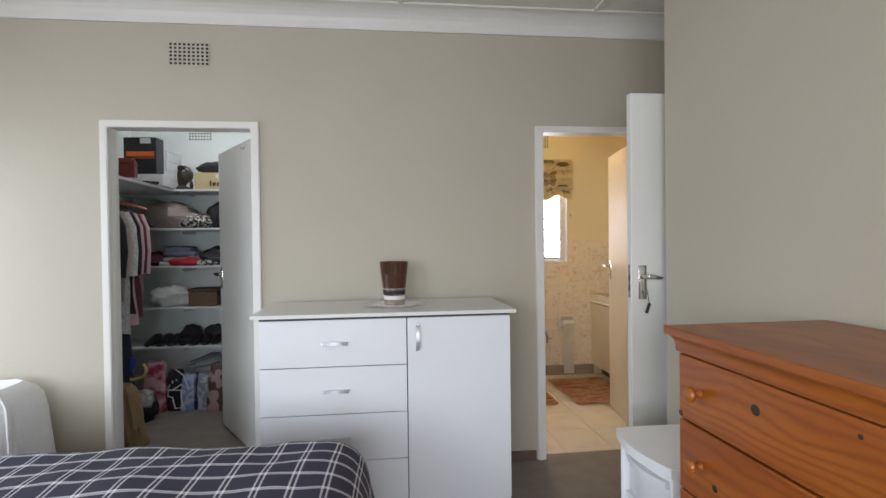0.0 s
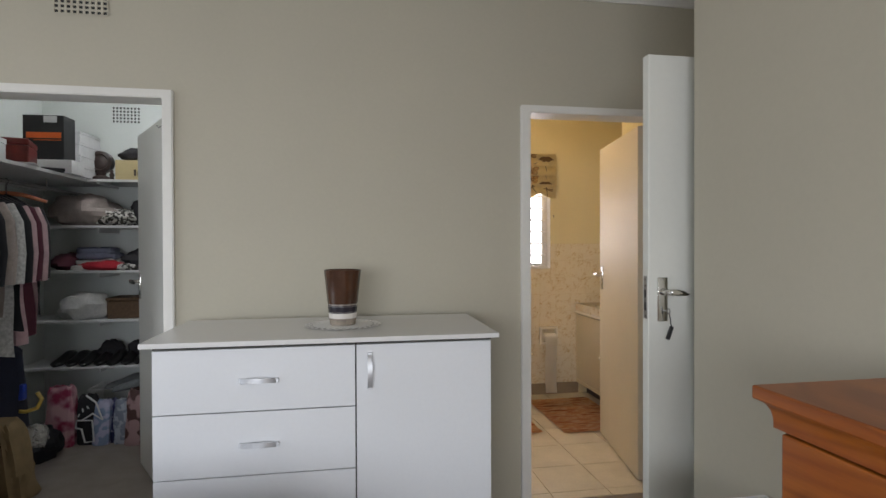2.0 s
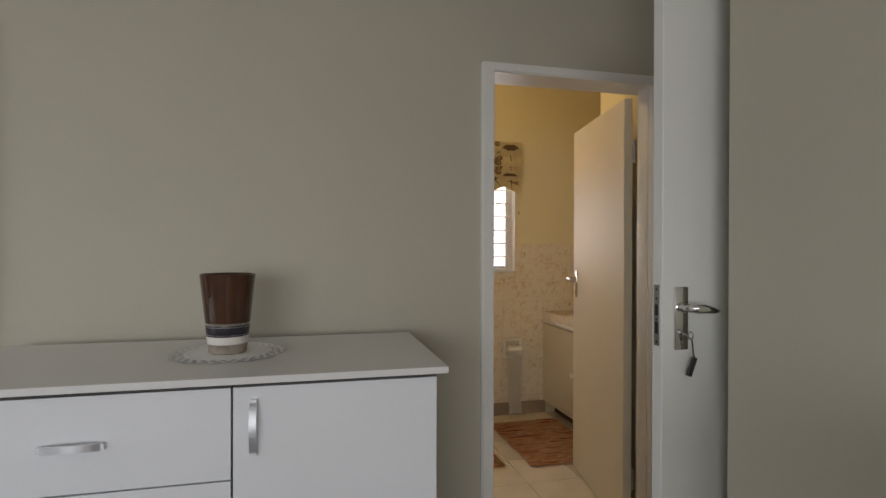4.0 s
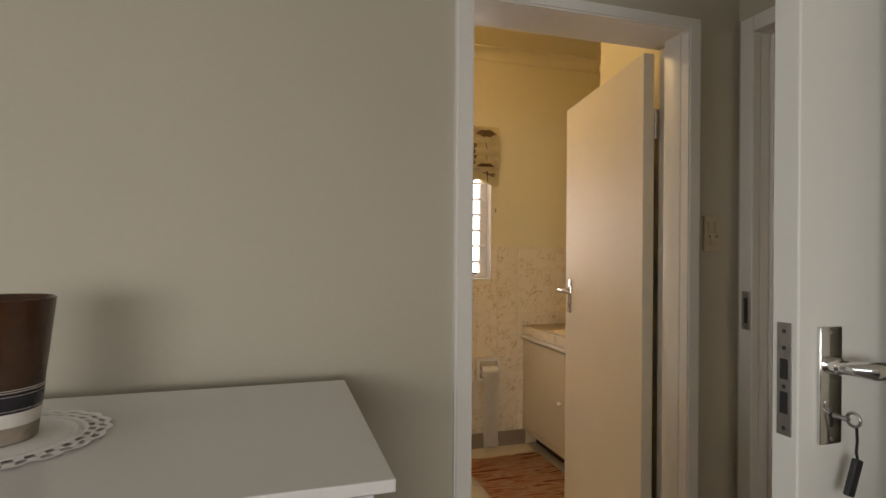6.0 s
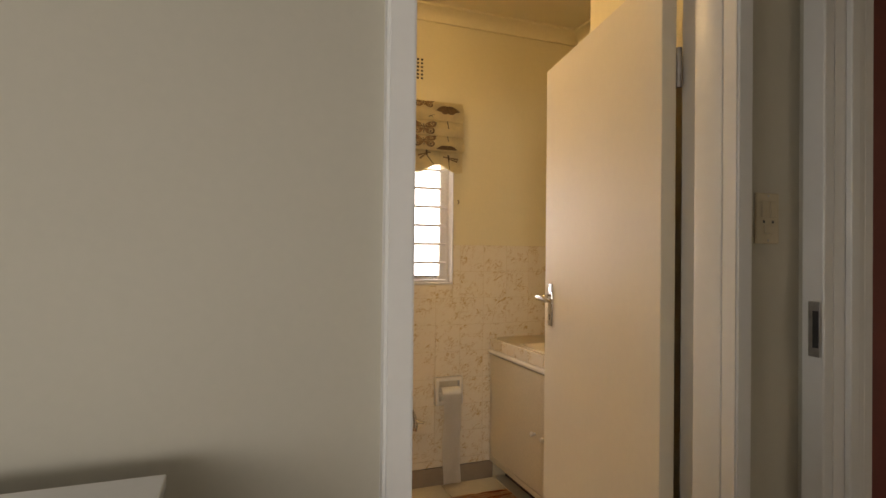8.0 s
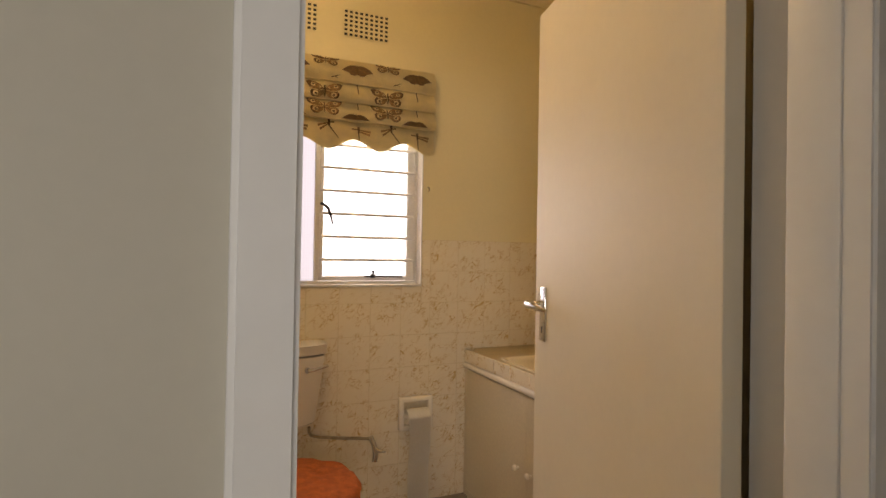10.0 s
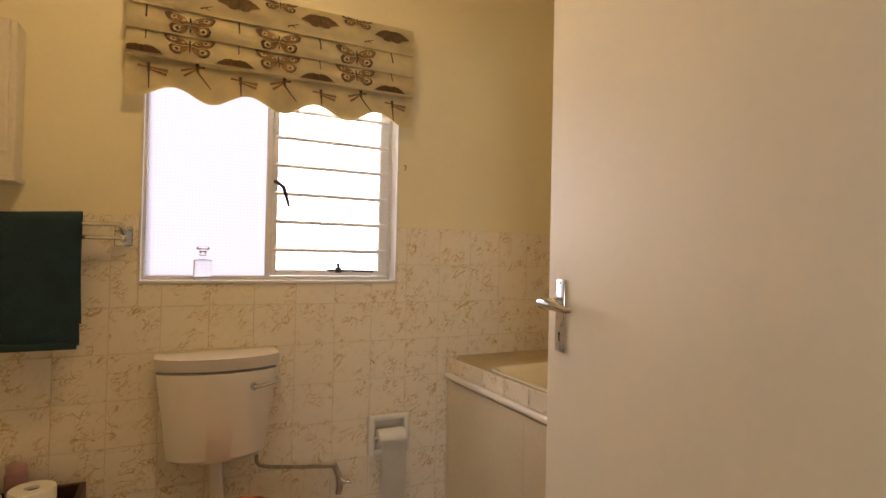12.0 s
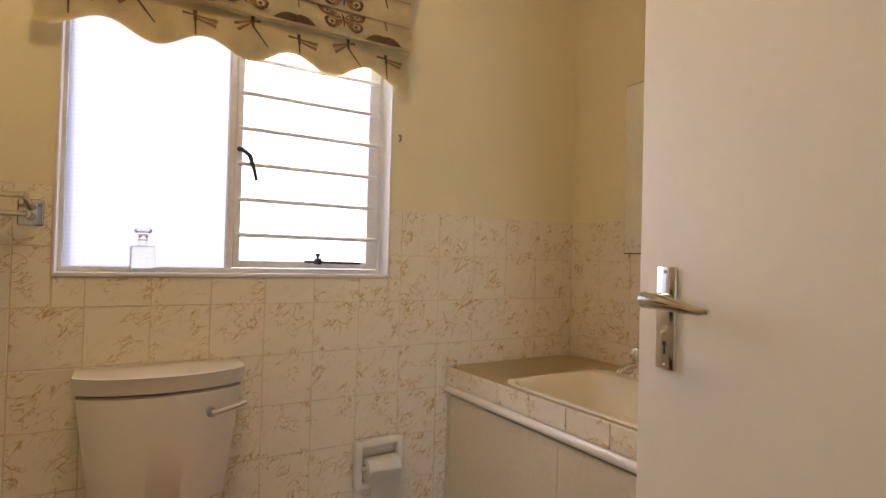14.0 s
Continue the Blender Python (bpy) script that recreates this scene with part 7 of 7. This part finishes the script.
floor_cache, wall_cache = {}, {}
xs = [1.553 + P * k for k in range(-6, 6)]
ys = [3.503 + P * k for k in range(-2, 6)]
for x in xs[:-1]:
    for y in ys[:-1]:
        xa, xb = max(x, -0.098), min(x + P, 2.783)
        ya, yb = max(y, 3.096), min(y + P, YN - 0.002)
        if xb - xa < 0.02 or yb - ya < 0.02 or (xa > 2.25 and ya > 3.8) or (xa > 2.0 and yb < 3.9):
            continue
        me = tile_piece(floor_cache, xb - xa - 0.005, yb - ya - 0.005, 0.0055, 0.0012, "z")
        lay(floor_cache, me, M_FLOORTILE, ((xa + xb) / 2, (ya + yb) / 2, -0.0045), floor_bath)

TW, TH, TTOP = 0.1493, 0.1527, 1.362
rows = [(TTOP - TH * (k + 1), TTOP - TH * k) for k in range(9)]
rows[-1] = (0.1, rows[-1][1])
cols = [1.99 + TW * k for k in range(-14, 7)]
for c in cols:
    for z0, z1 in rows:
        xa, xb = max(c, -0.098), min(c + TW, 2.783)
        if xb - xa < 0.012 or z1 - z0 < 0.01:
            continue
        if xa > VF + 0.03 and z1 < VT:
            continue
        pieces = [(xa, xb, z0, z1)]
        if xb > WX0 and xa < WX1 and z1 > WZ0:
            pieces = []
            if z0 < WZ0 - 0.012:
                pieces.append((max(xa, WX0) if xa >= WX0 else WX0, min(xb, WX1), z0, WZ0 - 0.007))
            if xa < WX0 - 0.012:
                pieces.append((xa, WX0 - 0.003, z0, z1))
            if xb > WX1 + 0.012:
                pieces.append((WX1 + 0.003, xb, z0, z1))
        for a, b, e, f in pieces:
            if b - a < 0.01 or f - e < 0.01:
                continue
            me = tile_piece(wall_cache, b - a - 0.002, f - e - 0.002, 0.003, 0.001, "y")
            lay(wall_cache, me, M_TILE, ((a + b) / 2, YN - 0.0035, (e + f) / 2), wall_window)
structure("tile_bed_window_wall_left", box(-0.099, WX0 - 0.002, YN - 0.0042, YN - 0.0004, 0.1, TTOP), M_GROUT, "pale joints of the tiled wall", "tiling")
structure("tile_bed_window_wall_under", box(WX0 - 0.002, WX1 + 0.002, YN - 0.0042, YN - 0.0004, 0.1, WZ0 - 0.007), M_GROUT, "pale joints of the tiled wall", "tiling")
structure("tile_bed_window_wall_right", box(WX1 + 0.002, 2.783, YN - 0.0042, YN - 0.0004, 0.1, TTOP), M_GROUT, "pale joints of the tiled wall", "tiling")
bed_east = structure("tile_bed_east_wall", box(2.7808, 2.7846, 3.83, YN - 0.0045, VT, TTOP), M_GROUT, "pale joints of the tiled wall", "tiling")
y = YN - 0.009
while y > 3.86:
    ya = max(y - TW, 3.832)
    for z0, z1 in rows:
        if z1 < VT + 0.02:
            continue
        z0 = max(z0, VT + 0.001)
        me = tile_piece(wall_cache, y - ya - 0.002, z1 - z0 - 0.002, 0.003, 0.001, "x")
        lay(wall_cache, me, M_TILE, (2.7815, (y + ya) / 2, (z0 + z1) / 2), bed_east)
    y = ya
